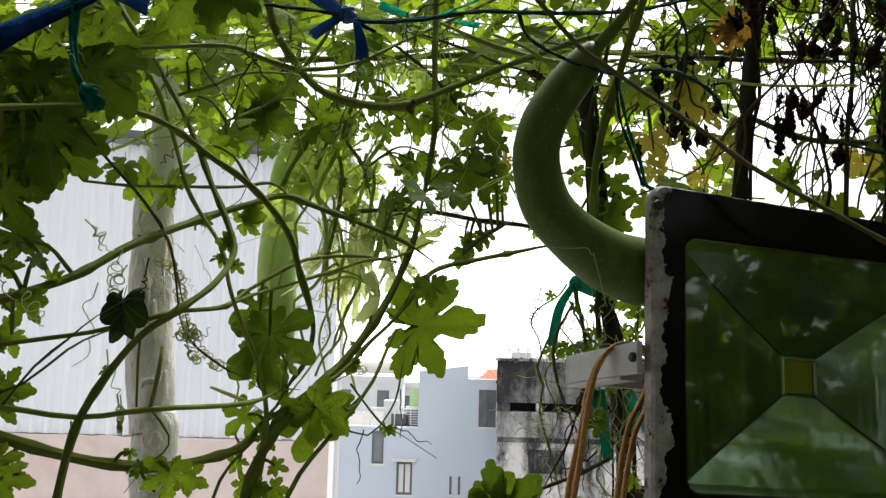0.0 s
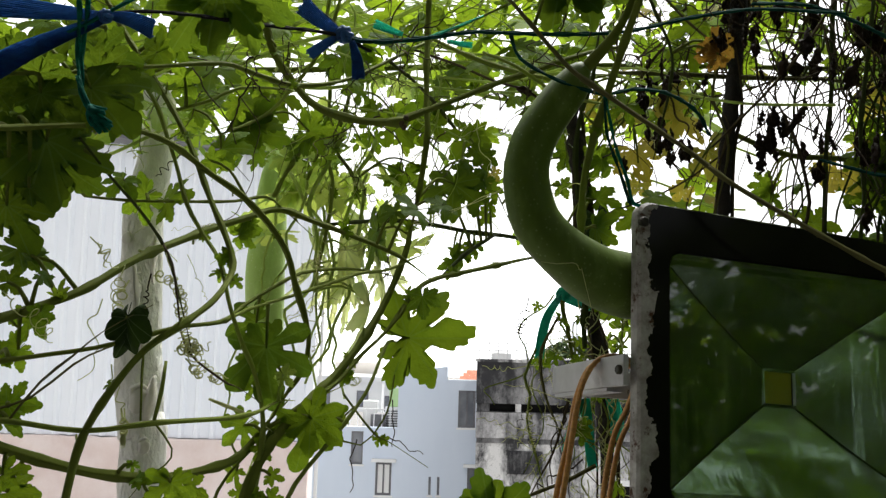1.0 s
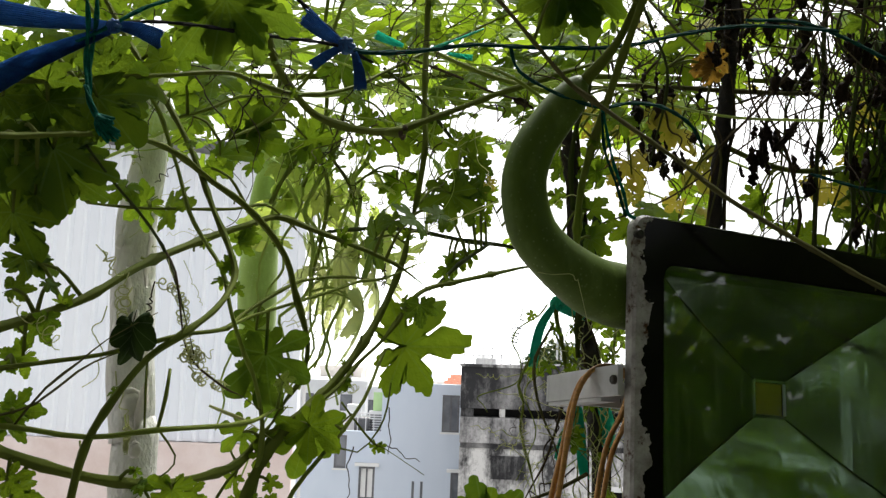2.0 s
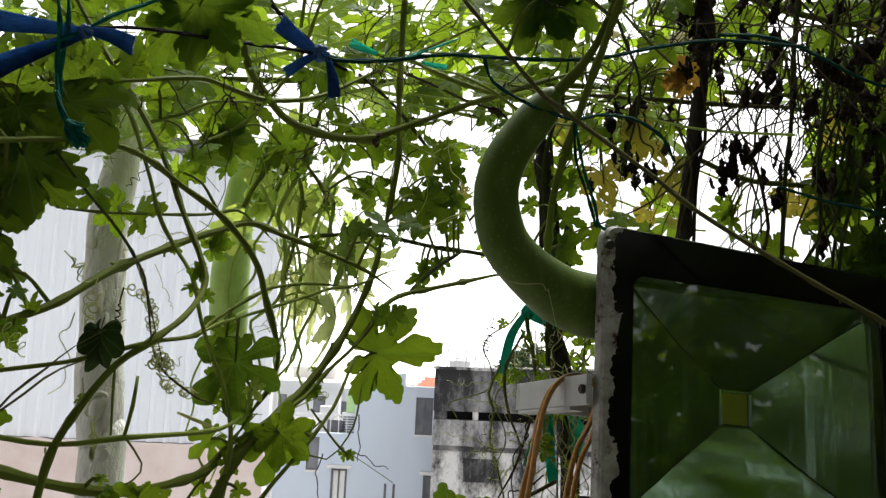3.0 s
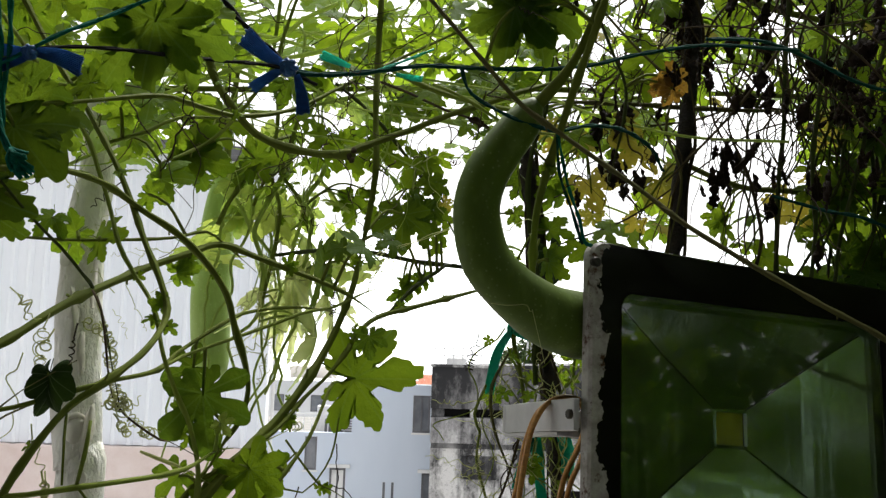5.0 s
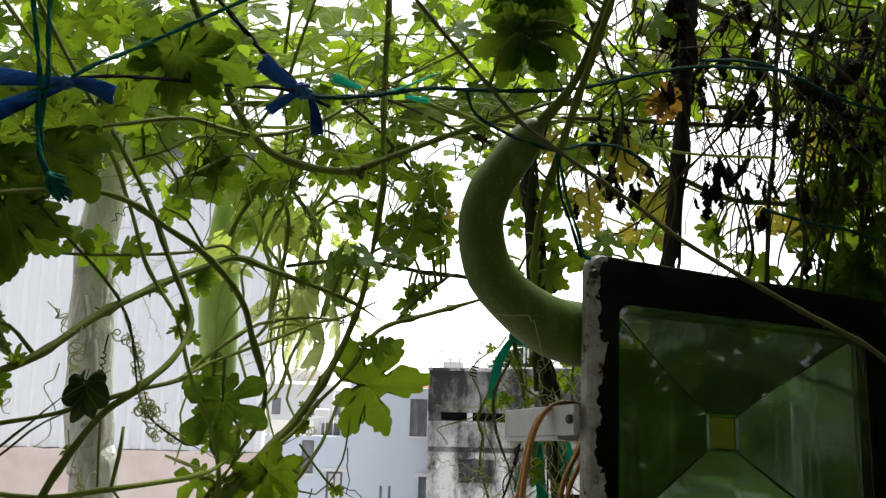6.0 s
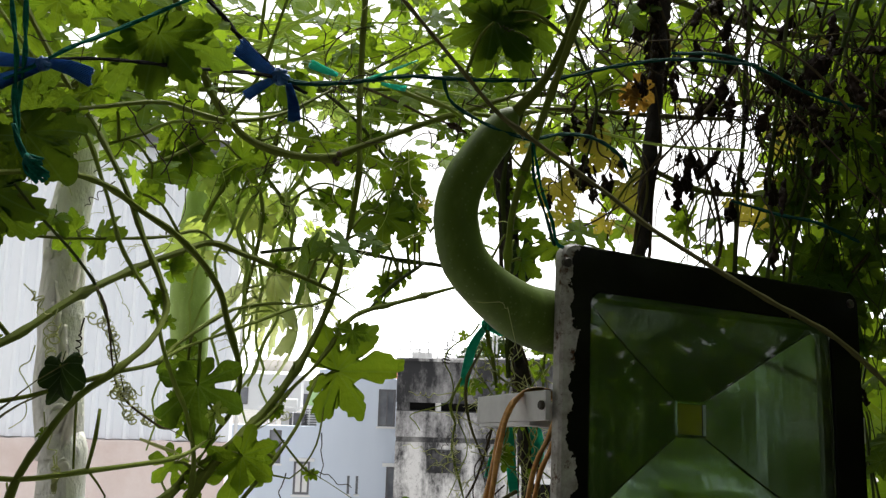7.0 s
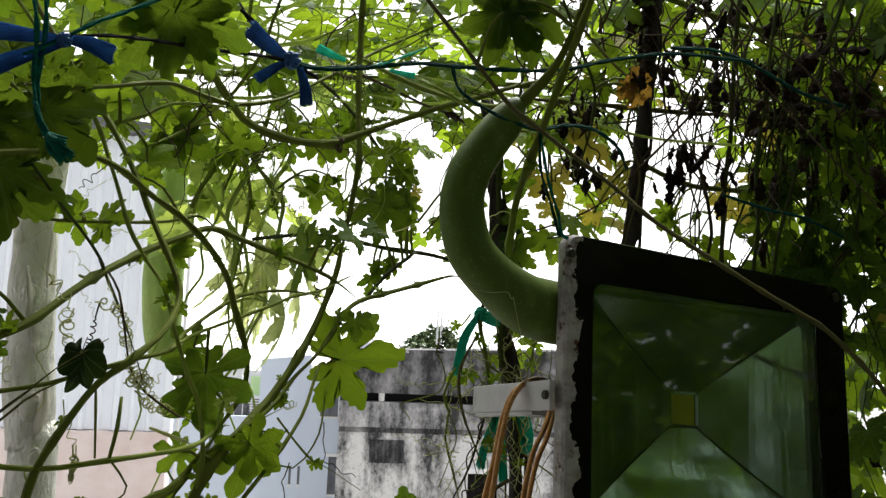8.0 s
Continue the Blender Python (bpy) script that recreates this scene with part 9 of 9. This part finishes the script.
squiggles(rnd, 18, (0.1, 0.24), (0.84, 0.96), (1.34, 1.56), (0.03, 0.09), TENDRIL_DRY, "dry_tendrils", "fine dry tendrils under the gourd")
hanging_strings(rnd, 12, (0.11, 0.2), (0.88, 0.96), (1.49, 1.58), (0.08, 0.18), (0.0006, 0.0013), STEM_PALE, "vine_tangle", "thin stems hanging below the gourd")
for k in range(64):
    q = Vector((rnd.uniform(0.20, 0.66), rnd.uniform(0.80, 1.0), rnd.uniform(1.74, 1.98)))
    ob = new("dead_leaf", LEAVES_DEAD[k % len(LEAVES_DEAD)])
    ob.parent = canopy_east
    ob.matrix_basis = leaf_pose(q, q + Vector((rnd.gauss(0, 0.008), rnd.gauss(0, 0.008), -rnd.uniform(0.014, 0.042))), (rnd.gauss(0, 1), rnd.gauss(-0.5, 1), 0.2))
for k in range(16):
    q = Vector((rnd.uniform(0.56, 0.8), rnd.uniform(0.88, 0.98), rnd.uniform(1.42, 1.75)))
    ob = new("dead_leaf", LEAVES_DEAD[k % len(LEAVES_DEAD)])
    ob.parent = canopy_east
    ob.matrix_basis = leaf_pose(q, q + Vector((rnd.gauss(0, 0.01), rnd.gauss(0, 0.01), -rnd.uniform(0.014, 0.034))), (rnd.gauss(0, 1), rnd.gauss(-0.5, 1), 0.2))
for k in range(18):
    q = Vector((rnd.uniform(0.10, 0.2), rnd.uniform(0.88, 0.95), rnd.uniform(1.38, 1.57)))
    ob = new("leaf", LEAVES[k % 10])
    ob.parent = canopy_east
    ob.matrix_basis = leaf_pose(q, q + Vector((rnd.gauss(0, 0.006), rnd.gauss(0, 0.006), -rnd.uniform(0.005, 0.013))), (rnd.gauss(0, 0.5), -1, 0.4))
scatter(rnd, 22, (-0.24, -0.03), (1.0, 1.2), (1.62, 1.80), (0.03, 0.055), LEAVES_PALER, canopy, 1.0)
squiggles(rnd, 50, (-0.17, 0.02), (0.93, 1.06), (1.52, 1.74), (0.02, 0.06), TENDRIL, "pale_tendrils", "fine pale tendrils among the limp leaves")
hanging_strings(random.Random(77), 8, (-0.17, -0.08), (0.96, 1.06), (1.70, 1.80), (0.2, 0.34), (0.0018, 0.0034), STEM_SOFT, "young_stem_bundle", "bundle of pale young stems among limp leaves")
scatter(random.Random(91), 18, (0.06, 0.22), (0.98, 1.18), (1.82, 1.95), (0.03, 0.045), LEAVES, canopy, 1.0)
scatter(random.Random(92), 26, (0.50, 0.80), (0.84, 1.0), (1.50, 1.92), (0.03, 0.05), LEAVES_PALER[:2] + LEAVES + LEAVES_PLAIN, canopy_east, 1.2)
scatter(random.Random(93), 16, (0.46, 0.72), (0.80, 0.92), (1.64, 1.92), (0.03, 0.06), LEAVES_DEAD, canopy_east, 0.5)
scatter(random.Random(94), 34, (0.40, 0.56), (0.92, 1.02), (1.57, 1.78), (0.026, 0.045), LEAVES_SHADED + LEAVES_OLD[:1] + LEAVES, canopy_east, 1.2)
scatter(random.Random(95), 40, (0.54, 0.72), (0.9, 1.0), (1.2, 1.72), (0.03, 0.05), LEAVES_SHADED, canopy_east, 1.2)
hanging_strings(random.Random(96), 14, (0.42, 0.60), (0.88, 0.98), (1.84, 2.0), (0.3, 0.5), (0.0008, 0.0022), STEM_DARK, "dry_vine_tangle", "olive dry vine stems hanging over the lamp")
scatter(random.Random(97), 22, (0.45, 0.60), (0.90, 0.98), (1.60, 1.70), (0.028, 0.045), LEAVES_SHADED + LEAVES[:2], canopy_east, 1.2)
